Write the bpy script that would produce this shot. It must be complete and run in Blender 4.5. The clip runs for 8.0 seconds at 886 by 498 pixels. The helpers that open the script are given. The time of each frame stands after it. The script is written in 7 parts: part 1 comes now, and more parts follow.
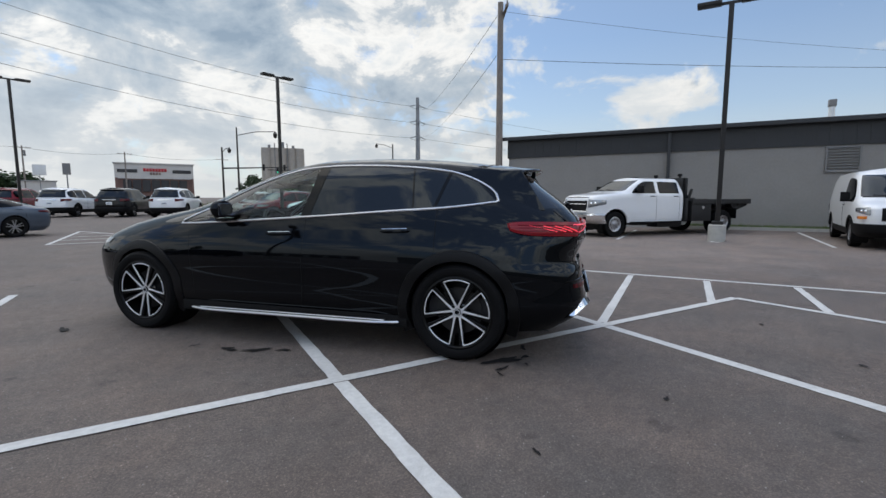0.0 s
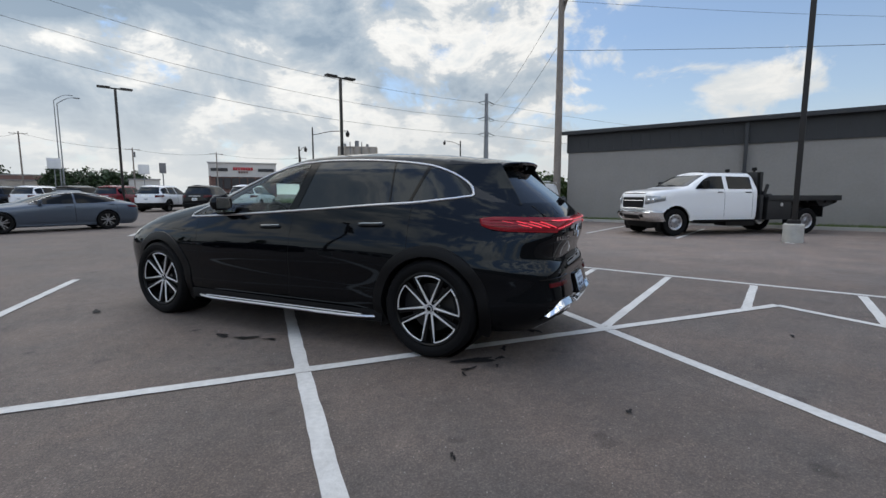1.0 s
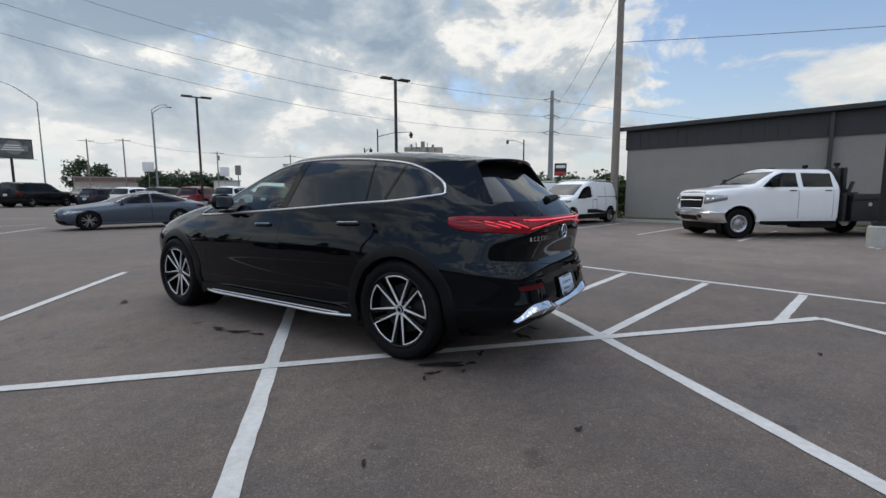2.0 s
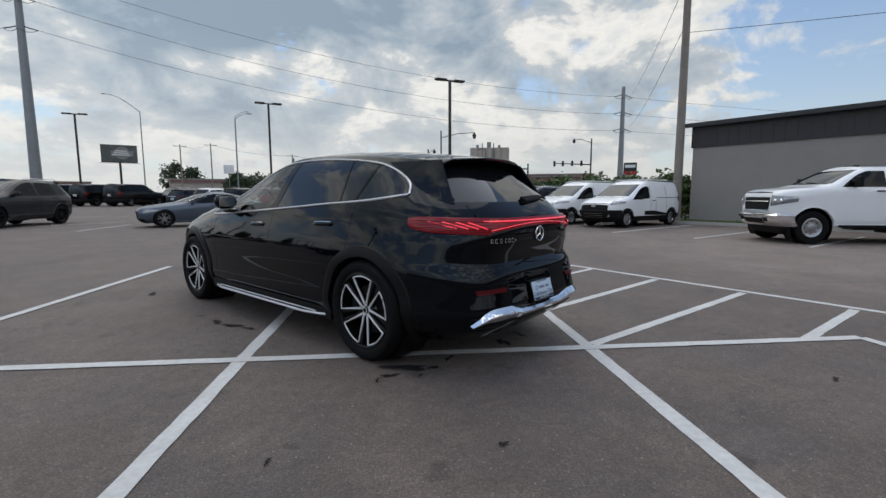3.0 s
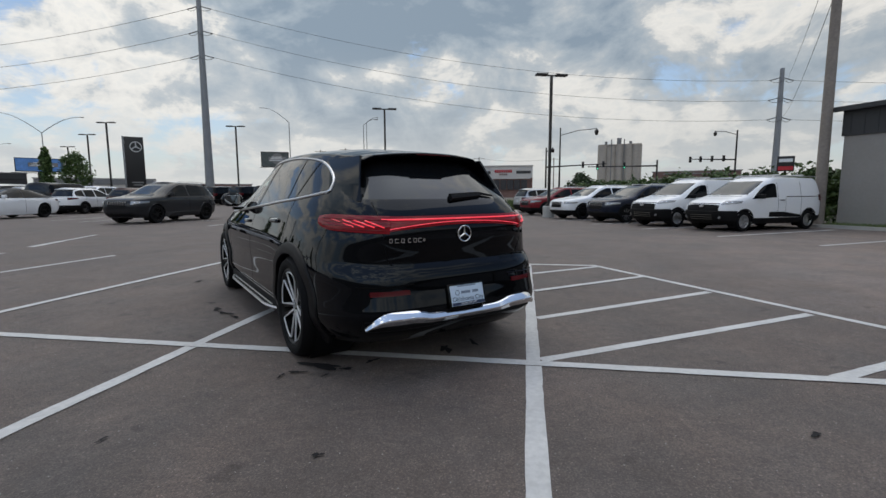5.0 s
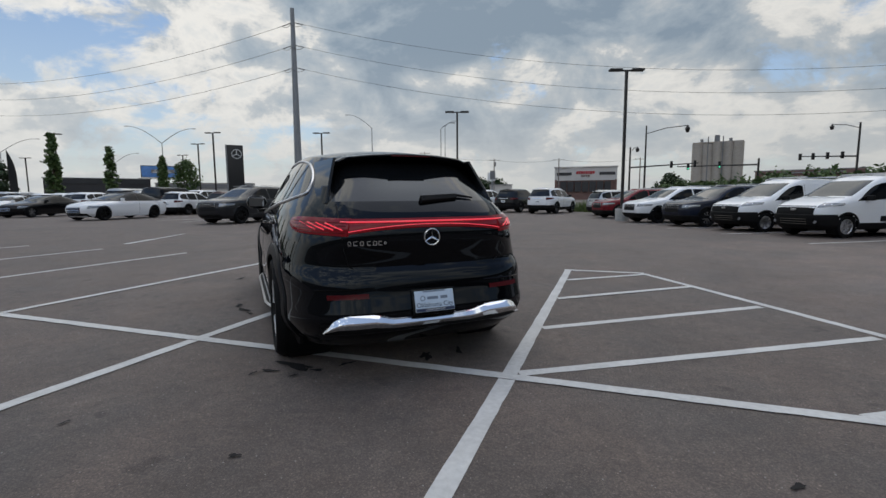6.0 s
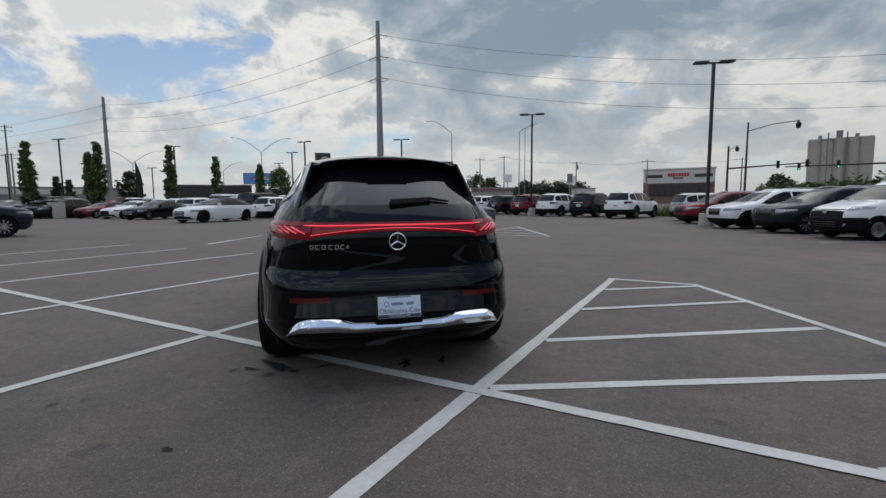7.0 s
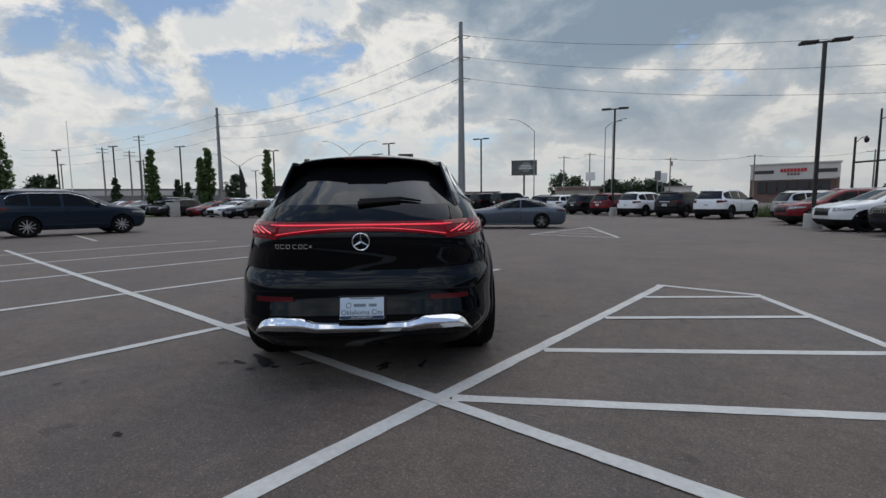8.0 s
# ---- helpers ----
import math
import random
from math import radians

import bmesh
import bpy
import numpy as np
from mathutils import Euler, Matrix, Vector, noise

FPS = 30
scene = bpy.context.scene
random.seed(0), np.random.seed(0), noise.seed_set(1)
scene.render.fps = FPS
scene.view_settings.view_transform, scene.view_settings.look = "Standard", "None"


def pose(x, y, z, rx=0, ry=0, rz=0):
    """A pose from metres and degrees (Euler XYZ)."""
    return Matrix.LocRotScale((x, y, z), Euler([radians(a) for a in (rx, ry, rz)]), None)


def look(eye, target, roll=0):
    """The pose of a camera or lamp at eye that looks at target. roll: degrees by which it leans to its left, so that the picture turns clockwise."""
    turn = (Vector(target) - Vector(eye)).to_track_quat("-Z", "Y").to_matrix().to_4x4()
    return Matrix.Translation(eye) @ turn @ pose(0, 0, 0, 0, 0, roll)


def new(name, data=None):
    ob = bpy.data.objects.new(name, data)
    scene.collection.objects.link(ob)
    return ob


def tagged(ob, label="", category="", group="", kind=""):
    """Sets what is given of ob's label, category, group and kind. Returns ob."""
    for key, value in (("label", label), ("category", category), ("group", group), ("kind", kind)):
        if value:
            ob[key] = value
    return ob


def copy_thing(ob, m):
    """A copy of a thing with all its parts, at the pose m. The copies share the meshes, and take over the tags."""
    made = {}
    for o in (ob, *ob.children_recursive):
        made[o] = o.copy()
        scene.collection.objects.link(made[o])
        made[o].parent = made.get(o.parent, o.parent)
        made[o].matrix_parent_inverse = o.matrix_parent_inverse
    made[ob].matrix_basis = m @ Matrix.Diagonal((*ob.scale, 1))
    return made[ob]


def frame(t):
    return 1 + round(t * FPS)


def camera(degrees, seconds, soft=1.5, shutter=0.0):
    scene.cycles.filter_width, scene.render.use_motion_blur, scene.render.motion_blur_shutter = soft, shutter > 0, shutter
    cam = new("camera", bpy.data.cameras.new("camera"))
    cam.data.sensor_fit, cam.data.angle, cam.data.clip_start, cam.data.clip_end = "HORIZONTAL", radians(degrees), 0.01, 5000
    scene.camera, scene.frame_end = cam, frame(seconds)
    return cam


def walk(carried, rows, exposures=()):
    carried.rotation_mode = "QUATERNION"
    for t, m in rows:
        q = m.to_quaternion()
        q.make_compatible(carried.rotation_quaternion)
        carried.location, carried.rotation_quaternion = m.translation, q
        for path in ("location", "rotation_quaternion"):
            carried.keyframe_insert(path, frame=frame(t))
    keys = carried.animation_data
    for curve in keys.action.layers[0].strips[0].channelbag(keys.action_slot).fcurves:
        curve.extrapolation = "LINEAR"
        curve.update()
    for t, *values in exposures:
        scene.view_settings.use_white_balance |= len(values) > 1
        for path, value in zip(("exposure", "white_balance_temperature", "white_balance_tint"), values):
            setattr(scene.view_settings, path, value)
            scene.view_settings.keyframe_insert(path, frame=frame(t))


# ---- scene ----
cam = camera(87.9, 8.0)
PATH = [
    (0, (1.221, 0.414, 1.3), (2.218, 2.133, 1.077), -0.0),
    (0.5, (1.555, 0.281, 1.288), (2.427, 2.066, 1.059), -0.1),
    (1, (1.934, 0.151, 1.279), (2.66, 2.0, 1.042), 0.0),
    (1.5, (2.282, 0.082, 1.271), (2.877, 1.977, 1.032), -0.1),
    (3, (3.397, -0.015, 1.263), (3.577, 1.963, 1.029), -0.1),
    (3.5, (3.752, 0.021, 1.252), (3.8, 2.006, 1.019), -0.2),
    (4, (4.137, 0.07, 1.246), (4.041, 2.054, 1.014), -0.3),
    (5.5, (5.204, 0.354, 1.234), (4.709, 2.278, 1.004), -0.3),
    (6, (5.558, 0.53, 1.231), (4.883, 2.4, 1.01), -0.4),
    (6.5, (5.884, 0.703, 1.233), (5.055, 2.51, 1.022), -0.4),
    (7, (6.194, 0.945, 1.221), (5.203, 2.671, 1.021), -0.5),
    (7.5, (6.455, 1.194, 1.215), (5.324, 2.832, 1.018), -0.7),
    (8, (6.747, 1.486, 1.215), (5.463, 3.007, 1.016), -0.6),
]
walk(cam, [(t, look(eye, target, roll)) for t, eye, target, roll in PATH],
     [(0, 0.12, 6800, 10), (1.5, 0.11, 6900, 10), (3.5, -0.06, 7010, 10), (5.5, -0.21, 7000, 10), (6, -0.27, 6980, 10), (7, -0.29, 6960, 10), (8, -0.33, 6950, 10)])

# ---- world, sun, exposure ----
scene.view_settings.exposure = 0.0
SUN_AZ, SUN_EL = radians(97), radians(62)  # direction in plan (from +x), height

SKY_GAIN = (0.098, 0.121, 0.140)
HAZE = (0.63, 0.675, 0.715, 1)
CLOUD_TONES = [(0.12, (0.72, 0.78, 0.84)), (0.32, (0.90, 0.925, 0.945)), (0.43, (0.78, 0.815, 0.85)), (0.52, (0.54, 0.61, 0.69)), (0.70, (0.40, 0.495, 0.605)), (0.95, (0.275, 0.37, 0.49))]
# large masses of cloud: compass bearing from +y, height, radius in degrees, added cover, added shade
MASSES = [(-14, 31, 24, 0.16, 0.22), (8, 19, 11, 0.10, -0.16), (21, 34, 12, 0.10, 0.10), (66, 28, 30, -0.17, -0.10), (-62, 25, 13, -0.09, -0.14), (-82, 33, 14, 0.12, 0.16),
          (-40, 22, 12, 0.06, -0.14), (36, 24, 13, 0.10, -0.12), (-170, 35, 60, -0.06, -0.12), (-20, 80, 40, -0.095, -0.12)]


def build_world():
    w = bpy.data.worlds.new("sky")
    scene.world = w
    w.use_nodes = True
    nt = w.node_tree
    nt.nodes.clear()
    N, L = nt.nodes.new, nt.links.new

    def put(socket, v):
        if isinstance(v, (int, float)):
            socket.default_value = v
        elif isinstance(v, tuple):
            socket.default_value = v
        else:
            L(v, socket)

    def math_node(op, a, b=None, clamp=False):
        n = N("ShaderNodeMath")
        n.operation, n.use_clamp = op, clamp
        put(n.inputs[0], a)
        if b is not None:
            put(n.inputs[1], b)
        return n.outputs[0]

    def add(*v):
        r = v[0]
        for q in v[1:]:
            r = math_node("ADD", r, q)
        return r

    def mul(a, b):
        return math_node("MULTIPLY", a, b)

    def step(v, a, b, to=1.0):
        r = N("ShaderNodeMapRange")
        r.interpolation_type = "SMOOTHSTEP"
        r.inputs["From Min"].default_value, r.inputs["From Max"].default_value, r.inputs["To Max"].default_value = a, b, to
        L(v, r.inputs["Value"])
        return r.outputs[0]

    def mixed(f, a, b):
        m = N("ShaderNodeMix")
        m.data_type = "RGBA"
        put(m.inputs[0], f), put(m.inputs[6], a), put(m.inputs[7], b)
        return m.outputs[2]

    def ramp(fac, stops):
        r = N("ShaderNodeValToRGB")
        e = r.color_ramp.elements
        while len(e) < len(stops):
            e.new(0.5)
        for el, (p, c) in zip(e, stops):
            el.position, el.color = p, (*c, 1)
        L(fac, r.inputs[0])
        return r.outputs[0]

    sky = N("ShaderNodeTexSky")
    sky.sky_type, sky.sun_disc = "NISHITA", False
    sky.sun_elevation, sky.sun_rotation = SUN_EL, radians(90) - SUN_AZ
    sky.air_density, sky.dust_density, sky.ozone_density = 1.0, 0.6, 1.2
    tc = N("ShaderNodeTexCoord")
    d = tc.outputs["Generated"]
    sep = N("ShaderNodeSeparateXYZ")
    L(d, sep.inputs[0])
    x, y = sep.outputs[0], sep.outputs[1]
    z = math_node("MAXIMUM", sep.outputs[2], 0.0)

    def joined(a, b, c):
        n = N("ShaderNodeCombineXYZ")
        put(n.inputs[0], a), put(n.inputs[1], b), put(n.inputs[2], c)
        return n.outputs[0]

    h = add(z, 0.16)
    layer = joined(math_node("DIVIDE", x, h), math_node("DIVIDE", y, h), 0.0)  # a flat deck of cloud seen in perspective
    dome = joined(x, y, mul(z, 1.5))

    def fbm(vec, scale, detail, rough, off, dist=0.0):
        m = N("ShaderNodeMapping")
        m.inputs["Location"].default_value = off
        L(vec, m.inputs[0])
        n = N("ShaderNodeTexNoise")
        n.inputs["Scale"].default_value, n.inputs["Detail"].default_value = scale, detail
        n.inputs["Roughness"].default_value, n.inputs["Distortion"].default_value = rough, dist
        L(m.outputs[0], n.inputs["Vector"])
        return n.outputs["Fac"]

    cover_add, shade_add = [], []
    for az, el, rad, c, g in MASSES:
        v = N("ShaderNodeVectorMath")
        v.operation = "DOT_PRODUCT"
        L(d, v.inputs[0])
        v.inputs[1].default_value = (math.sin(radians(az)) * math.cos(radians(el)), math.cos(radians(az)) * math.cos(radians(el)), math.sin(radians(el)))
        f = step(v.outputs["Value"], math.cos(radians(rad * 1.35)), math.cos(radians(rad * 0.35)))
        cover_add.append(mul(f, c)), shade_add.append(mul(f, g))
    # billows: round lumps eat into the edges of the large noise
    big = fbm(layer, 0.85, 4, 0.5, (3.1, 1.7, 0.0), 0.3)
    lumps = fbm(dome, 6.0, 10, 0.61, (7.3, 2.2, 0.4), 0.35)
    cover = add(mul(big, 0.55), mul(lumps, 0.75), -0.055, *cover_add)
    mask = step(cover, 0.50, 0.60)
    # the sun stands behind the clouds: thin edges glow, thick hearts are blue-grey
    lumps2 = fbm(dome, 6.0, 10, 0.61, (7.3, 2.25, 0.29), 0.35)
    relief = mul(math_node("SUBTRACT", lumps2, lumps), 1.9)
    soft = mul(math_node("SUBTRACT", fbm(layer, 1.6, 5, 0.55, (1.2, 5.4, 0.0), 0.2), 0.5), 0.9)
    shade = add(mul(math_node("SUBTRACT", cover, 0.52), 1.35), relief, soft, 0.36, *shade_add)
    tone = ramp(shade, CLOUD_TONES)
    blue = N("ShaderNodeMix")
    blue.data_type, blue.blend_type = "RGBA", "MULTIPLY"
    blue.inputs[0].default_value = 1.0
    L(sky.outputs[0], blue.inputs[6])
    blue.inputs[7].default_value = (*SKY_GAIN, 1)
    # a thin veil dulls the blue
    veiled = mixed(0.16, blue.outputs[2], (0.72, 0.76, 0.80, 1))
    col = mixed(mask, veiled, tone)
    haze = ramp(z, [(0.0, (0.95, 0.95, 0.95)), (0.08, (0.62, 0.62, 0.62)), (0.17, (0.20, 0.20, 0.20)), (0.30, (0, 0, 0))])
    col = mixed(haze, col, HAZE)
    # gain added to unseen sky: raised behind and overhead, dimmed low for darker reflections
    behind = math_node("MAXIMUM", mul(y, -1.0), 0.0)
    low = mul(mul(step(behind, 0.0, 0.5), math_node("SUBTRACT", 1.0, step(z, 0.02, 0.22))), -0.45)
    gain = add(1.0, low, mul(mul(behind, step(z, 0.08, 0.45)), SOUTH), mul(step(z, 0.45, 0.9), ZENITH), mul(x, -0.12))
    up = N("ShaderNodeVectorMath")
    up.operation = "SCALE"
    L(col, up.inputs[0]), L(gain, up.inputs["Scale"])
    bg = N("ShaderNodeBackground")
    L(up.outputs[0], bg.inputs[0])
    out = N("ShaderNodeOutputWorld")
    L(bg.outputs[0], out.inputs[0])


SOUTH, ZENITH = 1.25, 0.55
build_world()
sun = new("sun", bpy.data.lights.new("sun", "SUN"))
sun.data.energy, sun.data.angle, sun.data.color = 1.05, radians(70), (1.0, 0.965, 0.92)
sun.matrix_world = look((0, 0, 60), Vector((0, 0, 60)) - Vector((math.cos(SUN_AZ) * math.cos(SUN_EL), math.sin(SUN_AZ) * math.cos(SUN_EL), math.sin(SUN_EL))))


# ---- materials ----
def material(name, color, rough=0.6, metal=0.0, var=0.0, scale=4.0, bump=0.0, bump_scale=40.0, coat=0.0, emit=None, trans=0.0, ior=1.45, obj=True, spec=0.5):
    """A principled surface with colour variation at two scales and fine relief."""
    m = bpy.data.materials.new(name)
    m.use_nodes = True
    nt = m.node_tree
    b = nt.nodes["Principled BSDF"]
    b.inputs["Base Color"].default_value = (*color, 1)
    b.inputs["Roughness"].default_value, b.inputs["Metallic"].default_value = rough, metal
    b.inputs["Coat Weight"].default_value, b.inputs["Coat Roughness"].default_value = coat, 0.03
    b.inputs["Transmission Weight"].default_value, b.inputs["IOR"].default_value = trans, ior
    b.inputs["Specular IOR Level"].default_value = spec
    if emit:
        b.inputs["Emission Color"].default_value = (*emit[:3], 1)
        b.inputs["Emission Strength"].default_value = emit[3]
    if var or bump:
        tc = nt.nodes.new("ShaderNodeTexCoord")
        src = tc.outputs["Object" if obj else "Generated"]
        n1, n2 = nt.nodes.new("ShaderNodeTexNoise"), nt.nodes.new("ShaderNodeTexNoise")
        for n, s in ((n1, scale), (n2, scale * 9)):
            n.inputs["Scale"].default_value, n.inputs["Detail"].default_value = s, 6
            nt.links.new(src, n.inputs["Vector"])
        add = nt.nodes.new("ShaderNodeMath")
        add.operation = "ADD"
        nt.links.new(n1.outputs["Fac"], add.inputs[0]), nt.links.new(n2.outputs["Fac"], add.inputs[1])
        ramp = nt.nodes.new("ShaderNodeMapRange")
        ramp.inputs["From Min"].default_value, ramp.inputs["From Max"].default_value = 0.65, 1.35
        ramp.inputs["To Min"].default_value, ramp.inputs["To Max"].default_value = 1 - var, 1 + var
        nt.links.new(add.outputs[0], ramp.inputs["Value"])
        mul = nt.nodes.new("ShaderNodeVectorMath")
        mul.operation = "SCALE"
        mul.inputs[0].default_value = color
        nt.links.new(ramp.outputs[0], mul.inputs["Scale"])
        nt.links.new(mul.outputs[0], b.inputs["Base Color"])
        if bump:
            n3 = nt.nodes.new("ShaderNodeTexNoise")
            n3.inputs["Scale"].default_value, n3.inputs["Detail"].default_value = bump_scale, 4
            nt.links.new(src, n3.inputs["Vector"])
            bp = nt.nodes.new("ShaderNodeBump")
            bp.inputs["Strength"].default_value, bp.inputs["Distance"].default_value = bump, 0.01
            nt.links.new(n3.outputs["Fac"], bp.inputs["Height"])
            nt.links.new(bp.outputs[0], b.inputs["Normal"])
    return m


def asphalt_material():
    m = bpy.data.materials.new("asphalt")
    m.use_nodes = True
    nt = m.node_tree
    b = nt.nodes["Principled BSDF"]
    N, L = nt.nodes.new, nt.links.new
    tc = N("ShaderNodeTexCoord")

    def tex(scale, detail, rough=0.6, kind="ShaderNodeTexNoise", dist=0.0):
        n = N(kind)
        n.inputs["Scale"].default_value = scale
        if kind == "ShaderNodeTexNoise":
            n.inputs["Detail"].default_value, n.inputs["Roughness"].default_value, n.inputs["Distortion"].default_value = detail, rough, dist
        L(tc.outputs["Object"], n.inputs["Vector"])
        return n.outputs["Fac" if kind == "ShaderNodeTexNoise" else "Distance"]

    def scaled(fac, lo, hi, a, c):
        r = N("ShaderNodeMapRange")
        for k, v in zip(("From Min", "From Max", "To Min", "To Max"), (lo, hi, a, c)):
            r.inputs[k].default_value = v
        L(fac, r.inputs["Value"])
        return r.outputs[0]

    def times(a, c):
        n = N("ShaderNodeMath")
        n.operation = "MULTIPLY"
        L(a, n.inputs[0]), L(c, n.inputs[1])
        return n.outputs[0]

    broad = scaled(tex(0.22, 5, 0.6, dist=0.8), 0.35, 0.65, 0.88, 1.08)
    blotch = scaled(tex(1.4, 8, 0.75), 0.35, 0.65, 0.84, 1.14)
    grain = scaled(tex(62, 5, 0.9), 0.3, 0.7, 0.50, 1.50)
    pale = scaled(tex(58, 2, 0.5), 0.64, 0.72, 1.0, 2.1)
    stones = scaled(tex(95, 0, kind="ShaderNodeTexVoronoi"), 0.0, 0.6, 1.30, 0.74)
    mottle = scaled(tex(11, 7, 0.75, dist=0.6), 0.32, 0.68, 0.76, 1.22)
    spots = scaled(tex(3.3, 2, 0.5), 0.66, 0.74, 1.0, 0.62)
    def worn(cx, cy, r0, r1, amount):
        """A broad patch paler or darker, with a ragged edge."""
        v = N("ShaderNodeVectorMath")
        v.operation = "DISTANCE"
        L(tc.outputs["Object"], v.inputs[0])
        v.inputs[1].default_value = (cx, cy, 0)
        a = N("ShaderNodeMath")
        a.operation = "ADD"
        L(v.outputs["Value"], a.inputs[0]), L(scaled(tex(0.45, 5, 0.6), 0.3, 0.7, -1.6, 1.6), a.inputs[1])
        r = N("ShaderNodeMapRange")
        r.interpolation_type = "SMOOTHSTEP"
        for k, q in zip(("From Min", "From Max", "To Min", "To Max"), (r0, r1, amount, 1.0)):
            r.inputs[k].default_value = q
        L(a.outputs[0], r.inputs["Value"])
        return r.outputs[0]

    # colour paler round the bays by the wall, darker round the near stall
    tone_patches = times(worn(14.5, 9.5, 3.5, 8.5, 1.55), worn(5.6, 1.0, 1.0, 4.8, 0.90))
    f = times(times(times(times(broad, blotch), times(grain, stones)), times(spots, tone_patches)), times(pale, mottle))
    warm = N("ShaderNodeMix")
    warm.data_type = "RGBA"
    L(scaled(tex(0.8, 7, 0.7), 0.38, 0.64, 0, 1), warm.inputs[0])
    warm.inputs[6].default_value, warm.inputs[7].default_value = (*ASPHALT_A, 1), (*ASPHALT_B, 1)
    mul = N("ShaderNodeVectorMath")
    mul.operation = "SCALE"
    L(warm.outputs[2], mul.inputs[0]), L(f, mul.inputs["Scale"])
    L(mul.outputs[0], b.inputs["Base Color"])
    b.inputs["Roughness"].default_value = 0.76
    b.inputs["Specular IOR Level"].default_value = 0.6
    bp = N("ShaderNodeBump")
    bp.inputs["Strength"].default_value, bp.inputs["Distance"].default_value = 0.5, 0.006
    L(times(times(grain, stones), mottle), bp.inputs["Height"])
    L(bp.outputs[0], b.inputs["Normal"])
    return m


def leaf_material(name, a, b_):
    m = bpy.data.materials.new(name)
    m.use_nodes = True
    nt = m.node_tree
    b = nt.nodes["Principled BSDF"]
    g = nt.nodes.new("ShaderNodeNewGeometry")
    mix = nt.nodes.new("ShaderNodeMix")
    mix.data_type = "RGBA"
    nt.links.new(g.outputs["Random Per Island"], mix.inputs[0])
    mix.inputs[6].default_value, mix.inputs[7].default_value = (*a, 1), (*b_, 1)
    nt.links.new(mix.outputs[2], b.inputs["Base Color"])
    b.inputs["Roughness"].default_value = 0.6
    b.inputs["Subsurface Weight"].default_value = 0.0
    return m


def pane_material(name, tint):
    """A thin pane: what lies behind shows tinted, and it mirrors by Fresnel."""
    m = bpy.data.materials.new(name)
    m.use_nodes = True
    nt = m.node_tree
    nt.nodes.clear()
    tr, gl = nt.nodes.new("ShaderNodeBsdfTransparent"), nt.nodes.new("ShaderNodeBsdfGlossy")
    tr.inputs[0].default_value = (*tint, 1)
    gl.inputs["Roughness"].default_value = 0.01
    lw = nt.nodes.new("ShaderNodeLayerWeight")
    lw.inputs[0].default_value = 0.5
    p5 = nt.nodes.new("ShaderNodeMath")
    p5.operation = "POWER"
    p5.inputs[1].default_value = 5.0
    fr = nt.nodes.new("ShaderNodeMapRange")
    fr.inputs["To Min"].default_value = 0.05
    nt.links.new(lw.outputs["Facing"], p5.inputs[0]), nt.links.new(p5.outputs[0], fr.inputs["Value"])
    mx = nt.nodes.new("ShaderNodeMixShader")
    nt.links.new(fr.outputs[0], mx.inputs[0]), nt.links.new(tr.outputs[0], mx.inputs[1]), nt.links.new(gl.outputs[0], mx.inputs[2])
    out = nt.nodes.new("ShaderNodeOutputMaterial")
    nt.links.new(mx.outputs[0], out.inputs[0])
    return m


ASPHALT_A, ASPHALT_B = (0.152, 0.115, 0.095), (0.124, 0.103, 0.091)
M = {}
M["asphalt"] = asphalt_material()
M["line"] = material("worn white road paint", (0.53, 0.525, 0.505), 0.7, var=0.16, scale=3.0, bump=0.35, bump_scale=90)
M["stain"] = material("oil stain", (0.013, 0.012, 0.012), 0.75, var=0.4, scale=6, spec=0.25)
M["black_paint"] = material("black car paint", (0.0018, 0.0019, 0.0024), 0.03, coat=0.0, spec=0.33)
M["gloss_black"] = material("gloss black trim", (0.003, 0.003, 0.003), 0.08, spec=0.25)
M["plastic"] = material("black textured plastic", (0.005, 0.005, 0.0055), 0.6, var=0.15, scale=30, spec=0.2)
M["cladding"] = material("satin dark cladding", (0.004, 0.004, 0.0045), 0.42, var=0.1, scale=20, spec=0.22)
M["rubber"] = material("tyre rubber", (0.0045, 0.0045, 0.005), 0.7, var=0.2, scale=14, bump=0.2, bump_scale=80, spec=0.16)
M["chrome"] = material("chrome", (0.82, 0.83, 0.84), 0.06, 1.0)
M["polished"] = material("polished bright trim", (0.86, 0.87, 0.88), 0.16, 1.0)
M["satin"] = material("satin aluminium", (0.62, 0.62, 0.63), 0.28, 1.0, var=0.05, scale=8)
M["rim_silver"] = material("machined alloy", (0.72, 0.72, 0.72), 0.30, 0.35, var=0.05, scale=12)
M["rim_black"] = material("black alloy", (0.005, 0.005, 0.005), 0.3, spec=0.2)
M["rim_grey"] = material("grey alloy", (0.30, 0.30, 0.31), 0.35, 0.8, var=0.08, scale=10)
M["mirror"] = material("mirror glass", (0.35, 0.36, 0.37), 0.02, 1.0)
M["disc"] = material("brake disc steel", (0.05, 0.05, 0.05), 0.45, 0.8)
M["glass"] = pane_material("clear tinted glass", (0.80, 0.93, 0.91))
M["privacy"] = material("dark privacy glass", (0.005, 0.006, 0.007), 0.02, spec=0.5)
M["side_glass"] = material("tinted side glass", (0.004, 0.005, 0.006), 0.03, spec=0.2)
M["screen"] = material("car window glass", (0.006, 0.009, 0.010), 0.03, spec=0.48)
M["tail"] = material("red lamp lens", (0.10, 0.005, 0.009), 0.08, spec=0.4, emit=(1.0, 0.03, 0.06, 0.055))
M["tail_lit"] = material("lit red lamp strip", (0.5, 0.02, 0.03), 0.1, coat=1.0, emit=(1.0, 0.06, 0.10, 0.85))
M["tail_dark"] = material("unlit red lamp lens", (0.075, 0.005, 0.007), 0.15, spec=0.3)
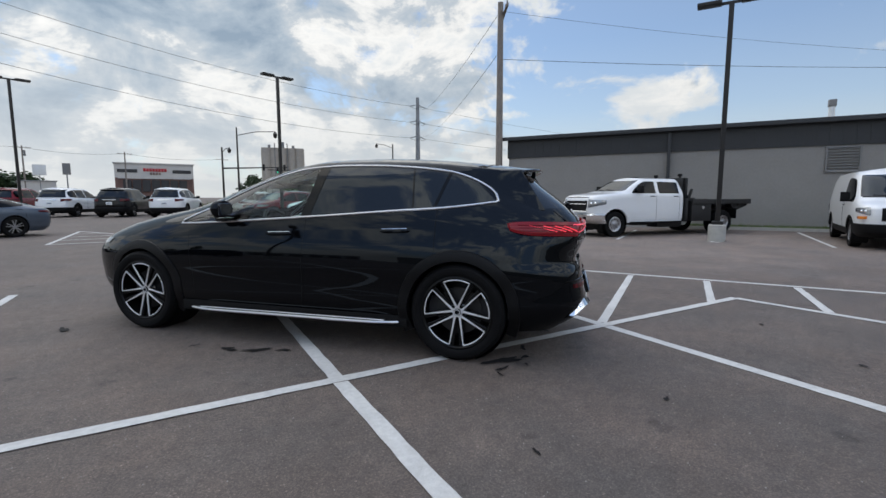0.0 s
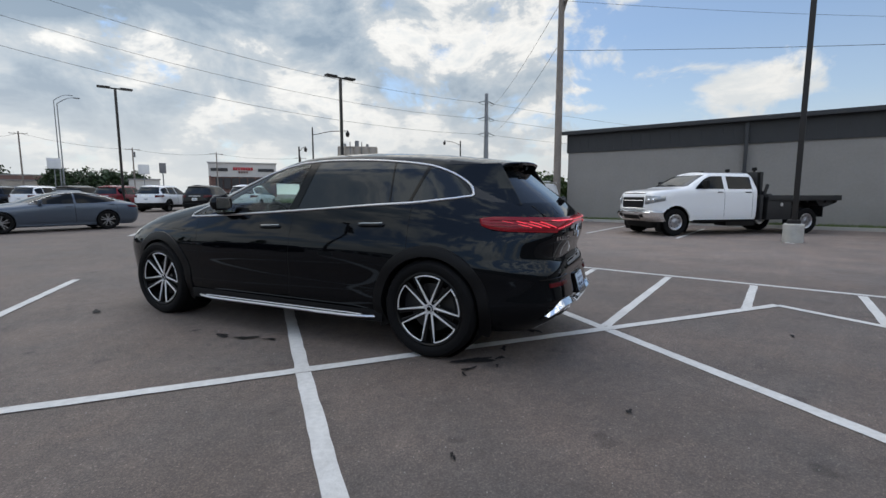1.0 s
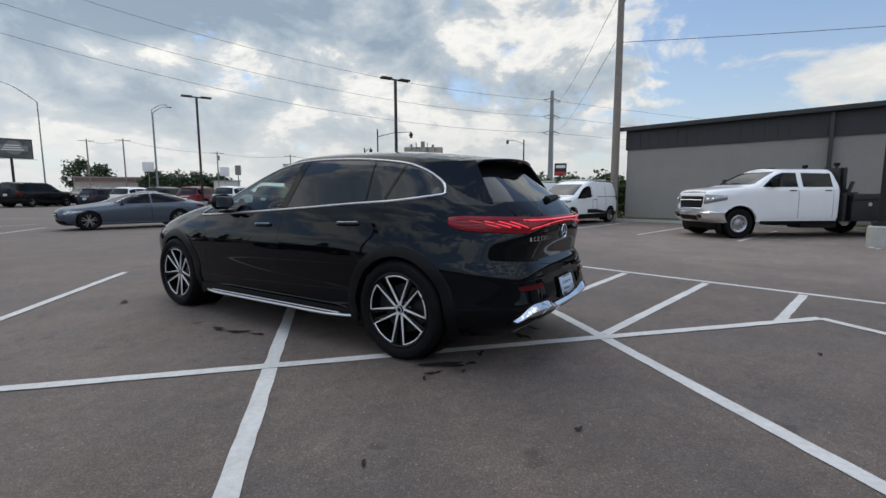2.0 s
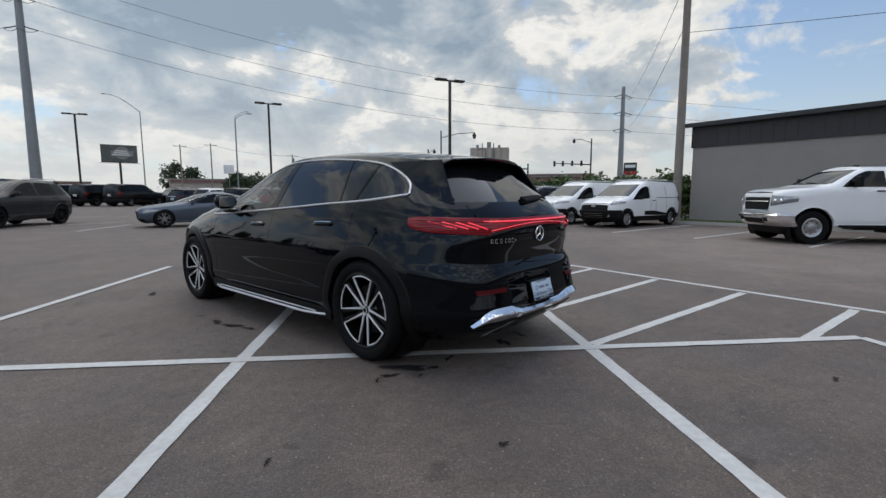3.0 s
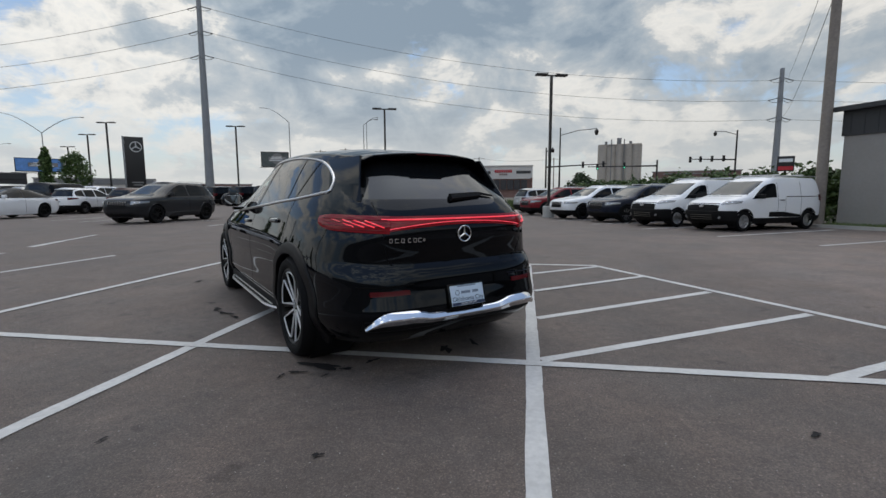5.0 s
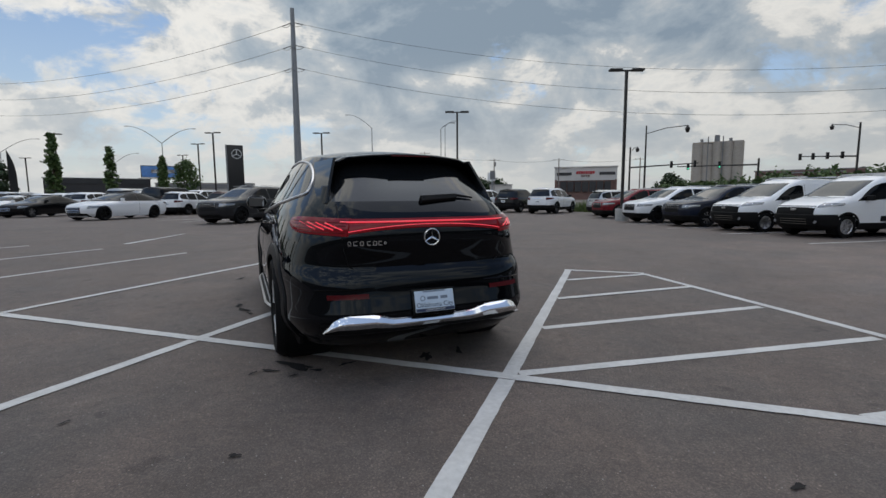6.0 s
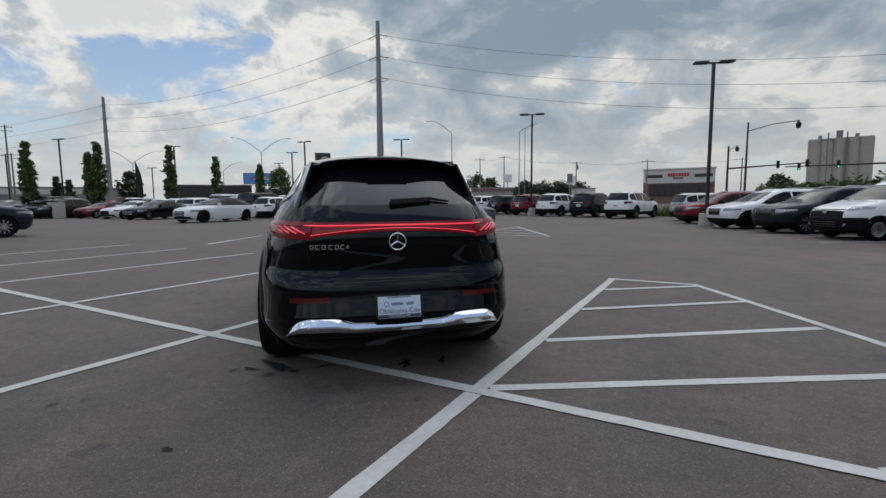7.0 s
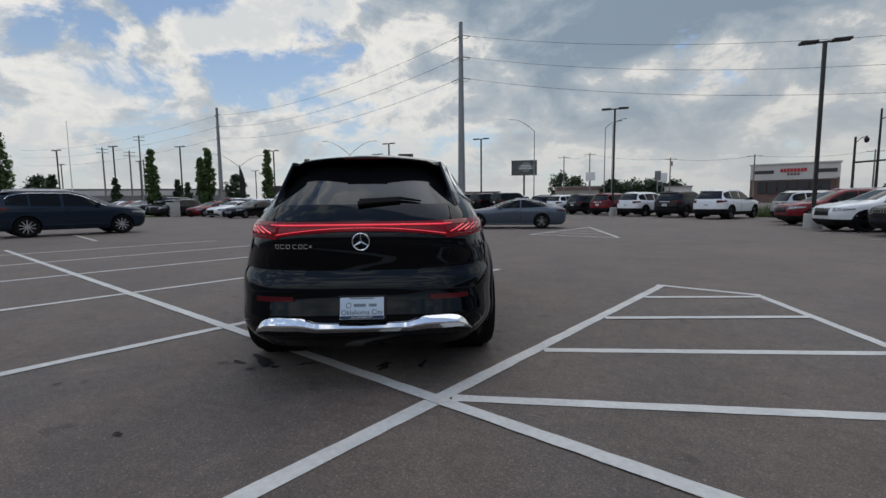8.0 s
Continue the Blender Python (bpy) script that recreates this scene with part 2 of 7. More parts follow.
M["lens"] = material("clear headlamp lens", (0.26, 0.27, 0.28), 0.10, 0.5, coat=1.0)
M["amber"] = material("amber lens", (0.75, 0.22, 0.02), 0.1, coat=1.0)
M["interior"] = material("dark cabin trim", (0.02, 0.02, 0.022), 0.6, var=0.15, scale=10)
M["leather"] = material("grey seat leather", (0.055, 0.056, 0.058), 0.45, var=0.12, scale=16)
M["concrete"] = material("cast concrete", (0.40, 0.39, 0.36), 0.85, var=0.18, scale=5, bump=0.3, bump_scale=60)
M["wall"] = material("grey painted block wall", (0.262, 0.247, 0.230), 0.8, var=0.07, scale=1.2, bump=0.15, bump_scale=30)
M["fascia"] = material("charcoal metal fascia", (0.030, 0.031, 0.033), 0.5, var=0.1, scale=2)
M["louver"] = material("grey metal louvre", (0.20, 0.195, 0.19), 0.5, var=0.08, scale=6)
M["pole"] = material("dark bronze steel", (0.020, 0.018, 0.017), 0.45, 0.2, var=0.12, scale=5)
M["grey_pole"] = material("galvanised steel", (0.22, 0.23, 0.24), 0.5, 0.3, var=0.12, scale=0.8)
M["wood"] = material("weathered pole wood", (0.22, 0.19, 0.165), 0.85, var=0.22, scale=1.3, bump=0.4, bump_scale=25)
M["wire"] = material("cable", (0.06, 0.063, 0.068), 0.6)
M["bark"] = material("bark", (0.07, 0.05, 0.035), 0.9, var=0.3, scale=6, bump=0.5, bump_scale=20)
M["leaf"] = leaf_material("leaves", (0.032, 0.066, 0.015), (0.095, 0.148, 0.040))
M["leaf_dark"] = leaf_material("dark leaves", (0.014, 0.032, 0.010), (0.035, 0.065, 0.02))
M["grass"] = leaf_material("grass", (0.06, 0.10, 0.025), (0.13, 0.17, 0.05))
M["white_wall"] = material("off-white render", (0.52, 0.50, 0.47), 0.8, var=0.06, scale=0.3)
M["brick"] = material("brown brick", (0.17, 0.10, 0.085), 0.85, var=0.2, scale=0.6)
M["far_dark"] = material("dark storefront", (0.035, 0.035, 0.038), 0.3, var=0.2, scale=0.3)
M["far_grey"] = material("grey far wall", (0.19, 0.19, 0.19), 0.8, var=0.12, scale=0.2)
M["silo"] = material("stained silo concrete", (0.36, 0.325, 0.28), 0.9, var=0.16, scale=0.12)
M["red_paint"] = material("red sign paint", (0.42, 0.02, 0.03), 0.5)
M["sign_white"] = material("white sign panel", (0.70, 0.71, 0.70), 0.5, var=0.05, scale=3)
M["sign_black"] = material("black sign panel", (0.012, 0.012, 0.013), 0.3)
M["sign_blue"] = material("blue billboard print", (0.10, 0.25, 0.55), 0.4, var=0.35, scale=0.4)
M["sign_green"] = material("dark billboard print", (0.075, 0.09, 0.085), 0.5, var=0.5, scale=0.35)
M["lamp_green"] = material("green signal", (0.05, 0.5, 0.3), 0.3, emit=(0.1, 1.0, 0.6, 0.8))
M["plate"] = material("pale blue plate", (0.50, 0.60, 0.70), 0.35, var=0.05, scale=20)
M["plate_ink"] = material("dark blue ink", (0.02, 0.035, 0.08), 0.5)
M["plate_grey"] = material("grey ink", (0.16, 0.20, 0.26), 0.5)
M["deck"] = material("black steel deck", (0.012, 0.012, 0.013), 0.5, var=0.2, scale=6)
M["roofing"] = material("grey roofing", (0.25, 0.25, 0.25), 0.9, var=0.1, scale=0.4)

for key in ("black_paint", "privacy", "screen"):
    M[key].node_tree.nodes["Principled BSDF"].inputs["Specular Tint"].default_value = (0.80, 0.90, 1.0, 1)


def paint(name, c, rough=0.22, metal=0.0):
    if name not in M:
        dark = max(c) < 0.2
        M[name] = material(name, c, rough, metal, coat=0.22 if dark else 0.8, var=0.02, scale=2, spec=0.25 if dark else 0.5)
    return M[name]


# ---- mesh helpers ----
def mesh_of(name, verts, faces, mat, sharp=35.0, smooth=True):
    me = bpy.data.meshes.new(name)
    me.from_pydata([tuple(map(float, v)) for v in verts], [], [tuple(map(int, f)) for f in faces])
    me.materials.append(mat)
    if smooth:
        me.polygons.foreach_set("use_smooth", [True] * len(me.polygons))
        me.set_sharp_from_angle(angle=radians(sharp))
    me.update()
    return me


def thing(name, label="", category="", group="", at=None, kind=""):
    ob = new(name)
    ob.empty_display_size = 0.2
    if at is not None:
        ob.matrix_world = at
    return tagged(ob, label, category, group, kind)


def part(name, bm, mat, parent=None, label="", sharp=35.0, smooth=True):
    """Links a bmesh, or (verts, faces), as one mesh object under a thing or a part."""
    if isinstance(bm, tuple):
        me = mesh_of(name, bm[0], bm[1], mat, sharp, smooth)
    else:
        bmesh.ops.recalc_face_normals(bm, faces=bm.faces[:])
        me = bpy.data.meshes.new(name)
        bm.to_mesh(me)
        bm.free()
        me.materials.append(mat)
        if smooth:
            me.polygons.foreach_set("use_smooth", [True] * len(me.polygons))
            me.set_sharp_from_angle(angle=radians(sharp))
    ob = new(name, me)
    if parent is not None:
        ob.parent = parent
    if label:
        ob["label"] = label
    return ob


def solo(name, bm, mat, label, category, group="", kind="", sharp=35.0, smooth=True):
    return tagged(part(name, bm, mat, None, "", sharp, smooth), label, category, group, kind)


def BM():
    return bmesh.new()


def box(bm, c, s, m=None, bevel=0.0, seg=2):
    t = Matrix.Translation(c) @ Matrix.Diagonal((s[0], s[1], s[2], 1))
    if m is not None:
        t = m @ t
    r = bmesh.ops.create_cube(bm, size=1.0, matrix=t)
    if bevel:
        es = list({e for v in r["verts"] for e in v.link_edges})
        bmesh.ops.bevel(bm, geom=es, offset=bevel, segments=seg, profile=0.7, affect="EDGES")
    return bm


def cyl(bm, p0, p1, r0, r1=None, seg=16, caps=True):
    p0, p1 = Vector(p0), Vector(p1)
    d = p1 - p0
    m = Matrix.Translation((p0 + p1) / 2) @ d.to_track_quat("Z", "Y").to_matrix().to_4x4()
    bmesh.ops.create_cone(bm, cap_ends=caps, segments=seg, radius1=r0, radius2=r0 if r1 is None else r1, depth=d.length, matrix=m)
    return bm


def tube(pts, r, seg=6, closed=False):
    """verts, faces of a tube along points."""
    pts = [Vector(p) for p in pts]
    n = len(pts)
    V, F = [], []
    for i, p in enumerate(pts):
        a = pts[(i - 1) % n] if closed or i > 0 else p
        b = pts[(i + 1) % n] if closed or i < n - 1 else p
        q = (b - a).normalized()
        h = Vector((0, 0, 1)) if abs(q.z) < 0.9 else Vector((1, 0, 0))
        u = q.cross(h).normalized()
        v = u.cross(q)
        rr = r[i] if isinstance(r, (list, tuple)) else r
        for k in range(seg):
            w = 2 * math.pi * k / seg
            V.append(p + (u * math.cos(w) + v * math.sin(w)) * rr)
    for i in range(n if closed else n - 1):
        for k in range(seg):
            a, b = i * seg + k, i * seg + (k + 1) % seg
            c, d = ((i + 1) % n) * seg + (k + 1) % seg, ((i + 1) % n) * seg + k
            F.append((a, d, c, b))
    if not closed:
        F.append(tuple(range(seg)))
        F.append(tuple((n - 1) * seg + k for k in reversed(range(seg))))
    return V, F


def join(*vf):
    V, F = [], []
    for v, f in vf:
        o = len(V)
        V += list(v)
        F += [tuple(i + o for i in q) for q in f]
    return V, F


def revolve(profile, seg=32, axis="y", caps=False):
    """Profile of (radius, along) turned round an axis."""
    V, F = [], []
    n = len(profile)
    for k in range(seg):
        w = 2 * math.pi * k / seg
        for r, a in profile:
            c, s = r * math.cos(w), r * math.sin(w)
            V.append((c, a, s) if axis == "y" else (c, s, a))
    for k in range(seg):
        for i in range(n - 1):
            a, b = k * n + i, k * n + i + 1
            c, d = ((k + 1) % seg) * n + i + 1, ((k + 1) % seg) * n + i
            F.append((a, b, c, d))
    return V, F


def grid_faces(nr, nc, flip=False):
    F = []
    for i in range(nr - 1):
        for j in range(nc - 1):
            q = (i * nc + j, i * nc + j + 1, (i + 1) * nc + j + 1, (i + 1) * nc + j)
            F.append(q[::-1] if flip else q)
    return F


def slab(bm, pts, z0, z1):
    """A flat polygon given thickness from z0 to z1."""
    n = len(pts)
    a = [bm.verts.new((x, y, z0)) for x, y in pts]
    b = [bm.verts.new((x, y, z1)) for x, y in pts]
    bm.faces.new(b)
    bm.faces.new(a[::-1])
    for i in range(n):
        bm.faces.new((a[i], a[(i + 1) % n], b[(i + 1) % n], b[i]))
    return bm


# ---- ground and markings ----
def ground():
    # one sheet to the horizon, finer near the camera
    bm = BM()
    slab(bm, [(-2500, -2500), (2500, -2500), (2500, 2500), (-2500, 2500)], -0.5, 0.0)
    solo("ground", bm, M["asphalt"], "worn grey-brown asphalt of a car lot", "ground", kind="structure", smooth=False)


ground()
LINES = "painted bay lines"
COATS = []  # each stripe a hair above the last, where they cross


def line(a, b, w=0.1, name="parking_line", ragged=0.004):
    """A painted stripe with slightly uneven edges."""
    a, b = Vector(a), Vector(b)
    d = b - a
    n = max(2, int(d.length / 0.12))
    u = d.normalized()
    s = Vector((-u.y, u.x))
    bm = BM()
    V = []
    COATS.append(1)
    z = 0.004 + 0.0006 * (len(COATS) % 7)
    for i in range(n + 1):
        p = a + d * i / n
        j1, j2 = random.uniform(-ragged, ragged), random.uniform(-ragged, ragged)
        row = [p + s * (w / 2 + j1), p - s * (w / 2 + j2)]
        V.append([bm.verts.new((q.x, q.y, z)) for q in row])
    for i in range(n):
        bm.faces.new((V[i][0], V[i][1], V[i + 1][1], V[i + 1][0]))
    return solo(name, bm, M["line"], "worn white painted bay line on asphalt", "marking", LINES, "structure", smooth=False)


BASE_Y, FAR_Y, NEAR_Y = 3.545, 8.5, -1.35
NUDGE = {4.94: -0.03, 2.16: 0.03}  # stripes not quite square to the base line
base_y = lambda x: BASE_Y - 0.14 + 0.17 * (x + 11.2) / 18.63
for bx in (4.94, 2.16, -0.71, -3.66, -6.5, -9.4):
    line((bx + NUDGE.get(bx, 0.0), NEAR_Y if bx > -8 else 2.5), (bx, base_y(bx) - 0.052), 0.108)
    line((bx, base_y(bx) + 0.052), (bx, FAR_Y), 0.105)
line((-11.2, base_y(-11.2)), (7.43, base_y(7.43)), 0.10)
# hatched corner island
line((4.87, FAR_Y), (6.12, FAR_Y), 0.10)
line((6.10, 8.46), (9.62, 2.52), 0.10)
line((9.62, 2.52), (12.1, -1.9), 0.10)
line((7.43, 3.57), (7.55, 2.1), 0.10)
line((7.55, 2.1), (7.72, -1.3), 0.10)
for a, b in (((5.0, 7.50), (6.13, 8.38)), ((5.0, 6.16), (6.62, 7.47)), ((5.0, 4.83), (7.18, 6.44)), ((5.0, 3.63), (7.77, 5.42)), ((6.94, 3.60), (8.33, 4.47)), ((7.56, 2.62), (8.92, 3.50)), ((7.62, 1.25), (9.6, 2.50))):
    line(a, b, 0.095)
# far island and lane arrow
TRI = [(-1.9, 16.8), (1.35, 17.0), (-2.0, 22.6)]
for i in range(3):
    line(TRI[i], TRI[(i + 1) % 3], 0.11)
for k in (0.25, 0.5, 0.75):
    line((-1.9, 16.8 + 5.7 * k), (1.35 - 3.3 * k, 17.0 + 5.5 * k), 0.1)
line((-7.5, 10.2), (-8.9, 13.0), 0.10)
line((-7.2, 9.6), (-7.9, 11.0), 0.18, "lane_arrow")
# angled bays by the wall and the hedge
for a, b in (((11.76, 12.4), (15.6, 14.75)), ((13.1, 10.05), (17.1, 12.4)), ((15.96, 5.56), (21.2, 8.54)), ((10.4, 14.7), (15.3, 17.9)), ((9.0, 17.6), (14.0, 20.7)), ((14.7, 8.0), (17.4, 9.6)),
             ((7.7, 20.2), (12.8, 23.2)), ((6.3, 22.9), (11.4, 25.9)), ((5.0, 27.3), (10.0, 30.2))):
    line(a, b, 0.1)
for k in range(7):
    bx = -17.2 - 0.02 * k
    line((-14.4 - 2.9 * k, 22.6 + 1.0 * k), (-13.6 - 2.9 * k, 18.2 + 1.0 * k), 0.1)
for a, b in (((-8.06, 17.3), (-8.3, 21.07)), ((-12.12, 19.29), (-9.85, 23.37)), ((-16.0, 29.0), (-13.2, 30.0)), ((-19.4, 22.0), (-15.9, 22.6))):
    line(a, b, 0.1)
for k in range(3):
    line((-13.2, 0.2 + 2.9 * k), (-18.6, 0.6 + 2.9 * k), 0.1)
for k in range(5):
    line((-8.5 - 2.8 * k, 38.3 + 1.0 * k), (-7.6 - 2.8 * k, 43.2 + 1.0 * k), 0.1)


def stain(cx, cy, r, seed, stretch=1.6, turn=0.0):
    rnd = random.Random(seed)
    bm = BM()
    n = 22
    ph = [rnd.uniform(0, 6.28) for _ in range(4)]
    pts = []
    for k in range(n):
        w = 2 * math.pi * k / n
        rr = r * (1 + 0.35 * math.sin(2 * w + ph[0]) + 0.25 * math.sin(3 * w + ph[1]) + 0.2 * math.sin(5 * w + ph[2]) + rnd.uniform(-0.12, 0.12))
        x, y = rr * stretch * math.cos(w), rr * math.sin(w)
        pts.append((cx + x * math.cos(turn) - y * math.sin(turn), cy + x * math.sin(turn) + y * math.cos(turn)))
    bm.faces.new([bm.verts.new((x, y, 0.0100)) for x, y in pts])
    solo("stain", bm, M["stain"], "dark dried fluid stain on the asphalt", "stain", "stains under the car", "structure", smooth=False)


for k, (sx, sy, r) in enumerate(((3.42, 3.24, 0.075), (3.30, 3.10, 0.03), (3.62, 3.22, 0.028), (3.52, 3.08, 0.016), (3.75, 3.40, 0.03), (3.22, 3.02, 0.018), (4.25, 3.75, 0.05), (4.45, 3.95, 0.035),
                                 (1.55, 4.65, 0.045), (1.75, 4.50, 0.05), (1.95, 4.38, 0.03), (1.30, 4.90, 0.02), (6.35, 2.75, 0.022), (3.9, 2.15, 0.018), (5.75, 1.75, 0.02), (2.75, 2.1, 0.015), (0.2, 6.1, 0.05))):
    stain(sx, sy, r * 0.72, 40 + k, 2.4, 0.3 * k)

# small pebbles strewn on the surface, uncountable
def gravel():
    rnd = random.Random(5)
    V, F = [], []
    for _ in range(1500):
        x, y = rnd.uniform(-1.5, 8.5), rnd.uniform(0.6, 5.5)
        s = rnd.uniform(0.002, 0.0055)
        o = len(V)
        for k in range(4):
            w = k * math.pi / 2 + rnd.uniform(0, 1)
            V.append((x + s * math.cos(w), y + s * math.sin(w), 0.0))
        V.append((x, y, s * 1.1))
        F += [(o + k, o + (k + 1) % 4, o + 4) for k in range(4)]
    ob = part("gravel", (V, F), M["wall"], smooth=False)
    tagged(ob, "fine loose grit on the asphalt", "gravel", kind="stuff")


gravel()

# ---- grey block building ----
WC, WD = Vector((16.30, 19.60, 0)), Vector((0.53, -0.848, 0)).normalized()
WN = Vector((-WD.y, WD.x, 0))  # away from the lot, into the building
if WN.dot(Vector((1, 1, 0))) < 0:
    WN = -WN
WM = Matrix(((WD.x, WN.x, 0, WC.x), (WD.y, WN.y, 0, WC.y), (0, 0, 1, 0), (0, 0, 0, 1)))  # x along wall, y into it
WALL_TOP, BAND = 4.26, 3.30


def building():
    b = thing("warehouse", "long grey block warehouse with a charcoal fascia", "building", at=WM, kind="structure")
    bm = BM()
    box(bm, (22, 0.15, BAND / 2), (44, 0.3, BAND))
    box(bm, (0.15, 8.3, BAND / 2), (0.3, 16, BAND))
    box(bm, (22, 16.45, BAND / 2), (44, 0.3, BAND))
    box(bm, (43.85, 8.3, BAND / 2), (0.3, 16, BAND))
    part("wall", bm, M["wall"], b, "grey painted block wall", smooth=False)
    bm = BM()
    box(bm, (22, 0.12, (BAND + WALL_TOP) / 2), (44.12, 0.36, WALL_TOP - BAND))
    box(bm, (0.12, 8.4, (BAND + WALL_TOP) / 2), (0.36, 16.2, WALL_TOP - BAND))
    box(bm, (22, 16.5, (BAND + WALL_TOP) / 2), (44.12, 0.36, WALL_TOP - BAND))
    part("fascia", bm, M["fascia"], b, "charcoal metal fascia band", smooth=False)
    bm = BM()
    for k in range(110):
        box(bm, (0.2 + 0.4 * k, -0.066, (BAND + WALL_TOP) / 2 - 0.02), (0.03, 0.012, WALL_TOP - BAND - 0.1))
    part("fascia_rib", bm, M["fascia"], b, smooth=False)
    bm = BM()
    box(bm, (22, 0.02, WALL_TOP + 0.03), (44.5, 0.72, 0.10), bevel=0.02)
    box(bm, (22, -0.30, WALL_TOP - 0.05), (44.5, 0.12, 0.10), bevel=0.015)
    part("gutter", bm, M["fascia"], b, "dark metal eaves gutter")
    bm = BM()
    box(bm, (22, 8.3, WALL_TOP + 0.05), (43.6, 15.6, 0.06))
    part("roof", bm, M["roofing"], b, smooth=False)
    for s in (7.45, 22.0):
        bm = BM()
        box(bm, (s, -0.16, WALL_TOP / 2 + 0.05), (0.13, 0.11, WALL_TOP - 0.2), bevel=0.012)
        box(bm, (s, -0.13, 0.12), (0.13, 0.2, 0.12), bevel=0.012)
        dp = part("downpipe", bm, M["fascia"], b, "charcoal square downpipe")
        for z in (0.9, 2.2, 3.4):
            bm = BM()
            box(bm, (s, -0.12, z), (0.2, 0.14, 0.03))
            part("strap", bm, M["fascia"], dp)
    # louvred vent in the wall
    s0, s1, z0, z1 = LOUVER
    bm = BM()
    for c, sz in ((((s0 + s1) / 2, -0.03, z0), (s1 - s0 + 0.1, 0.08, 0.06)), (((s0 + s1) / 2, -0.03, z1), (s1 - s0 + 0.1, 0.08, 0.06)), ((s0, -0.03, (z0 + z1) / 2), (0.06, 0.08, z1 - z0)), ((s1, -0.03, (z0 + z1) / 2), (0.06, 0.08, z1 - z0))):
        box(bm, c, sz)
    lv = part("louvre", bm, M["louver"], b, "grey metal wall louvre", smooth=False)
    for k in range(9):
        bm = BM()
        z = z0 + (z1 - z0) * (k + 0.5) / 9
        box(bm, (0, 0, 0), (s1 - s0 - 0.05, 0.09, 0.015), pose((s0 + s1) / 2, -0.03, z, 40))
        part("slat", bm, M["louver"], lv, smooth=False)
    # roof vent stack
    bm = BM()
    cyl(bm, (RV[0], RV[1], WALL_TOP), (RV[0], RV[1], RV[2] - 0.3), 0.12, seg=14)
    v = part("roof_vent", bm, M["sign_white"], b, "white roof vent stack")
    bm = BM()
    box(bm, (RV[0], RV[1], RV[2] - 0.15), (0.27, 0.27, 0.30), bevel=0.03)
    part("cowl", bm, M["louver"], v)
    # course joints of the block wall, as fine recessed-looking ledges
    bm = BM()
    box(bm, (22, -0.03, 0.06), (44, 0.06, 0.12))
    part("plinth", bm, M["concrete"], b, smooth=False)


LOUVER, RV = (12.95, 13.96, 2.29, 3.23), (13.6, 3.0, 5.50)


def grass_strip(name, pts, n, h, seed, label, mat="grass", z0=0.0, lean=0.5):
    """Blades strewn over a band along a line of (x, y, half width)."""
    rnd = random.Random(seed)
    V, F = [], []
    segs = [(Vector(a[:2]), Vector(b[:2]), a[2]) for a, b in zip(pts, pts[1:])]
    tot = sum((b - a).length for a, b, _ in segs)
    for a, b, hw in segs:
        d = b - a
        s = Vector((-d.y, d.x)).normalized()
        for _ in range(int(n * d.length / tot)):
            p = a + d * rnd.random() + s * rnd.uniform(-hw, hw)
            hh, w, t = h * rnd.uniform(0.5, 1.2), rnd.uniform(0.008, 0.02) * (1 + h), rnd.uniform(0, 6.28)
            lx, ly = rnd.uniform(-lean, lean) * hh, rnd.uniform(-lean, lean) * hh
            o = len(V)
            V += [(p.x - w * math.cos(t), p.y - w * math.sin(t), z0), (p.x + w * math.cos(t), p.y + w * math.sin(t), z0), (p.x + lx, p.y + ly, z0 + hh)]
            F.append((o, o + 1, o + 2))
    tagged(part(name, (V, F), M[mat], smooth=False), label, "grass", kind="stuff")


building()


def at_wall(s, off):
    p = WC + WD * s - WN * off
    return (p.x, p.y)


bmv = BM()
slab(bmv, [at_wall(0, 0.05), at_wall(44, 0.05), at_wall(44, 0.9), at_wall(0, 0.9)], 0.0, 0.105)
solo("verge", bmv, M["grass"], "grass verge along the warehouse wall", "grass", kind="structure", smooth=False)
grass_strip("verge_grass", [(*at_wall(0, 0.45), 0.45), (*at_wall(30, 0.45), 0.45)], 9000, 0.09, 3, "short green grass along the wall foot", z0=0.105)
bmv = BM()
slab(bmv, [at_wall(-0.3, 0.92), at_wall(44, 0.92), at_wall(44, 1.07), at_wall(-0.3, 1.07)], 0.0, 0.12)
solo("kerb", bmv, M["concrete"], "low concrete kerb by the grass verge", "kerb", kind="structure", smooth=False)


# ---- poles, lamps, wires ----
def lot_lamp(x, y, h, base_h=0.62, base_r=0.3, turn=0.0, heads=2, label="dark bronze car-park lamp on a concrete base", size=1.0):
    t = thing("lot_lamp", label, "street lamp", "car park lamps", pose(x, y, 0, 0, 0, turn))
    if base_h:
        part("base", revolve([(0.0, 0), (base_r, 0), (base_r, base_h - 0.03), (base_r - 0.03, base_h), (0, base_h)], 24, "z"), M["concrete"], t, "grey concrete footing")
    bm = BM()
    w = 0.065 * size
    box(bm, (0, 0, (h + base_h) / 2), (2 * w, 2 * w, h - base_h), bevel=0.012)
    part("pole", bm, M["pole"], t)
    if base_h:
        bm = BM()
        box(bm, (0, 0, base_h + 0.05), (0.3, 0.3, 0.1), bevel=0.02)
        part("base_plate", bm, M["pole"], t)
    bm = BM()
    box(bm, (0, 0, h), (0.5 * size, 0.07 * size, 0.07 * size))
    part("arm", bm, M["pole"], t)
    for s in ((1, -1) if heads == 2 else (1,)):
        bm = BM()
        box(bm, (s * 0.55 * size, 0, h + 0.03), (0.62 * size, 0.34 * size, 0.10 * size), bevel=0.03)
        part("lamp_head", bm, M["pole"], t)
    return t


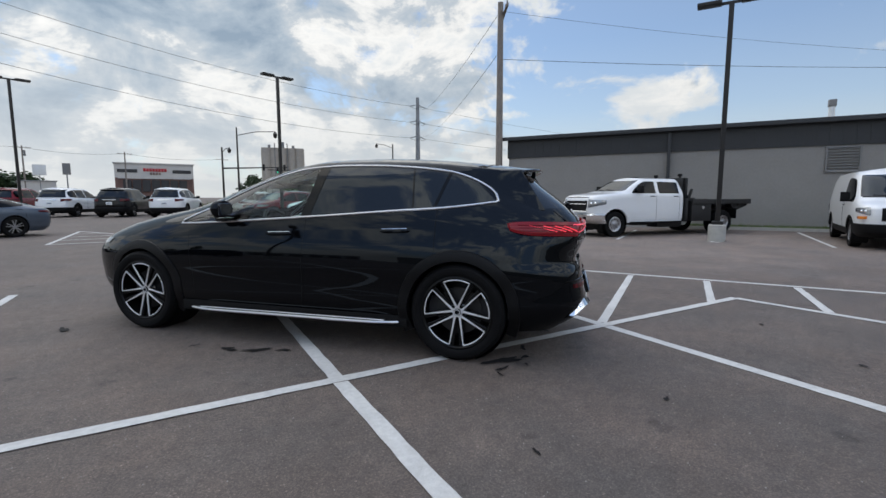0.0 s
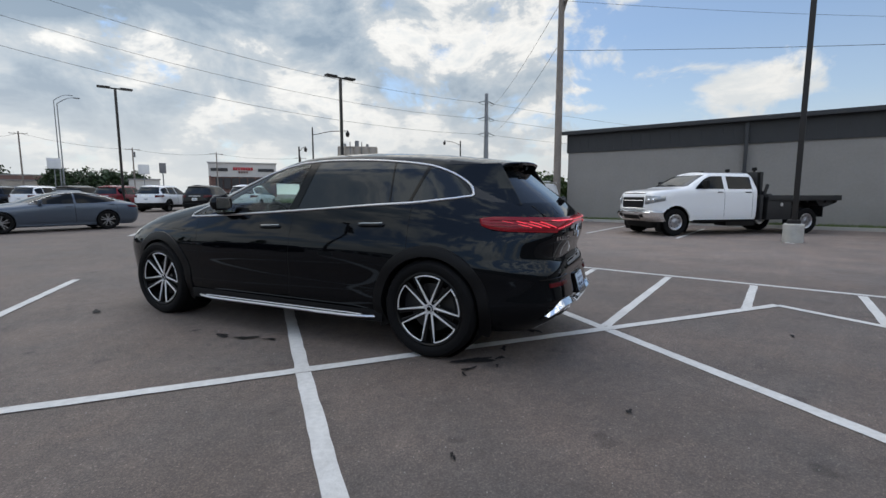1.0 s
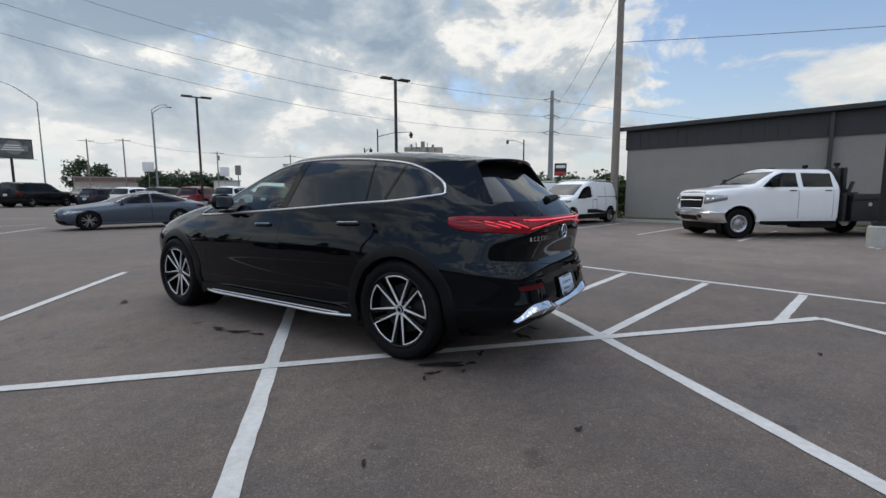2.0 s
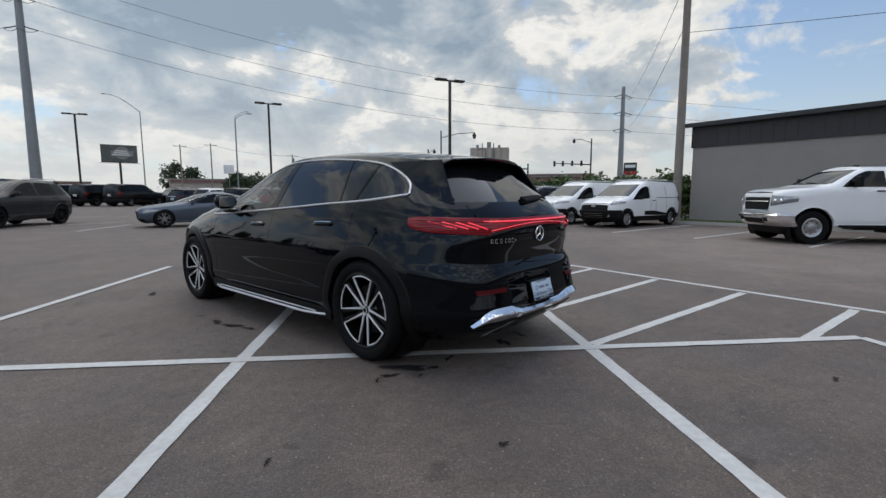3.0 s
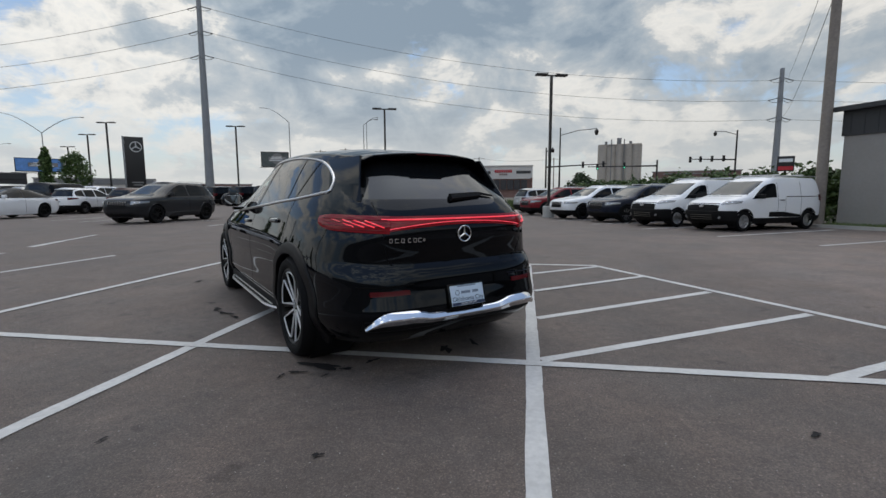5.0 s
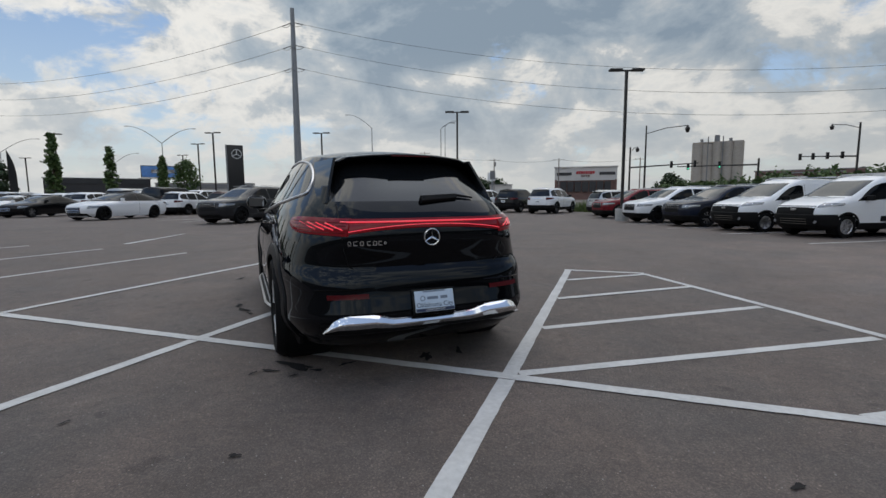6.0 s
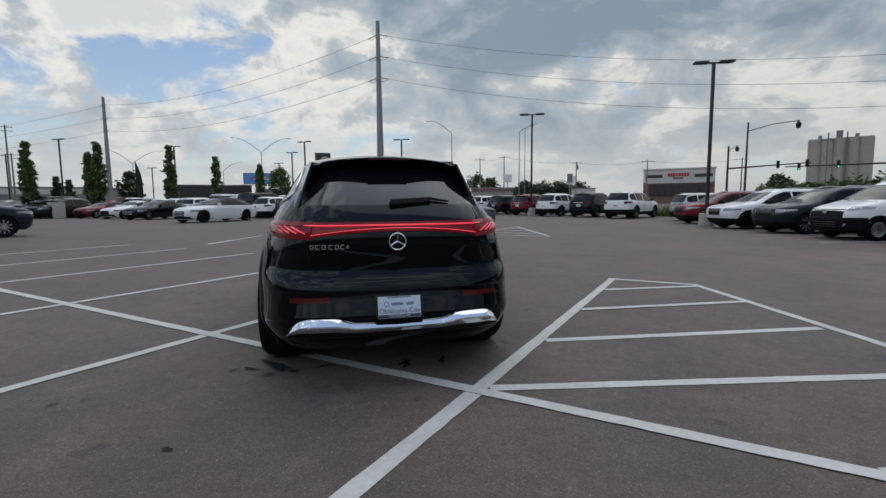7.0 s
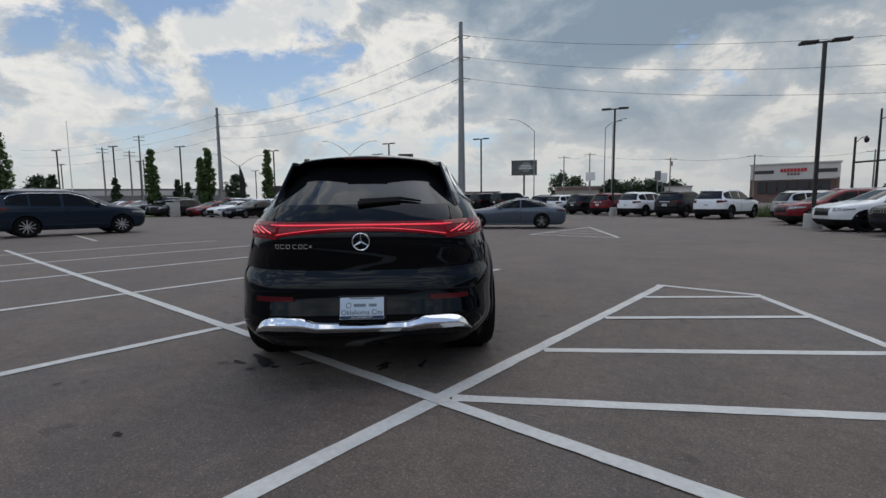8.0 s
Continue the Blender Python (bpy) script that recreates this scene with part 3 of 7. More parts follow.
lot_lamp(15.15, 8.15, 6.78, 0.50, 0.235, -60)
line((14.63, 7.83), (14.75, 7.88), 0.10, "paint_dab")
lot_lamp(6.17, 26.1, 7.50, 0.62, 0.32, 20)
lot_lamp(-7.7, 41.3, 8.95, 0.7, 0.36, 20, size=1.25)
lot_lamp(-39.2, 66.2, 11.9, 0.8, 0.4, 15, size=1.6)
lot_lamp(-13.1, 3.1, 7.5, 0.72, 0.3, 20)
lot_lamp(-75.9, 79.5, 15.6, 0.9, 0.45, 10, size=2.0)
for lx, ly, lh in ((-95, 93, 15.5), (-112, 70, 16), (-128, 52, 17), (-140, 40, 17), (-150, 30, 16), (-165, 12, 16), (-120, 110, 15), (-160, 90, 14), (-170, 55, 16), (-200, 40, 16)):
    lot_lamp(lx, ly, lh, 0.9, 0.45, 15, label="distant dark car-park lamp with twin heads", size=2.0)


def sag(a, b, drop, n=24):
    a, b = Vector(a), Vector(b)
    return [a.lerp(b, i / n) - Vector((0, 0, drop * 4 * (i / n) * (1 - i / n))) for i in range(n + 1)]


def wire(a, b, drop=1.0, r=0.02, label="overhead cable strung between poles"):
    tagged(part("power_line", tube(sag(a, b, drop), r, 5), M["wire"]), label, "cable", "overhead lines")


def steel_pole(x, y, h, r0, r1, arms, along):
    """Tapered transmission pole with pairs of post insulators; returns its wire points."""
    t = thing("transmission_pole", "tall tapered grey steel transmission pole", "utility pole", "transmission poles", pose(x, y, 0))
    part("pole", tube([(0, 0, 0), (0, 0, h * 0.5), (0, 0, h)], [r0, (r0 + r1) / 2, r1], 14), M["grey_pole"], t)
    pts = []
    u = Vector((math.cos(along), math.sin(along), 0))
    for z in arms:
        for s in (1, -1):
            p0, p1 = u * s * (r1 * 0.8), u * s * (r1 + 2.1)
            V = tube([p0 + Vector((0, 0, z + 0.25)), p0.lerp(p1, 0.5) + Vector((0, 0, z - 0.1)), p1 + Vector((0, 0, z - 0.35))], 0.1, 6)
            arm = part("insulator", V, M["wire"], t)
            part("jumper", tube(sag(u * s * (r1 + 2.1) + Vector((0, 0, z - 0.35)), Vector((0, 0, z - 0.4)) + u.cross(Vector((0, 0, 1))) * (r1 + 0.5), 0.5, 8), 0.05, 5), M["wire"], arm)
        pts.append([Vector((x, y, z - 0.35)) - u * (r1 + 2.1), Vector((x, y, z - 0.35)) + u * (r1 + 2.1)])
    return pts


P1 = steel_pole(-63.1, 91.6, 43.9, 0.95, 0.45, (40.6, 35.7, 30.8), math.atan2(20, 120))
P2 = steel_pole(58.0, 111.7, 27.4, 0.8, 0.42, (25.3, 21.2, 17.2), math.atan2(20, 120))
P3 = steel_pole(-203.0, 96.3, 44.0, 1.0, 0.5, (41, 36, 31), math.atan2(0, 150))
for i in range(3):
    wire(P1[i][1], P2[i][0], 4.3, 0.035)
    wire(P2[i][1], (240, 150, 28 - 4 * i), 2.0, 0.035)
    wire(P3[i][1], P1[i][0], 4.0, 0.045)
    wire((-420, 60, 40 - 5 * i), P3[i][0], 4.0, 0.045)


def wood_pole(x, y, h, r=0.16, lean=(0, 0), arms=1, label="weathered wooden utility pole", aw=2.4, turn=0.0, can=False):
    t = thing("utility_pole", label, "utility pole", "wooden utility poles", pose(x, y, 0, 0, 0, turn))
    part("pole", tube([(0, 0, 0), (lean[0] * 0.5, lean[1] * 0.5, h * 0.5), (lean[0], lean[1], h)], [r, r * 0.88, r * 0.72], 12), M["wood"], t)
    for k in range(arms):
        bm = BM()
        f = (h - 0.5 - 0.9 * k) / h
        box(bm, (lean[0] * f, lean[1] * f - r, h * f), (aw, 0.1, 0.13), bevel=0.01)
        ca = part("crossarm", bm, M["wood"], t)
        for s in (-0.45, -0.2, 0.2, 0.45):
            bm = BM()
            cyl(bm, (s * aw + lean[0] * f, lean[1] * f - r, h * f + 0.06), (s * aw + lean[0] * f, lean[1] * f - r, h * f + 0.24), 0.045, 0.03, 8)
            part("insulator", bm, M["far_grey"], ca)
    if can:
        bm = BM()
        cyl(bm, (0.4, 0, h * 0.82), (0.4, 0, h * 0.92), 0.22, seg=12)
        part("transformer", bm, M["far_grey"], t)
    return t


# ---- vehicles: a body is a stack of rounded plan outlines, one for each height ----
class Shape:
    """xr, xf: rear and front end, w: half width, nr, nf: squareness of the corners, each over z. x forward from the rear axle."""

    def __init__(self, rows, xm, roof):
        z, *cols = (np.array(c, float) for c in zip(*rows))
        self.xm, self.z0, self.dz, self.n = xm, float(z[0]), 0.002, int((z[-1] - z[0]) / 0.002) + 2
        q = np.minimum(self.z0 + self.dz * np.arange(self.n + 1), z[-1])
        i = np.clip(np.searchsorted(z, q, side="right") - 1, 0, len(z) - 2)
        h = z[i + 1] - z[i]
        s = (q - z[i]) / h
        out = []
        for c in cols:  # smooth (monotone Hermite) interpolation
            d = np.diff(c) / np.diff(z)
            m = np.zeros(len(c))
            m[0], m[-1] = d[0], d[-1]
            ok = d[1:] * d[:-1] > 0
            m[1:-1][ok] = 2 * d[1:][ok] * d[:-1][ok] / (d[1:] + d[:-1])[ok]
            out.append(c[i] * (1 + 2 * s) * (1 - s) ** 2 + m[i] * h * s * (1 - s) ** 2 + c[i + 1] * s * s * (3 - 2 * s) + m[i + 1] * h * s * s * (s - 1))
        self.table = [tuple(map(float, r)) for r in zip(*out)]

    def at(self, z):
        u = min(max((float(z) - self.z0) / self.dz, 0.0), self.n - 1.001)
        i = int(u)
        f = u - i
        return [a + (b - a) * f for a, b in zip(self.table[i], self.table[i + 1])]

    def point(self, phi, z):
        """phi 0 at the rear middle, pi/2 at the widest, pi at the front middle."""
        xr, xf, w, nr, nf = self.at(z)
        rear = phi <= math.pi / 2
        n = nr if rear else nf
        c, s = abs(math.cos(phi)), abs(math.sin(phi))
        r = (c ** n + s ** n) ** (-1 / n)
        return (self.xm - (self.xm - xr) * r * c if rear else self.xm + (xf - self.xm) * r * c), w * r * s

    def side(self, x, z):
        xr, xf, w, nr, nf = self.at(z)
        rear = x <= self.xm
        n = nr if rear else nf
        a = (self.xm - x) / (self.xm - xr) if rear else (x - self.xm) / (xf - self.xm)
        return w * (1 - min(max(a, 0.0), 0.9999) ** n) ** (1 / n)

    def end(self, y, z, front):
        xr, xf, w, nr, nf = self.at(z)
        n = nf if front else nr
        a = (1 - min(abs(y) / w, 0.9999) ** n) ** (1 / n)
        return self.xm + (xf - self.xm) * a if front else self.xm - (self.xm - xr) * a


def curve(pts):
    xs, zs = np.array([p[0] for p in pts], float), np.array([p[1] for p in pts], float)
    o = np.argsort(xs)
    return lambda x: np.interp(x, xs[o], zs[o])


def smooth_curve(pts):
    """A monotone smooth curve through points."""
    pts = sorted(pts)
    x, c = np.array([p[0] for p in pts], float), np.array([p[1] for p in pts], float)
    d = np.diff(c) / np.diff(x)
    m = np.zeros(len(c))
    m[0], m[-1] = d[0], d[-1]
    ok = d[1:] * d[:-1] > 0
    m[1:-1][ok] = 2 * d[1:][ok] * d[:-1][ok] / (d[1:] + d[:-1])[ok]

    def f(q):
        q = np.clip(q, x[0], x[-1])
        i = np.clip(np.searchsorted(x, q, side="right") - 1, 0, len(x) - 2)
        h = x[i + 1] - x[i]
        s = (q - x[i]) / h
        return c[i] * (1 + 2 * s) * (1 - s) ** 2 + m[i] * h * s * (1 - s) ** 2 + c[i + 1] * s * s * (3 - 2 * s) + m[i + 1] * h * s * s * (s - 1)

    return f


def body_mesh(sh, zs, edge, cols, wheels, R, skip=None, rows_of=None, crown=0.06, capn=8, wheel_z=0.36):
    """The painted shell: outlines up to the roof edge, closed by a crowned roof; wheel arches cut out; skip(i, phi0, phi1) leaves openings."""
    phis = np.concatenate([np.linspace(0, math.pi / 2, cols + 1), np.linspace(math.pi / 2, math.pi, cols + 1)[1:]])
    if rows_of is None:
        ztab = [np.full(len(phis), z) for z in zs]
    else:
        ztab = rows_of(phis)
    rows = []
    for zr in ztab:
        x, y = zip(*[sh.point(p, z) for p, z in zip(phis, zr)])
        rows.append((np.array(x), np.array(y), np.array(zr)))
    nr, nc = len(rows), len(phis)
    P = np.array([np.stack(r, 1) for r in rows])  # rows, cols, 3
    for wx in wheels:
        dx, dz = P[:, :, 0] - wx, P[:, :, 2] - wheel_z
        d = np.hypot(dx, dz)
        near = (abs(d - R) < 0.034) & (P[:, :, 1] > 0.5)
        k = np.where(near, R / np.maximum(d, 1e-6), 1)
        P[:, :, 0] = np.where(near, wx + dx * k, P[:, :, 0])
        P[:, :, 2] = np.where(near, wheel_z + dz * k, P[:, :, 2])
        for i, j in zip(*np.nonzero(near)):
            P[i, j, 1] = sh.side(P[i, j, 0], P[i, j, 2])
    # crowned roof
    top = P[-1]
    cx = (top[0, 0] + top[-1, 0]) / 2
    caps = []
    for q in range(1, capn + 1):
        k = 1 - q / capn
        k2 = math.sin(k * math.pi / 2) if k > 0 else 0.0
        c = top.copy()
        c[:, 1] *= k2
        c[:, 0] = cx + (top[:, 0] - cx) * (1 - 0.10 * (1 - k2)) if crown else top[:, 0]
        c[:, 2] = top[:, 2] + crown * (1 - k2 ** 2)
        c[:, 0] = top[:, 0] + (cx - top[:, 0]) * 0.04 * (1 - k2)
        caps.append(c)
    full = np.concatenate([P, np.array(caps)])
    n_all = len(full)
    left = full.reshape(-1, 3)
    right = left * np.array([1, -1, 1])
    faces = []
    for i in range(n_all - 1):
        for j in range(nc - 1):
            c = (full[i, j] + full[i + 1, j] + full[i, j + 1] + full[i + 1, j + 1]) / 4
            if any(math.hypot(c[0] - wx, c[2] - wheel_z) < R - 0.002 and c[1] > 0.5 for wx in wheels):
                continue
            if skip is not None and skip(i, phis[j], phis[j + 1], c):
                continue
            q = (i * nc + j, i * nc + j + 1, (i + 1) * nc + j + 1, (i + 1) * nc + j)
            faces.append(q[::-1])
    o = len(left)
    V = np.concatenate([left, right])
    F = faces + [tuple(v + o for v in f[::-1]) for f in faces]
    return V, F, phis, full


def weld(bm, d=0.0008):
    bmesh.ops.remove_doubles(bm, verts=bm.verts[:], dist=d)
    return bm


def bm_of(vf):
    bm = BM()
    vs = [bm.verts.new(tuple(v)) for v in vf[0]]
    for f in vf[1]:
        if len(set(f)) > 2:
            try:
                bm.faces.new([vs[i] for i in f])
            except ValueError:
                pass
    return bm


def shell(grid, nr, nc, inward):
    """A patch of nr by nc points given thickness: points and their inner twins."""
    a = [Vector(p) for p in grid]
    b = [p + Vector(inward(p)) for p in a]
    V = a + b
    n = len(a)
    F = grid_faces(nr, nc) + [tuple(i + n for i in f[::-1]) for f in grid_faces(nr, nc)]
    rim = [j for j in range(nc)] + [i * nc + nc - 1 for i in range(1, nr)] + [(nr - 1) * nc + j for j in range(nc - 2, -1, -1)] + [i * nc for i in range(nr - 2, 0, -1)]
    for i, v in enumerate(rim):
        u = rim[(i + 1) % len(rim)]
        F.append((u, v, v + n, u + n))
    return V, F


def side_patch(sh, xa, xb, lo, hi, off=0.004, sgn=1, nx=24, nz=6, th=0.012):
    g = []
    for i in range(nz):
        for x in np.linspace(xa, xb, nx):
            z0, z1 = float(lo(x)), float(hi(x))
            z = z0 + (z1 - z0) * i / (nz - 1)
            g.append((x, sgn * (float(sh.side(x, z)) + off), z))
    V, F = shell(g, nz, nx, lambda p: (0, -sgn * th, 0))
    return V, F


def end_patch(sh, ya, yb, lo, hi, front, off=0.004, ny=20, nz=6, th=0.012):
    g = []
    s = 1 if front else -1
    for i in range(nz):
        for y in np.linspace(ya, yb, ny):
            z0, z1 = float(lo(y)), float(hi(y))
            z = z0 + (z1 - z0) * i / (nz - 1)
            g.append((float(sh.end(y, z, front)) + s * off, y, z))
    return shell(g, nz, ny, lambda p: (-s * th, 0, 0))


def frac_patch(sh, fa, fb, z0, z1, front, off=0.012, ny=32, nz=12, th=0.012):
    """A pane on an end of the body, its sides at fractions of the body's width."""
    g = []
    s = 1 if front else -1
    for i in range(nz):
        z = z0 + (z1 - z0) * i / (nz - 1)
        w = float(sh.at(z)[2])
        for f in np.linspace(fa, fb, ny):
            g.append((float(sh.end(f * w, z, front)) + s * off, f * w, z))
    return shell(g, nz, ny, lambda p: (-s * th, 0, 0))


def normal_at(sh, phi, z):
    """Outward normal in plan of the body at an angle and height."""
    a, b = sh.point(phi - 1e-3, z), sh.point(phi + 1e-3, z)
    t = Vector((float(b[0] - a[0]), float(b[1] - a[1]), 0)).normalized()
    n = Vector((-t.y, t.x, 0))
    x, y = sh.point(phi, z)
    return n if n.dot(Vector((float(x) - sh.xm, float(y), 0))) > 0 else -n


def phi_patch(sh, p0, p1, z0, z1, off, s=1, n=12, nz=5):
    """A panel laid on the body between two angles and heights."""
    g = []
    for i in range(nz):
        z = z0 + (z1 - z0) * i / (nz - 1)
        for q in np.linspace(p0, p1, n):
            x, y = sh.point(q, z)
            d = normal_at(sh, q, z) * off
            g.append((float(x) + d.x, s * (float(y) + d.y), z))
    return shell(g, nz, n, lambda p: (-0.012 if p.x > sh.xm else 0.012, 0, 0))


def wrap_patch(sh, p_side, front, prof, n=48):
    """A band round an end of the body from side to side; prof: (z, offset) from bottom to top."""
    g = []
    mid = math.pi if front else 0.0
    fine_prof = []
    for (za, oa), (zb, ob_) in zip(prof, prof[1:]):
        m_ = max(1, int((zb - za) / 0.035))
        fine_prof += [(za + (zb - za) * i / m_, oa + (ob_ - oa) * i / m_) for i in range(m_)]
    prof = fine_prof + [prof[-1]]
    ph = list(np.linspace(p_side, mid, n))
    for z, o in prof:
        row = []
        for q in ph:
            x, y = sh.point(q, z)
            d = normal_at(sh, q, z) * o
            row.append((float(x) + d.x, float(y) + d.y, z))
        g += row + [(x, -y, z) for x, y, z in row[-2::-1]]
    m = 2 * n - 1
    return g, grid_faces(len(prof), m, flip=not front)


def const(v):
    return lambda q: v


def arc_pts(cx, cz, r, a0, a1, n=24):
    return [(cx + r * math.cos(a), cz + r * math.sin(a)) for a in np.linspace(a0, a1, n)]


def wheel(parent, x, y, r, width, rim_r, style="multi", sgn=1, rim="rim_grey", tyre_seg=36, hub_label=""):
    """A wheel with tyre, rim and spokes; its outer face to the side sgn."""
    w = thing("wheel")
    w.parent = parent
    w.matrix_local = pose(x, y, r, 0, 0, 0 if sgn > 0 else 180)
    hw = width / 2
    pr = [(rim_r, -hw * 0.82), (rim_r + 0.02, -hw * 0.96), (r - 0.03, -hw), (r - 0.006, -hw * 0.8), (r, -hw * 0.45), (r, hw * 0.45), (r - 0.006, hw * 0.8), (r - 0.03, hw), (rim_r + 0.045, hw * 1.03), (rim_r + 0.015, hw * 0.98), (rim_r, hw * 0.86)]
    part("tyre", revolve(pr, tyre_seg), M["rubber"], w)
    black = M["rim_black"]
    part("rim", revolve([(rim_r + 0.006, hw * 0.90), (rim_r - 0.008, hw * 0.93), (rim_r - 0.018, hw * 0.86), (rim_r - 0.03, hw * 0.3), (rim_r - 0.035, -hw * 0.8), (0.04, -hw * 0.5), (0.0, -hw * 0.5)], tyre_seg), black if style in ("hero", "multi", "five") else M[rim], w)
    if style == "hero":
        part("brake_disc", revolve([(0.0, 0.0), (0.19, 0.0), (0.19, 0.025), (0.0, 0.025)], 28), M["disc"], w)
        ro, ri, yf = rim_r - 0.026, 0.050, hw * 0.88

        def bar(bm, p, q, wp, wq, top, deep):
            """A tapered bar in the face of the wheel from p to q."""
            d = Vector((q[0] - p[0], 0, q[1] - p[1])).normalized()
            e = Vector((-d.z, 0, d.x))
            ring = []
            for (u, v), w_, y_ in ((p, wp, top - 0.026), (q, wq, top)):
                c = Vector((u, y_, v))
                ring.append([bm.verts.new(c + e * w_ * k1 + Vector((0, k2, 0))) for k1, k2 in ((-1, -deep), (1, -deep), (1, -0.003), (0.6, 0), (-0.6, 0), (-1, -0.003))])
            for i in range(6):
                bm.faces.new((ring[0][i], ring[0][(i + 1) % 6], ring[1][(i + 1) % 6], ring[1][i]))
            bm.faces.new(ring[0][::-1]), bm.faces.new(ring[1])

        for k in range(5):
            a = math.radians(72 * k + 90)
            half_out = radians(23.5)
            bm, web = BM(), BM()
            for s in (-1, 1):
                b = a + s * half_out
                p0 = (math.cos(a) * ri - math.sin(a) * s * 0.010, math.sin(a) * ri + math.cos(a) * s * 0.010)
                p2 = (math.cos(b) * ro, math.sin(b) * ro)
                bar(bm, p0, p2, 0.0088, 0.0042, yf, 0.012)
                b2 = b + s * radians(4)
                bar(web, p0, (math.cos(b2) * ro, math.sin(b2) * ro), 0.016, 0.017, yf - 0.010, 0.030)
            sp = part("spoke", bm, M["rim_silver"], w, "machined silver twin spoke")
            pts = [(math.cos(q) * ro, yf - 0.002, math.sin(q) * ro) for q in np.linspace(a - half_out, a + half_out, 12)]
            part("spoke_arc", tube(pts, 0.0056, 6), M["rim_silver"], sp)
            part("web", web, black, sp, smooth=False)
        yh = yf - 0.036
        part("hub_cap", revolve([(0, yh), (0.058, yh - 0.002), (0.066, yh - 0.012), (0.070, yh - 0.05)], 24), M["rim_silver"], w, "machined silver hub")
        part("hub_badge", revolve([(0, yh + 0.010), (0.027, yh + 0.009), (0.031, yh - 0.004)], 18), M["rim_black"], w)
        part("badge_ring", tube([(0.022 * math.cos(q), yh + 0.011, 0.022 * math.sin(q)) for q in np.linspace(0, 6.2832, 17)[:-1]], 0.0035, 5, closed=True), M["rim_silver"], w)
        for k in range(5):
            a = math.radians(72 * k + 54)
            bm = BM()
            cyl(bm, (0.052 * math.cos(a), yh - 0.02, 0.052 * math.sin(a)), (0.052 * math.cos(a), yh + 0.003, 0.052 * math.sin(a)), 0.0125, seg=10)
            part("wheel_bolt", bm, M["rim_black"], w)
    elif style == "dish":
        part("hub_cap", revolve([(0, hw * 0.98), (rim_r * 0.22, hw * 0.95), (rim_r * 0.30, hw * 0.80), (rim_r * 0.62, hw * 0.66), (rim_r * 0.90, hw * 0.80), (rim_r * 0.985, hw * 0.94)], 28), M["rim_grey"], w, "polished steel wheel simulator")
        for k in range(8):
            a = 2 * math.pi * k / 8
            bm = BM()
            cyl(bm, (rim_r * 0.72 * math.cos(a), hw * 0.55, rim_r * 0.72 * math.sin(a)), (rim_r * 0.72 * math.cos(a), hw * 0.715, rim_r * 0.72 * math.sin(a)), rim_r * 0.10, seg=12)
            part("vent_hole", bm, M["rim_black"], w)
        for k in range(8):
            a = 2 * math.pi * (k + 0.5) / 8
            bm = BM()
            cyl(bm, (rim_r * 0.42 * math.cos(a), hw * 0.7, rim_r * 0.42 * math.sin(a)), (rim_r * 0.42 * math.cos(a), hw * 0.84, rim_r * 0.42 * math.sin(a)), rim_r * 0.055, seg=8)
            part("lug_nut", bm, M["chrome"], w)
    else:
        n = {"multi": 10, "five": 5, "steel": 8}[style]
        bm = BM()
        for k in range(n):
            a = 2 * math.pi * k / n + 0.3
            for s in ((-1, 1) if n == 5 else (0,)):
                b = a + s * 0.22
                m = Matrix.Translation((0, hw * 0.72, 0)) @ Matrix.Rotation(-b, 4, "Y") @ Matrix.Translation((rim_r * 0.52, 0, 0))
                box(bm, (0, 0, 0), (rim_r * 0.92, 0.025, rim_r * (0.11 if n == 5 else 0.13)), m)
        part("spokes", bm, M[rim], w)
        part("hub_cap", revolve([(0, hw * 0.86), (rim_r * 0.16, hw * 0.84), (rim_r * 0.2, hw * 0.6)], 14), M[rim], w)
    return w


def arch_strip(sh, x, zc, r0, r1, sgn, z_bot, out=0.014, n=34):
    """Moulding round a wheel arch, following the body side."""
    g = []
    a0 = math.asin(max(-1, min(1, (z_bot - zc) / r0)))
    for k, (r, o) in enumerate(((r0 - 0.012, -0.05), (r0 - 0.012, out), (r0 + (r1 - r0) * 0.5, out + 0.004), (r1 - 0.006, out - 0.002), (r1, -0.006))):
        for a in np.linspace(a0, math.pi - a0, n):
            px, pz = x + r * math.cos(a), max(zc + r * math.sin(a), 0.16)
            g.append((px, sgn * (float(sh.side(px, max(pz, 0.24))) + o), pz))
    return g, grid_faces(5, n, flip=sgn > 0)


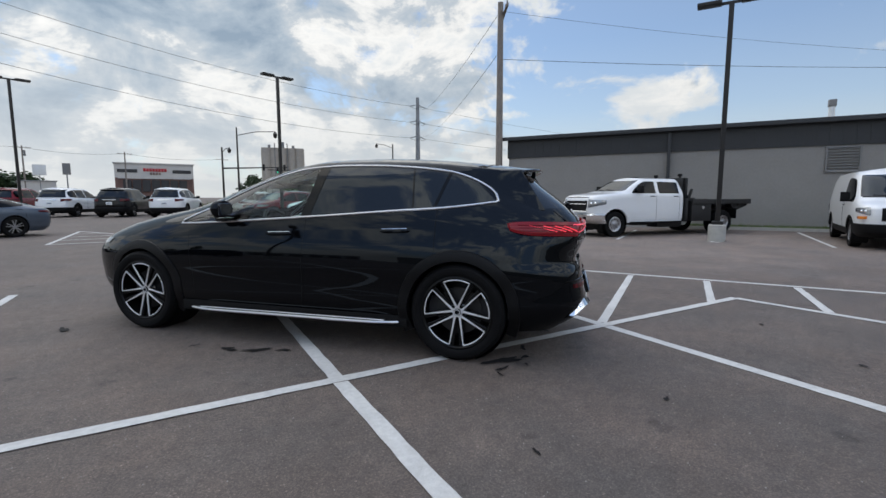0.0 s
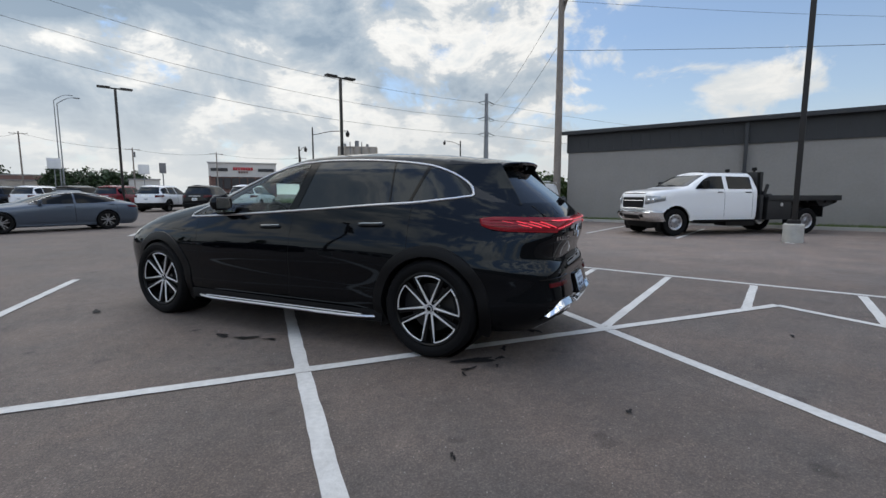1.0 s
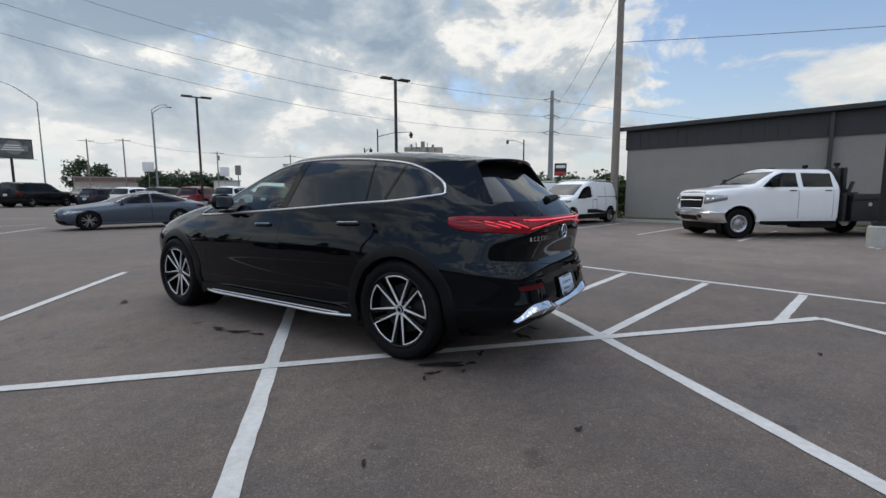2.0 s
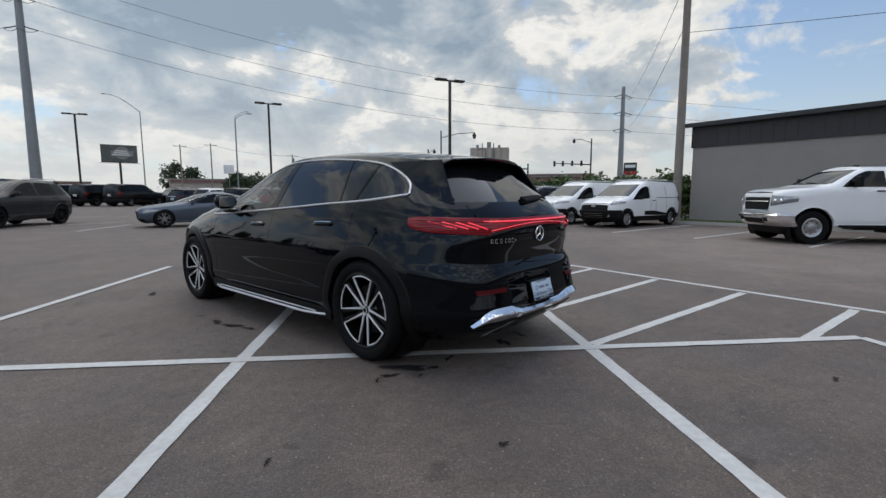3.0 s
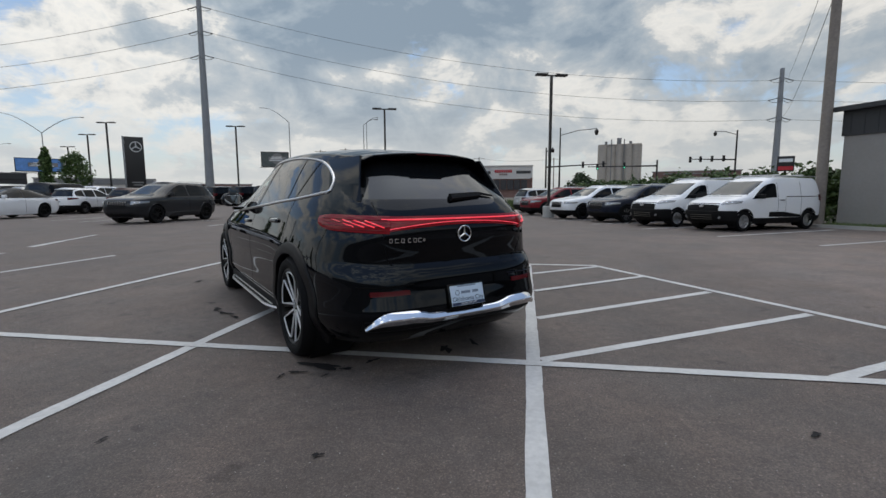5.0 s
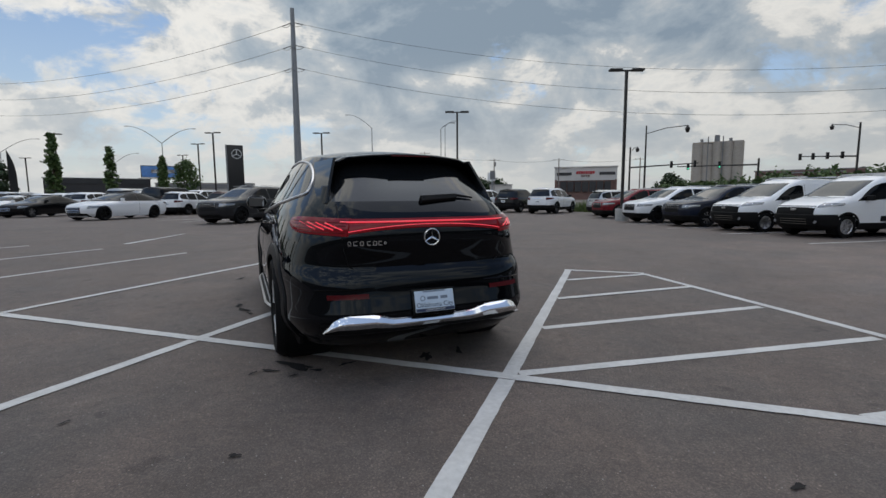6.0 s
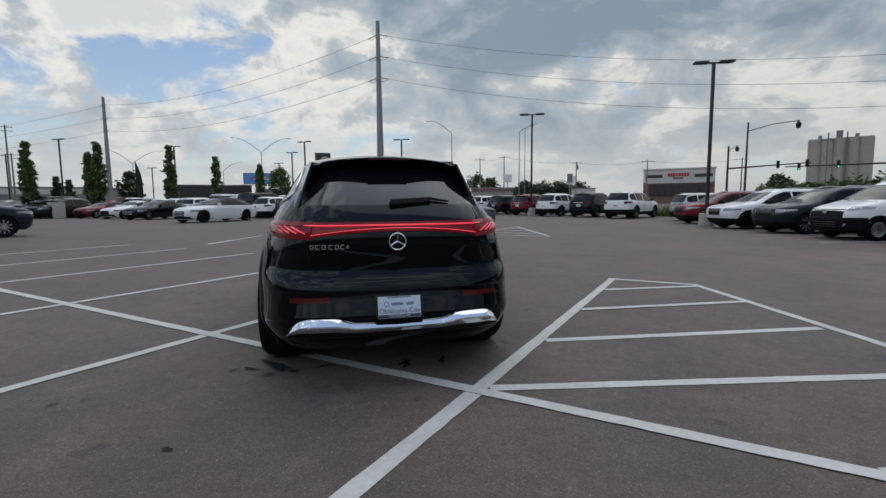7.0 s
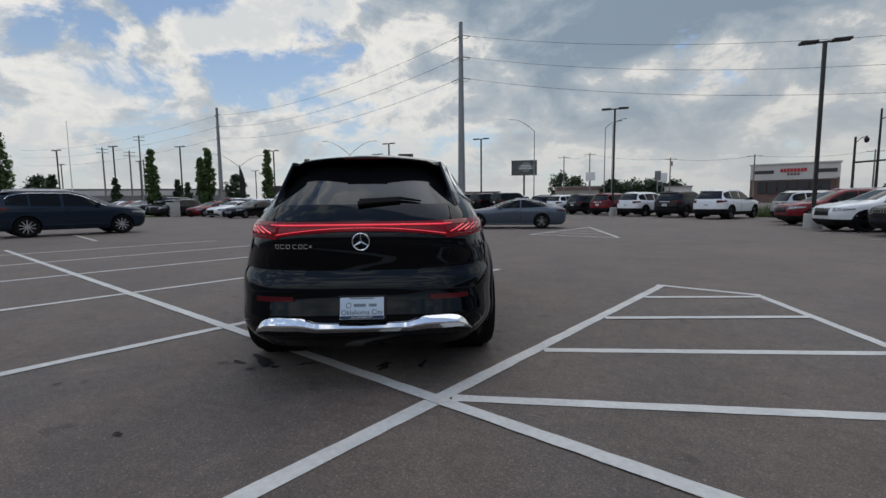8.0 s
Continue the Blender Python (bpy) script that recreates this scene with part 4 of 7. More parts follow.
# ---- the black electric SUV ----
def hero_suv():
    rows = [  # z, rear end, front end, half width, rear and front squareness
        (0.24, -0.80, 3.96, 0.900, 5.0, 4.8), (0.34, -0.93, 4.09, 0.945, 5.3, 4.8), (0.42, -0.975, 4.14, 0.966, 5.45, 4.8), (0.46, -0.985, 4.16, 0.966, 5.5, 4.8), (0.54, -0.970, 4.175, 0.963, 5.45, 4.85), (0.60, -0.955, 4.18, 0.966, 5.4, 4.9), (0.70, -0.938, 4.175, 0.977, 5.2, 4.9),
        (0.745, -0.918, 4.165, 0.978, 5.1, 4.9), (0.775, -0.890, 4.150, 0.976, 5.0, 4.9), (0.83, -0.905, 4.11, 0.972, 4.7, 4.8), (0.90, -0.935, 4.03, 0.960, 4.4, 4.6), (0.97, -0.950, 3.90, 0.940, 4.3, 4.3), (1.04, -0.950, 3.73, 0.920, 4.2, 3.9),
        (1.09, -0.940, 3.56, 0.905, 4.1, 3.55), (1.115, -0.915, 3.43, 0.897, 4.1, 3.4), (1.15, -0.870, 3.24, 0.883, 4.0, 3.2), (1.20, -0.825, 3.02, 0.855, 3.9, 3.0), (1.30, -0.700, 2.72, 0.800, 3.7, 2.9),
        (1.40, -0.565, 2.44, 0.748, 3.6, 2.8), (1.50, -0.455, 2.14, 0.690, 3.5, 2.7), (1.58, -0.38, 1.86, 0.630, 3.4, 2.6), (1.64, -0.30, 1.55, 0.560, 3.3, 2.5)]
    sh = Shape(rows, 1.25, None)
    f = Vector((-0.6857, 0.7279, 0)).normalized()
    l = Vector((-f.y, f.x, 0))
    o = Vector((3.797, 4.098, 0)) + HERO_SHIFT[0] * f + HERO_SHIFT[1] * l
    m = Matrix(((f.x, l.x, 0, o.x), (f.y, l.y, 0, o.y), (0, 0, 1, 0), (0, 0, 0, 1)))
    car = thing("electric_suv", "glossy black electric SUV with lit red tail lamps", "car", at=m)
    R, WZ, R_T = 0.425, 0.392, 0.39
    belt_side = smooth_curve([(-0.95, 1.30), (-0.27, 1.270), (-0.13, 1.252), (0.17, 1.220), (0.53, 1.198), (1.05, 1.160), (1.73, 1.115), (2.36, 1.078), (2.70, 1.062), (2.9, 1.06)])
    dlo = smooth_curve([(-0.285, 1.275), (-0.255, 1.33), (-0.17, 1.395), (-0.03, 1.463), (0.15, 1.515), (0.48, 1.553), (0.80, 1.572), (1.11, 1.577), (1.42, 1.562), (1.66, 1.524), (1.92, 1.455), (2.18, 1.355), (2.45, 1.225), (2.76, 1.066)])
    roof_edge = smooth_curve([(-0.70, 1.47), (-0.5, 1.505), (-0.24, 1.535), (0.05, 1.568), (0.36, 1.594), (0.67, 1.612), (1.0, 1.620), (1.35, 1.612), (1.65, 1.580), (1.95, 1.515), (2.3, 1.42)])
    XQ, XA = -0.285, 2.74  # ends of the side windows

    def solve_row(phi, fn):
        zs = np.linspace(1.02, 1.64, 156)
        x = np.array([float(sh.point(phi, z)[0]) for z in zs])
        v = fn(x) - zs
        i = np.nonzero((v[:-1] >= 0) & (v[1:] < 0))[0]
        return float(zs[i[0]]) if len(i) else None

    tab = {}

    def bands(phi):
        """belt, window top and roof edge heights of one column"""
        key = round(float(phi), 5)
        if key in tab:
            return tab[key]
        c = math.cos(phi)
        e = solve_row(phi, roof_edge) or 1.50
        b = solve_row(phi, belt_side)
        d = solve_row(phi, dlo)
        kind = "side"
        xb = float(sh.point(phi, b or 1.2)[0])
        if phi < math.pi / 2 and (xb < XQ - 0.005):
            kind, b, d = "rear", 1.212, e - 0.03
            yb = float(sh.point(phi, 1.2)[1])
            if yb > 0.625:
                kind = "pillar"
        elif phi > math.pi / 2 and (d is None or b is None or xb > XA or d < b + 0.002):
            kind, b, d = "front", 1.165, e - 0.02
            if float(sh.point(phi, 1.2)[1]) > 0.72:
                kind = "pillar"
        else:
            d = max(d if d else b, b + 0.001)
        e = max(e, d + 0.012)
        tab[key] = (b, d, e, kind)
        return tab[key]

    low = [0.24, 0.27, 0.30, 0.33] + [0.36 + 0.028 * k for k in range(22)]
    n_low, n_band = len(low), 6

    def rows_of(phis):
        B = [bands(p) for p in phis]
        out = [np.full(len(phis), z) for z in low]
        b, d, e = (np.array([q[k] for q in B]) for k in range(3))
        for s in (0.35, 0.7, 1.0):
            out.append(low[-1] + (b - low[-1]) * s)
        for k in range(1, n_band + 1):
            out.append(b + (d - b) * k / n_band)
        for s in (0.4, 0.75, 1.0):
            out.append(d + (e - d) * s)
        return out

    i0 = n_low + 2

    def skip(i, p0, p1, c):
        if not i0 <= i < i0 + n_band:
            return False
        k0, k1 = bands(p0)[3], bands(p1)[3]
        return k0 == k1 and k0 in ("side", "rear", "front")

    V, F, phis, full = body_mesh(sh, None, None, 84, (0.0, 3.21), R, skip, rows_of, 0.062, 10, WZ)
    part("body", weld(bm_of((V, F))), M["black_paint"], car, "glossy black painted body", sharp=50)

    # glazing cut from the same surface
    def glass_cols(kind, i_a, i_b, xa=None, xb=None):
        """left-hand window faces of one kind, by their x at mid height"""
        vs, fs, ix = [], [], {}
        nc = len(phis)
        for i in range(i0, i0 + n_band):
            for j in range(nc - 1):
                if not (bands(phis[j])[3] == kind == bands(phis[j + 1])[3]):
                    continue
                xm_ = (full[i0, j, 0] + full[i0, j + 1, 0]) / 2
                if xa is not None and not xa <= xm_ < xb:
                    continue
                q = []
                for a, b in ((i, j), (i, j + 1), (i + 1, j + 1), (i + 1, j)):
                    if (a, b) not in ix:
                        ix[a, b] = len(vs)
                        vs.append(full[a, b])
                    q.append(ix[a, b])
                fs.append(tuple(q[::-1]))
        return vs, fs

    def mirrored(vf):
        v, f_ = vf
        return [(p[0], -p[1], p[2]) for p in v], [q[::-1] for q in f_]

    def both(vf):
        return join(vf, mirrored(vf))

    for name, xa, xb, mat, lab in (("front_window", 1.40, 3.2, "glass", "clear front door window"), ("rear_door_window", 0.24, 1.40, "privacy", "dark privacy glass"), ("quarter_window", -0.5, 0.24, "privacy", "dark privacy glass")):
        vf = glass_cols("side", 0, 0, xa, xb)
        for q in (vf, mirrored(vf)):
            ob = part(name, weld(bm_of(q)), M[mat], car, lab)
            if mat == "glass":
                ob.visible_shadow = False
    part("rear_window", weld(bm_of(both(glass_cols("rear", 0, 0)))), M["privacy"], car, "dark tinted rear window")
    ws = part("windshield", weld(bm_of(both(glass_cols("front", 0, 0)))), M["glass"], car, "clear windscreen")
    ws.visible_shadow = False

    def on_side(x, z, off=0.0, s=1):
        return (x, s * (float(sh.side(x, z)) + off), z)

    for s in (1, -1):
        # bright trim round the side windows
        xs = np.concatenate([np.linspace(-0.285, -0.2, 7), np.linspace(-0.17, 2.73, 60)])
        top = [on_side(x, float(dlo(x)) + 0.004, 0.004, s) for x in xs]
        bot = [on_side(x, float(belt_side(x)) - 0.006, 0.004, s) for x in np.linspace(2.74, -0.27, 60)]
        part("window_trim", tube(top + bot, 0.0105, 6, closed=True), M["satin"], car, "bright satin window surround")
        # pillars between the panes
        for x0, x1, wd in ((1.385, 1.30, 0.045), (0.40, 0.45, 0.006), (0.22, 0.13, 0.013)):
            zb, zt = float(belt_side(x0)) + 0.004, float(dlo(x1)) - 0.004
            g = []
            for k in range(8):
                z = zb + (zt - zb) * k / 7
                x = x0 + (x1 - x0) * k / 7
                g += [on_side(x - wd, z, 0.004, s), on_side(x + wd, z, 0.004, s)]
            part("pillar_trim", shell(g, 8, 2, lambda p: (0, -s * 0.012, 0)), M["gloss_black"], car, "gloss black pillar cover")
        # door shut lines
        for xa, xb, zb, zt in ((2.55, 2.62, 0.36, 1.055), (1.40, 1.37, 0.36, 1.12), (0.40, 0.19, 0.62, 1.215)):
            pts = []
            for k in range(17):
                z = zb + (zt - zb) * k / 16
                x = xa + (xb - xa) * (k / 16)
                if xa == 0.40:
                    x = 0.19 + 0.25 * max(0.0, 1 - (z - 0.62) / 0.2) ** 2
                pts.append(on_side(x, z, -0.0015, s))
            part("door_seam", tube(pts, 0.0028, 5), M["plastic"], car, "dark shut line")
        # door handles
        for xc, zc in ((1.62, 0.985), (0.53, 1.030)):
            pts = [on_side(xc + dx, zc - 0.035 * dx, 0.010 if abs(dx) < 0.11 else 0.003, s) for dx in np.linspace(-0.125, 0.125, 12)]
            h = part("door_handle", tube(pts, [0.008, 0.014] + [0.0165] * 8 + [0.014, 0.008], 8), M["black_paint"], car, "flush black door handle")
            pts = [on_side(xc + dx, zc - 0.035 * dx + 0.016, 0.012, s) for dx in np.linspace(-0.11, 0.11, 8)]
            part("handle_trim", tube(pts, 0.004, 6), M["chrome"], h, "thin chrome strip")
        # mirror on a stalk
        mx, mz = 2.17, 1.185
        bm = BM()
        bmesh.ops.create_uvsphere(bm, u_segments=20, v_segments=12, radius=1.0, matrix=pose(mx, s * 0.995, mz + 0.012) @ Matrix.Diagonal((0.070, 0.115, 0.088, 1)))
        for v in bm.verts:
            v.co.x = max(v.co.x, mx - 0.040)
            v.co.z = min(max(v.co.z, mz - 0.062), mz + 0.086)
        mi = part("door_mirror", bm, M["black_paint"], car, "black door mirror")
        bm = BM()
        box(bm, (mx + 0.03, s * 0.93, mz - 0.085), (0.10, 0.12, 0.035), bevel=0.012)
        part("stalk", bm, M["gloss_black"], mi)
        bm = BM()
        box(bm, (mx - 0.041, s * 0.998, mz + 0.012), (0.004, 0.165, 0.10), bevel=0.0015, seg=1)
        part("mirror_glass", bm, M["mirror"], mi)
        # wheel arch mouldings
        for wx in (0.0, 3.21):
            part("arch_moulding", arch_strip(sh, wx, WZ, R, R + 0.075, s, 0.22), M["cladding"], car, "satin black wheel arch moulding", sharp=40)
            w0 = revolve([(R - 0.01, 0.0), (R - 0.01, 0.34), (0.05, 0.34)], 30)
            V2 = [(v[0] + wx, s * (0.62 + (0.30 - v[1]) * 0.9), v[2] + WZ) for v in w0[0]]
            part("wheel_liner", (V2, w0[1]), M["plastic"], car)
            wheel(car, wx, s * 0.835, R_T, 0.275, 0.290, "hero", s)
        # sill and running board
        bm = BM()
        box(bm, (1.57, s * 0.90, 0.285), (2.30, 0.10, 0.10), bevel=0.02)
        part("sill", bm, M["plastic"], car)
        g = []
        n = 30
        for k in range(n):
            u = k / (n - 1)
            x = 0.47 + 2.17 * u
            taper = min(1.0, 8 * u, 8 * (1 - u))
            yo = 0.885 + 0.11 * (0.35 + 0.65 * taper ** 0.6)
            z = 0.285 - 0.012 * u
            g += [(x, s * 0.86, z + 0.006), (x, s * yo, z), (x, s * (yo + 0.004), z - 0.022), (x, s * (yo - 0.02), z - 0.034), (x, s * 0.86, z - 0.03)]
        Fb = []
        for k in range(n - 1):
            for q in range(5):
                a, b = k * 5 + q, k * 5 + (q + 1) % 5
                qd = (a, b, b + 5, a + 5)
                Fb.append(qd if s > 0 else qd[::-1])
        Fb += [tuple(range(5)), tuple((n - 1) * 5 + q for q in range(5))]
        rb = part("running_board", (g, Fb), M["plastic"], car, "running board with a bright edge", sharp=25)
        pts = []
        for k in range(n):
            u = k / (n - 1)
            taper = min(1.0, 8 * u, 8 * (1 - u))
            pts.append((0.47 + 2.17 * u, s * (0.89 + 0.11 * (0.35 + 0.65 * taper ** 0.6)), 0.276 - 0.012 * u))
        part("edge_trim", tube(pts, 0.0125, 6), M["satin"], rb, "bright aluminium edge")
        for k in range(4):
            yr = 0.895 + 0.021 * k
            pts = [(x, s * yr, 0.2865 - 0.012 * (x - 0.47) / 2.17) for x in np.linspace(0.62, 2.50, 10)]
            part("tread_rib", tube(pts, 0.0075, 6), M["satin"], rb, "bright ribbed tread")
        # side body crease and charging flap seam
        if s > 0:
            q = [on_side(x, z, 0.0005, s) for x, z in ((3.02, 0.80), (2.82, 0.80), (2.80, 0.92), (3.0, 0.93))]
            part("charge_flap_seam", tube(q, 0.0025, 4, closed=True), M["plastic"], car)
        # tail lamp: on the side and round the corner to the tailgate seam
        g = []
        NL, NZ = 30, 7
        cols = np.linspace(0.0, 1.0, NL)
        for iz in range(NZ):
            for c in cols:
                phi = PHI_T0 + (PHI_T1 - PHI_T0) * c
                tip = max(0.0, (c - 0.70) / 0.30)
                zt = 1.104 + 0.012 * c
                zb = 0.990 + 0.022 * c + (0.034 * tip ** 3)
                zt -= 0.016 * tip ** 3
                z = zb + (zt - zb) * iz / (NZ - 1)
                x, y = sh.point(phi, z)
                nx_, ny_ = sh.point(phi + 1e-3, z)
                t = Vector((nx_ - x, ny_ - y, 0)).normalized()
                nrm = Vector((-t.y, t.x, 0))
                if nrm.dot(Vector((x - 1.25, y, 0))) < 0:
                    nrm = -nrm
                bul = 0.010 + 0.010 * math.sin(math.pi * iz / (NZ - 1))
                p = Vector((float(x), float(y), z)) + nrm * bul
                g.append((p.x, s * p.y, p.z))
        Vt, Ft = shell(g, NZ, NL, lambda p: (0.02, -s * 0.02, 0))
        tl = part("tail_lamp", bm_of((Vt, Ft)), M["tail"], car, "red tail lamp lens")
        # fine horizontal ribs of the lens
        for q in range(4):
            zr = 1.012 + 0.022 * q
            pts = []
            for c in np.linspace(0.04, 0.92, 14):
                phi = PHI_T0 + (PHI_T1 - PHI_T0) * c
                x, y = sh.point(phi, zr + 0.012 * c)
                d = normal_at(sh, phi, zr) * 0.021
                pts.append((float(x) + d.x, s * (float(y) + d.y), zr + 0.012 * c))
            part("lens_rib", tube(pts, 0.0022, 4), M["tail_dark"], tl, "dark lens rib")
        # lit elements within the lamp
        for q in range(4):
            pts = []
            c0, c1 = 0.10 + 0.14 * q, 0.38 + 0.15 * q
            for c in np.linspace(c0, min(c1, 0.93), 8):
                phi = PHI_T0 + (PHI_T1 - PHI_T0) * c
                z = 1.030 + 0.012 * c + 0.042 * (c - c0) / (c1 - c0)
                x, y = sh.point(phi, z)
                d = Vector((float(x) - 1.25, float(y) * 0.6, 0)).normalized() * 0.026
                pts.append((float(x) + d.x, s * (float(y) + d.y), z))
            part("lit_strip", tube(pts, 0.0045, 5), M["tail_lit"], tl, "glowing red strip")
        # reflector low on the bumper
        part("reflector", end_patch(sh, *((0.44, 0.695) if s > 0 else (-0.695, -0.44)), lambda y: 0.592 - 0.0 * y, lambda y: 0.622, False, 0.014, 12, 4), M["tail_dark"], car, "red bumper reflector")
        # seats
        for sx, zz in ((1.55, 0.0), (0.55, 0.02)):
            bm = BM()
            box(bm, (sx, s * 0.38, 0.62 + zz), (0.52, 0.50, 0.18), bevel=0.06, seg=3)
            box(bm, (0, 0, 0.32), (0.16, 0.50, 0.68), pose(sx - 0.28, s * 0.38, 0.62 + zz, 0, -16), bevel=0.06, seg=3)
            box(bm, (0, 0, 0), (0.10, 0.27, 0.20), pose(sx - 0.475, s * 0.38, 1.335 + zz, 0, -10), bevel=0.045, seg=3)
            part("seat", bm, M["leather"], car, "grey leather seat")
    # cabin: floor, dash and wheel
    bm = BM()
    box(bm, (1.1, 0, 0.42), (3.4, 1.70, 0.16))
    box(bm, (2.42, 0, 0.93), (0.45, 1.52, 0.24), bevel=0.07, seg=3)
    box(bm, (-0.25, 0, 0.86), (0.7, 1.4, 0.5), bevel=0.05)
    part("cabin_trim", bm, M["interior"], car, "dark cabin trim")
    pts = [(2.03 + 0.0 + 0.075 * math.sin(a), 0.38 + 0.185 * math.cos(a), 1.02 + 0.165 * math.sin(a)) for a in np.linspace(0, 2 * math.pi, 28)[:-1]]
    sw = part("steering_wheel", tube(pts, 0.017, 8, closed=True), M["interior"], car)
    bm = BM()
    cyl(bm, (2.05, 0.38, 1.02), (2.32, 0.38, 0.94), 0.06, 0.05, 12)
    part("column", bm, M["interior"], sw)
    bm = BM()
    box(bm, (1.95, 0, 1.40), (0.04, 0.24, 0.07), bevel=0.02)
    part("rear_view_mirror", bm, M["interior"], car)
    # light bar across the tailgate
    lb = part("light_bar", end_patch(sh, -0.60, 0.60, lambda y: 1.040 - 0.044 * (abs(y) / 0.6) ** 2.2, const(1.102), False, 0.008, 40, 5), M["tail"], car, "red light bar across the tailgate")
    pts = [(float(sh.end(y, 1.082, False)) - 0.016, y, 1.082) for y in np.linspace(-0.59, 0.59, 40)]
    part("lit_strip", tube(pts, 0.006, 6), M["tail_lit"], lb, "glowing red strip")
    pts = [(float(sh.end(y, 1.062 - 0.045 * (abs(y) / 0.56) ** 2.2, False)) - 0.013, y, 1.062 - 0.045 * (abs(y) / 0.56) ** 2.2) for y in np.linspace(-0.56, 0.56, 40)]
    part("lit_strip", tube(pts, 0.0030, 6), M["tail_lit"], lb, "glowing red strip")
    # spoiler and the fins beside the rear window
    g = []
    for y in np.linspace(-0.545, 0.545, 33):
        q = abs(y) / 0.5
        z = 1.552 - 0.030 * q ** 2 - 1.4 * max(0.0, abs(y) - 0.44) ** 1.6
        xe = -0.560 + 0.115 * q ** 2.4
        g += [(xe + 0.26, y, z + 0.022 - 0.01 * q), (xe + 0.10, y, z + 0.012), (xe + 0.008, y, z + 0.002), (xe, y, z - 0.006), (xe + 0.012, y, z - 0.022), (xe + 0.16, y, z - 0.060)]
    part("spoiler", (g, grid_faces(33, 6)), M["black_paint"], car, "black roof spoiler")
    for s in (1, -1):
        g = []
        x_lo, x_hi = float(sh.end(0.630, 1.20, False)) - 0.004, -0.442
        for k in range(14):
            u = k / 13
            z, yc = 1.20 + 0.322 * u, 0.632 - 0.094 * u ** 1.15
            xe = x_lo + (x_hi - x_lo) * u
            xo, xi = float(sh.end(yc + 0.075, z, False)), float(sh.end(yc - 0.03, z, False))
            for x, y in ((xo + 0.012, yc + 0.075), (xo * 0.45 + xe * 0.55, yc + 0.034), (xe + 0.006, yc + 0.008), (xe, yc), (xe + 0.008, yc - 0.012), (xi + 0.012, yc - 0.03)):
                g.append((x, s * y, z))
        part("window_fin", (g, grid_faces(14, 6, flip=s > 0)), M["black_paint"], car, "black fin beside the rear window")
    bm = BM()
    box(bm, (-0.557, 0, 1.538), (0.008, 0.30, 0.008))
    part("brake_lamp", bm, M["tail_dark"], car, smooth=False)
    # rear wiper
    xw = lambda y, z: float(sh.end(y, z, False)) - 0.02
    wp = part("rear_wiper", tube([(xw(0.02, 1.235), 0.02, 1.235), (xw(-0.25, 1.252) - 0.006, -0.25, 1.252), (xw(-0.39, 1.232), -0.39, 1.232)], [0.016, 0.012, 0.007], 6), M["plastic"], car, "black rear wiper")
    part("blade", tube([(xw(0.03, 1.215), 0.03, 1.215), (xw(-0.25, 1.236), -0.25, 1.236)], [0.022, 0.016], 6), M["plastic"], wp)
    # tailgate shut lines
    pts = [(0.585, 1.19), (0.592, 1.10), (0.585, 0.99), (0.575, 0.90), (0.55, 0.80), (0.51, 0.768), (0.25, 0.763), (0, 0.762), (-0.25, 0.763), (-0.51, 0.768), (-0.55, 0.80), (-0.575, 0.90), (-0.585, 0.99), (-0.592, 1.10), (-0.585, 1.19)]
    part("tailgate_seam", tube([(float(sh.end(y, z, False)) + 0.001, y, z) for y, z in pts], 0.004, 5), M["plastic"], car, "dark tailgate shut line")
    # round badge and the model badge as plain bars
    xb = float(sh.end(0, 0.975, False)) - 0.008
    bd = part("round_badge", tube([(xb, 0.054 * math.cos(a), 0.973 + 0.054 * math.sin(a)) for a in np.linspace(0, 2 * math.pi, 33)[:-1]], 0.0052, 8, closed=True), M["chrome"], car, "round chrome badge")
    for a in (90, 210, 330):
        a = radians(a)
        part("badge_arm", tube([(xb, 0, 0.973), (xb, 0.052 * math.cos(a), 0.973 + 0.052 * math.sin(a))], [0.008, 0.003], 6), M["chrome"], bd)
    for k, (y0, wd) in enumerate(((0.545, 0.022), (0.508, 0.032), (0.470, 0.026), (0.425, 0.028), (0.388, 0.026), (0.353, 0.028), (0.322, 0.014))):
        bm = BM()
        z = 0.945
        x = float(sh.end(y0, z, False)) - 0.004
        hh = 0.024 if k < 6 else 0.012
        for zz in (z - hh / 2, z + hh / 2):
            box(bm, (x, y0, zz), (0.005, wd * 0.8, 0.0042))
        for yy in (y0 - wd * 0.4, y0 + wd * 0.4) if k % 2 == 0 else (y0 + wd * 0.4,):
            box(bm, (x, yy, z), (0.005, 0.004, hh))
        part("badge_bar", bm, M["chrome"], car, "small chrome badge bar", smooth=False)
    # plate on a dark recess, with the dealer's card
    up_, out_ = Vector((0.27, 0, 0.963)).normalized(), Vector((-0.963, 0, 0.27)).normalized()
    pc = Vector((-0.998, 0.0, 0.547))
    pm = Matrix(((0, up_.x, out_.x, pc.x), (-1, 0, 0, 0.0), (0, up_.z, out_.z, pc.z), (0, 0, 0, 1))) @ Matrix.Diagonal((0.92, 0.94, 1, 1))
    bm = BM()
    box(bm, (0, 0, -0.022), (0.34, 0.18, 0.03), pm, bevel=0.008)
    part("plate_holder", bm, M["gloss_black"], car)
    bm = BM()
    box(bm, (0, 0, -0.004), (0.305, 0.150, 0.006), pm, bevel=0.002)
    pl = part("dealer_plate", bm, M["plate"], car, "pale blue dealer plate")

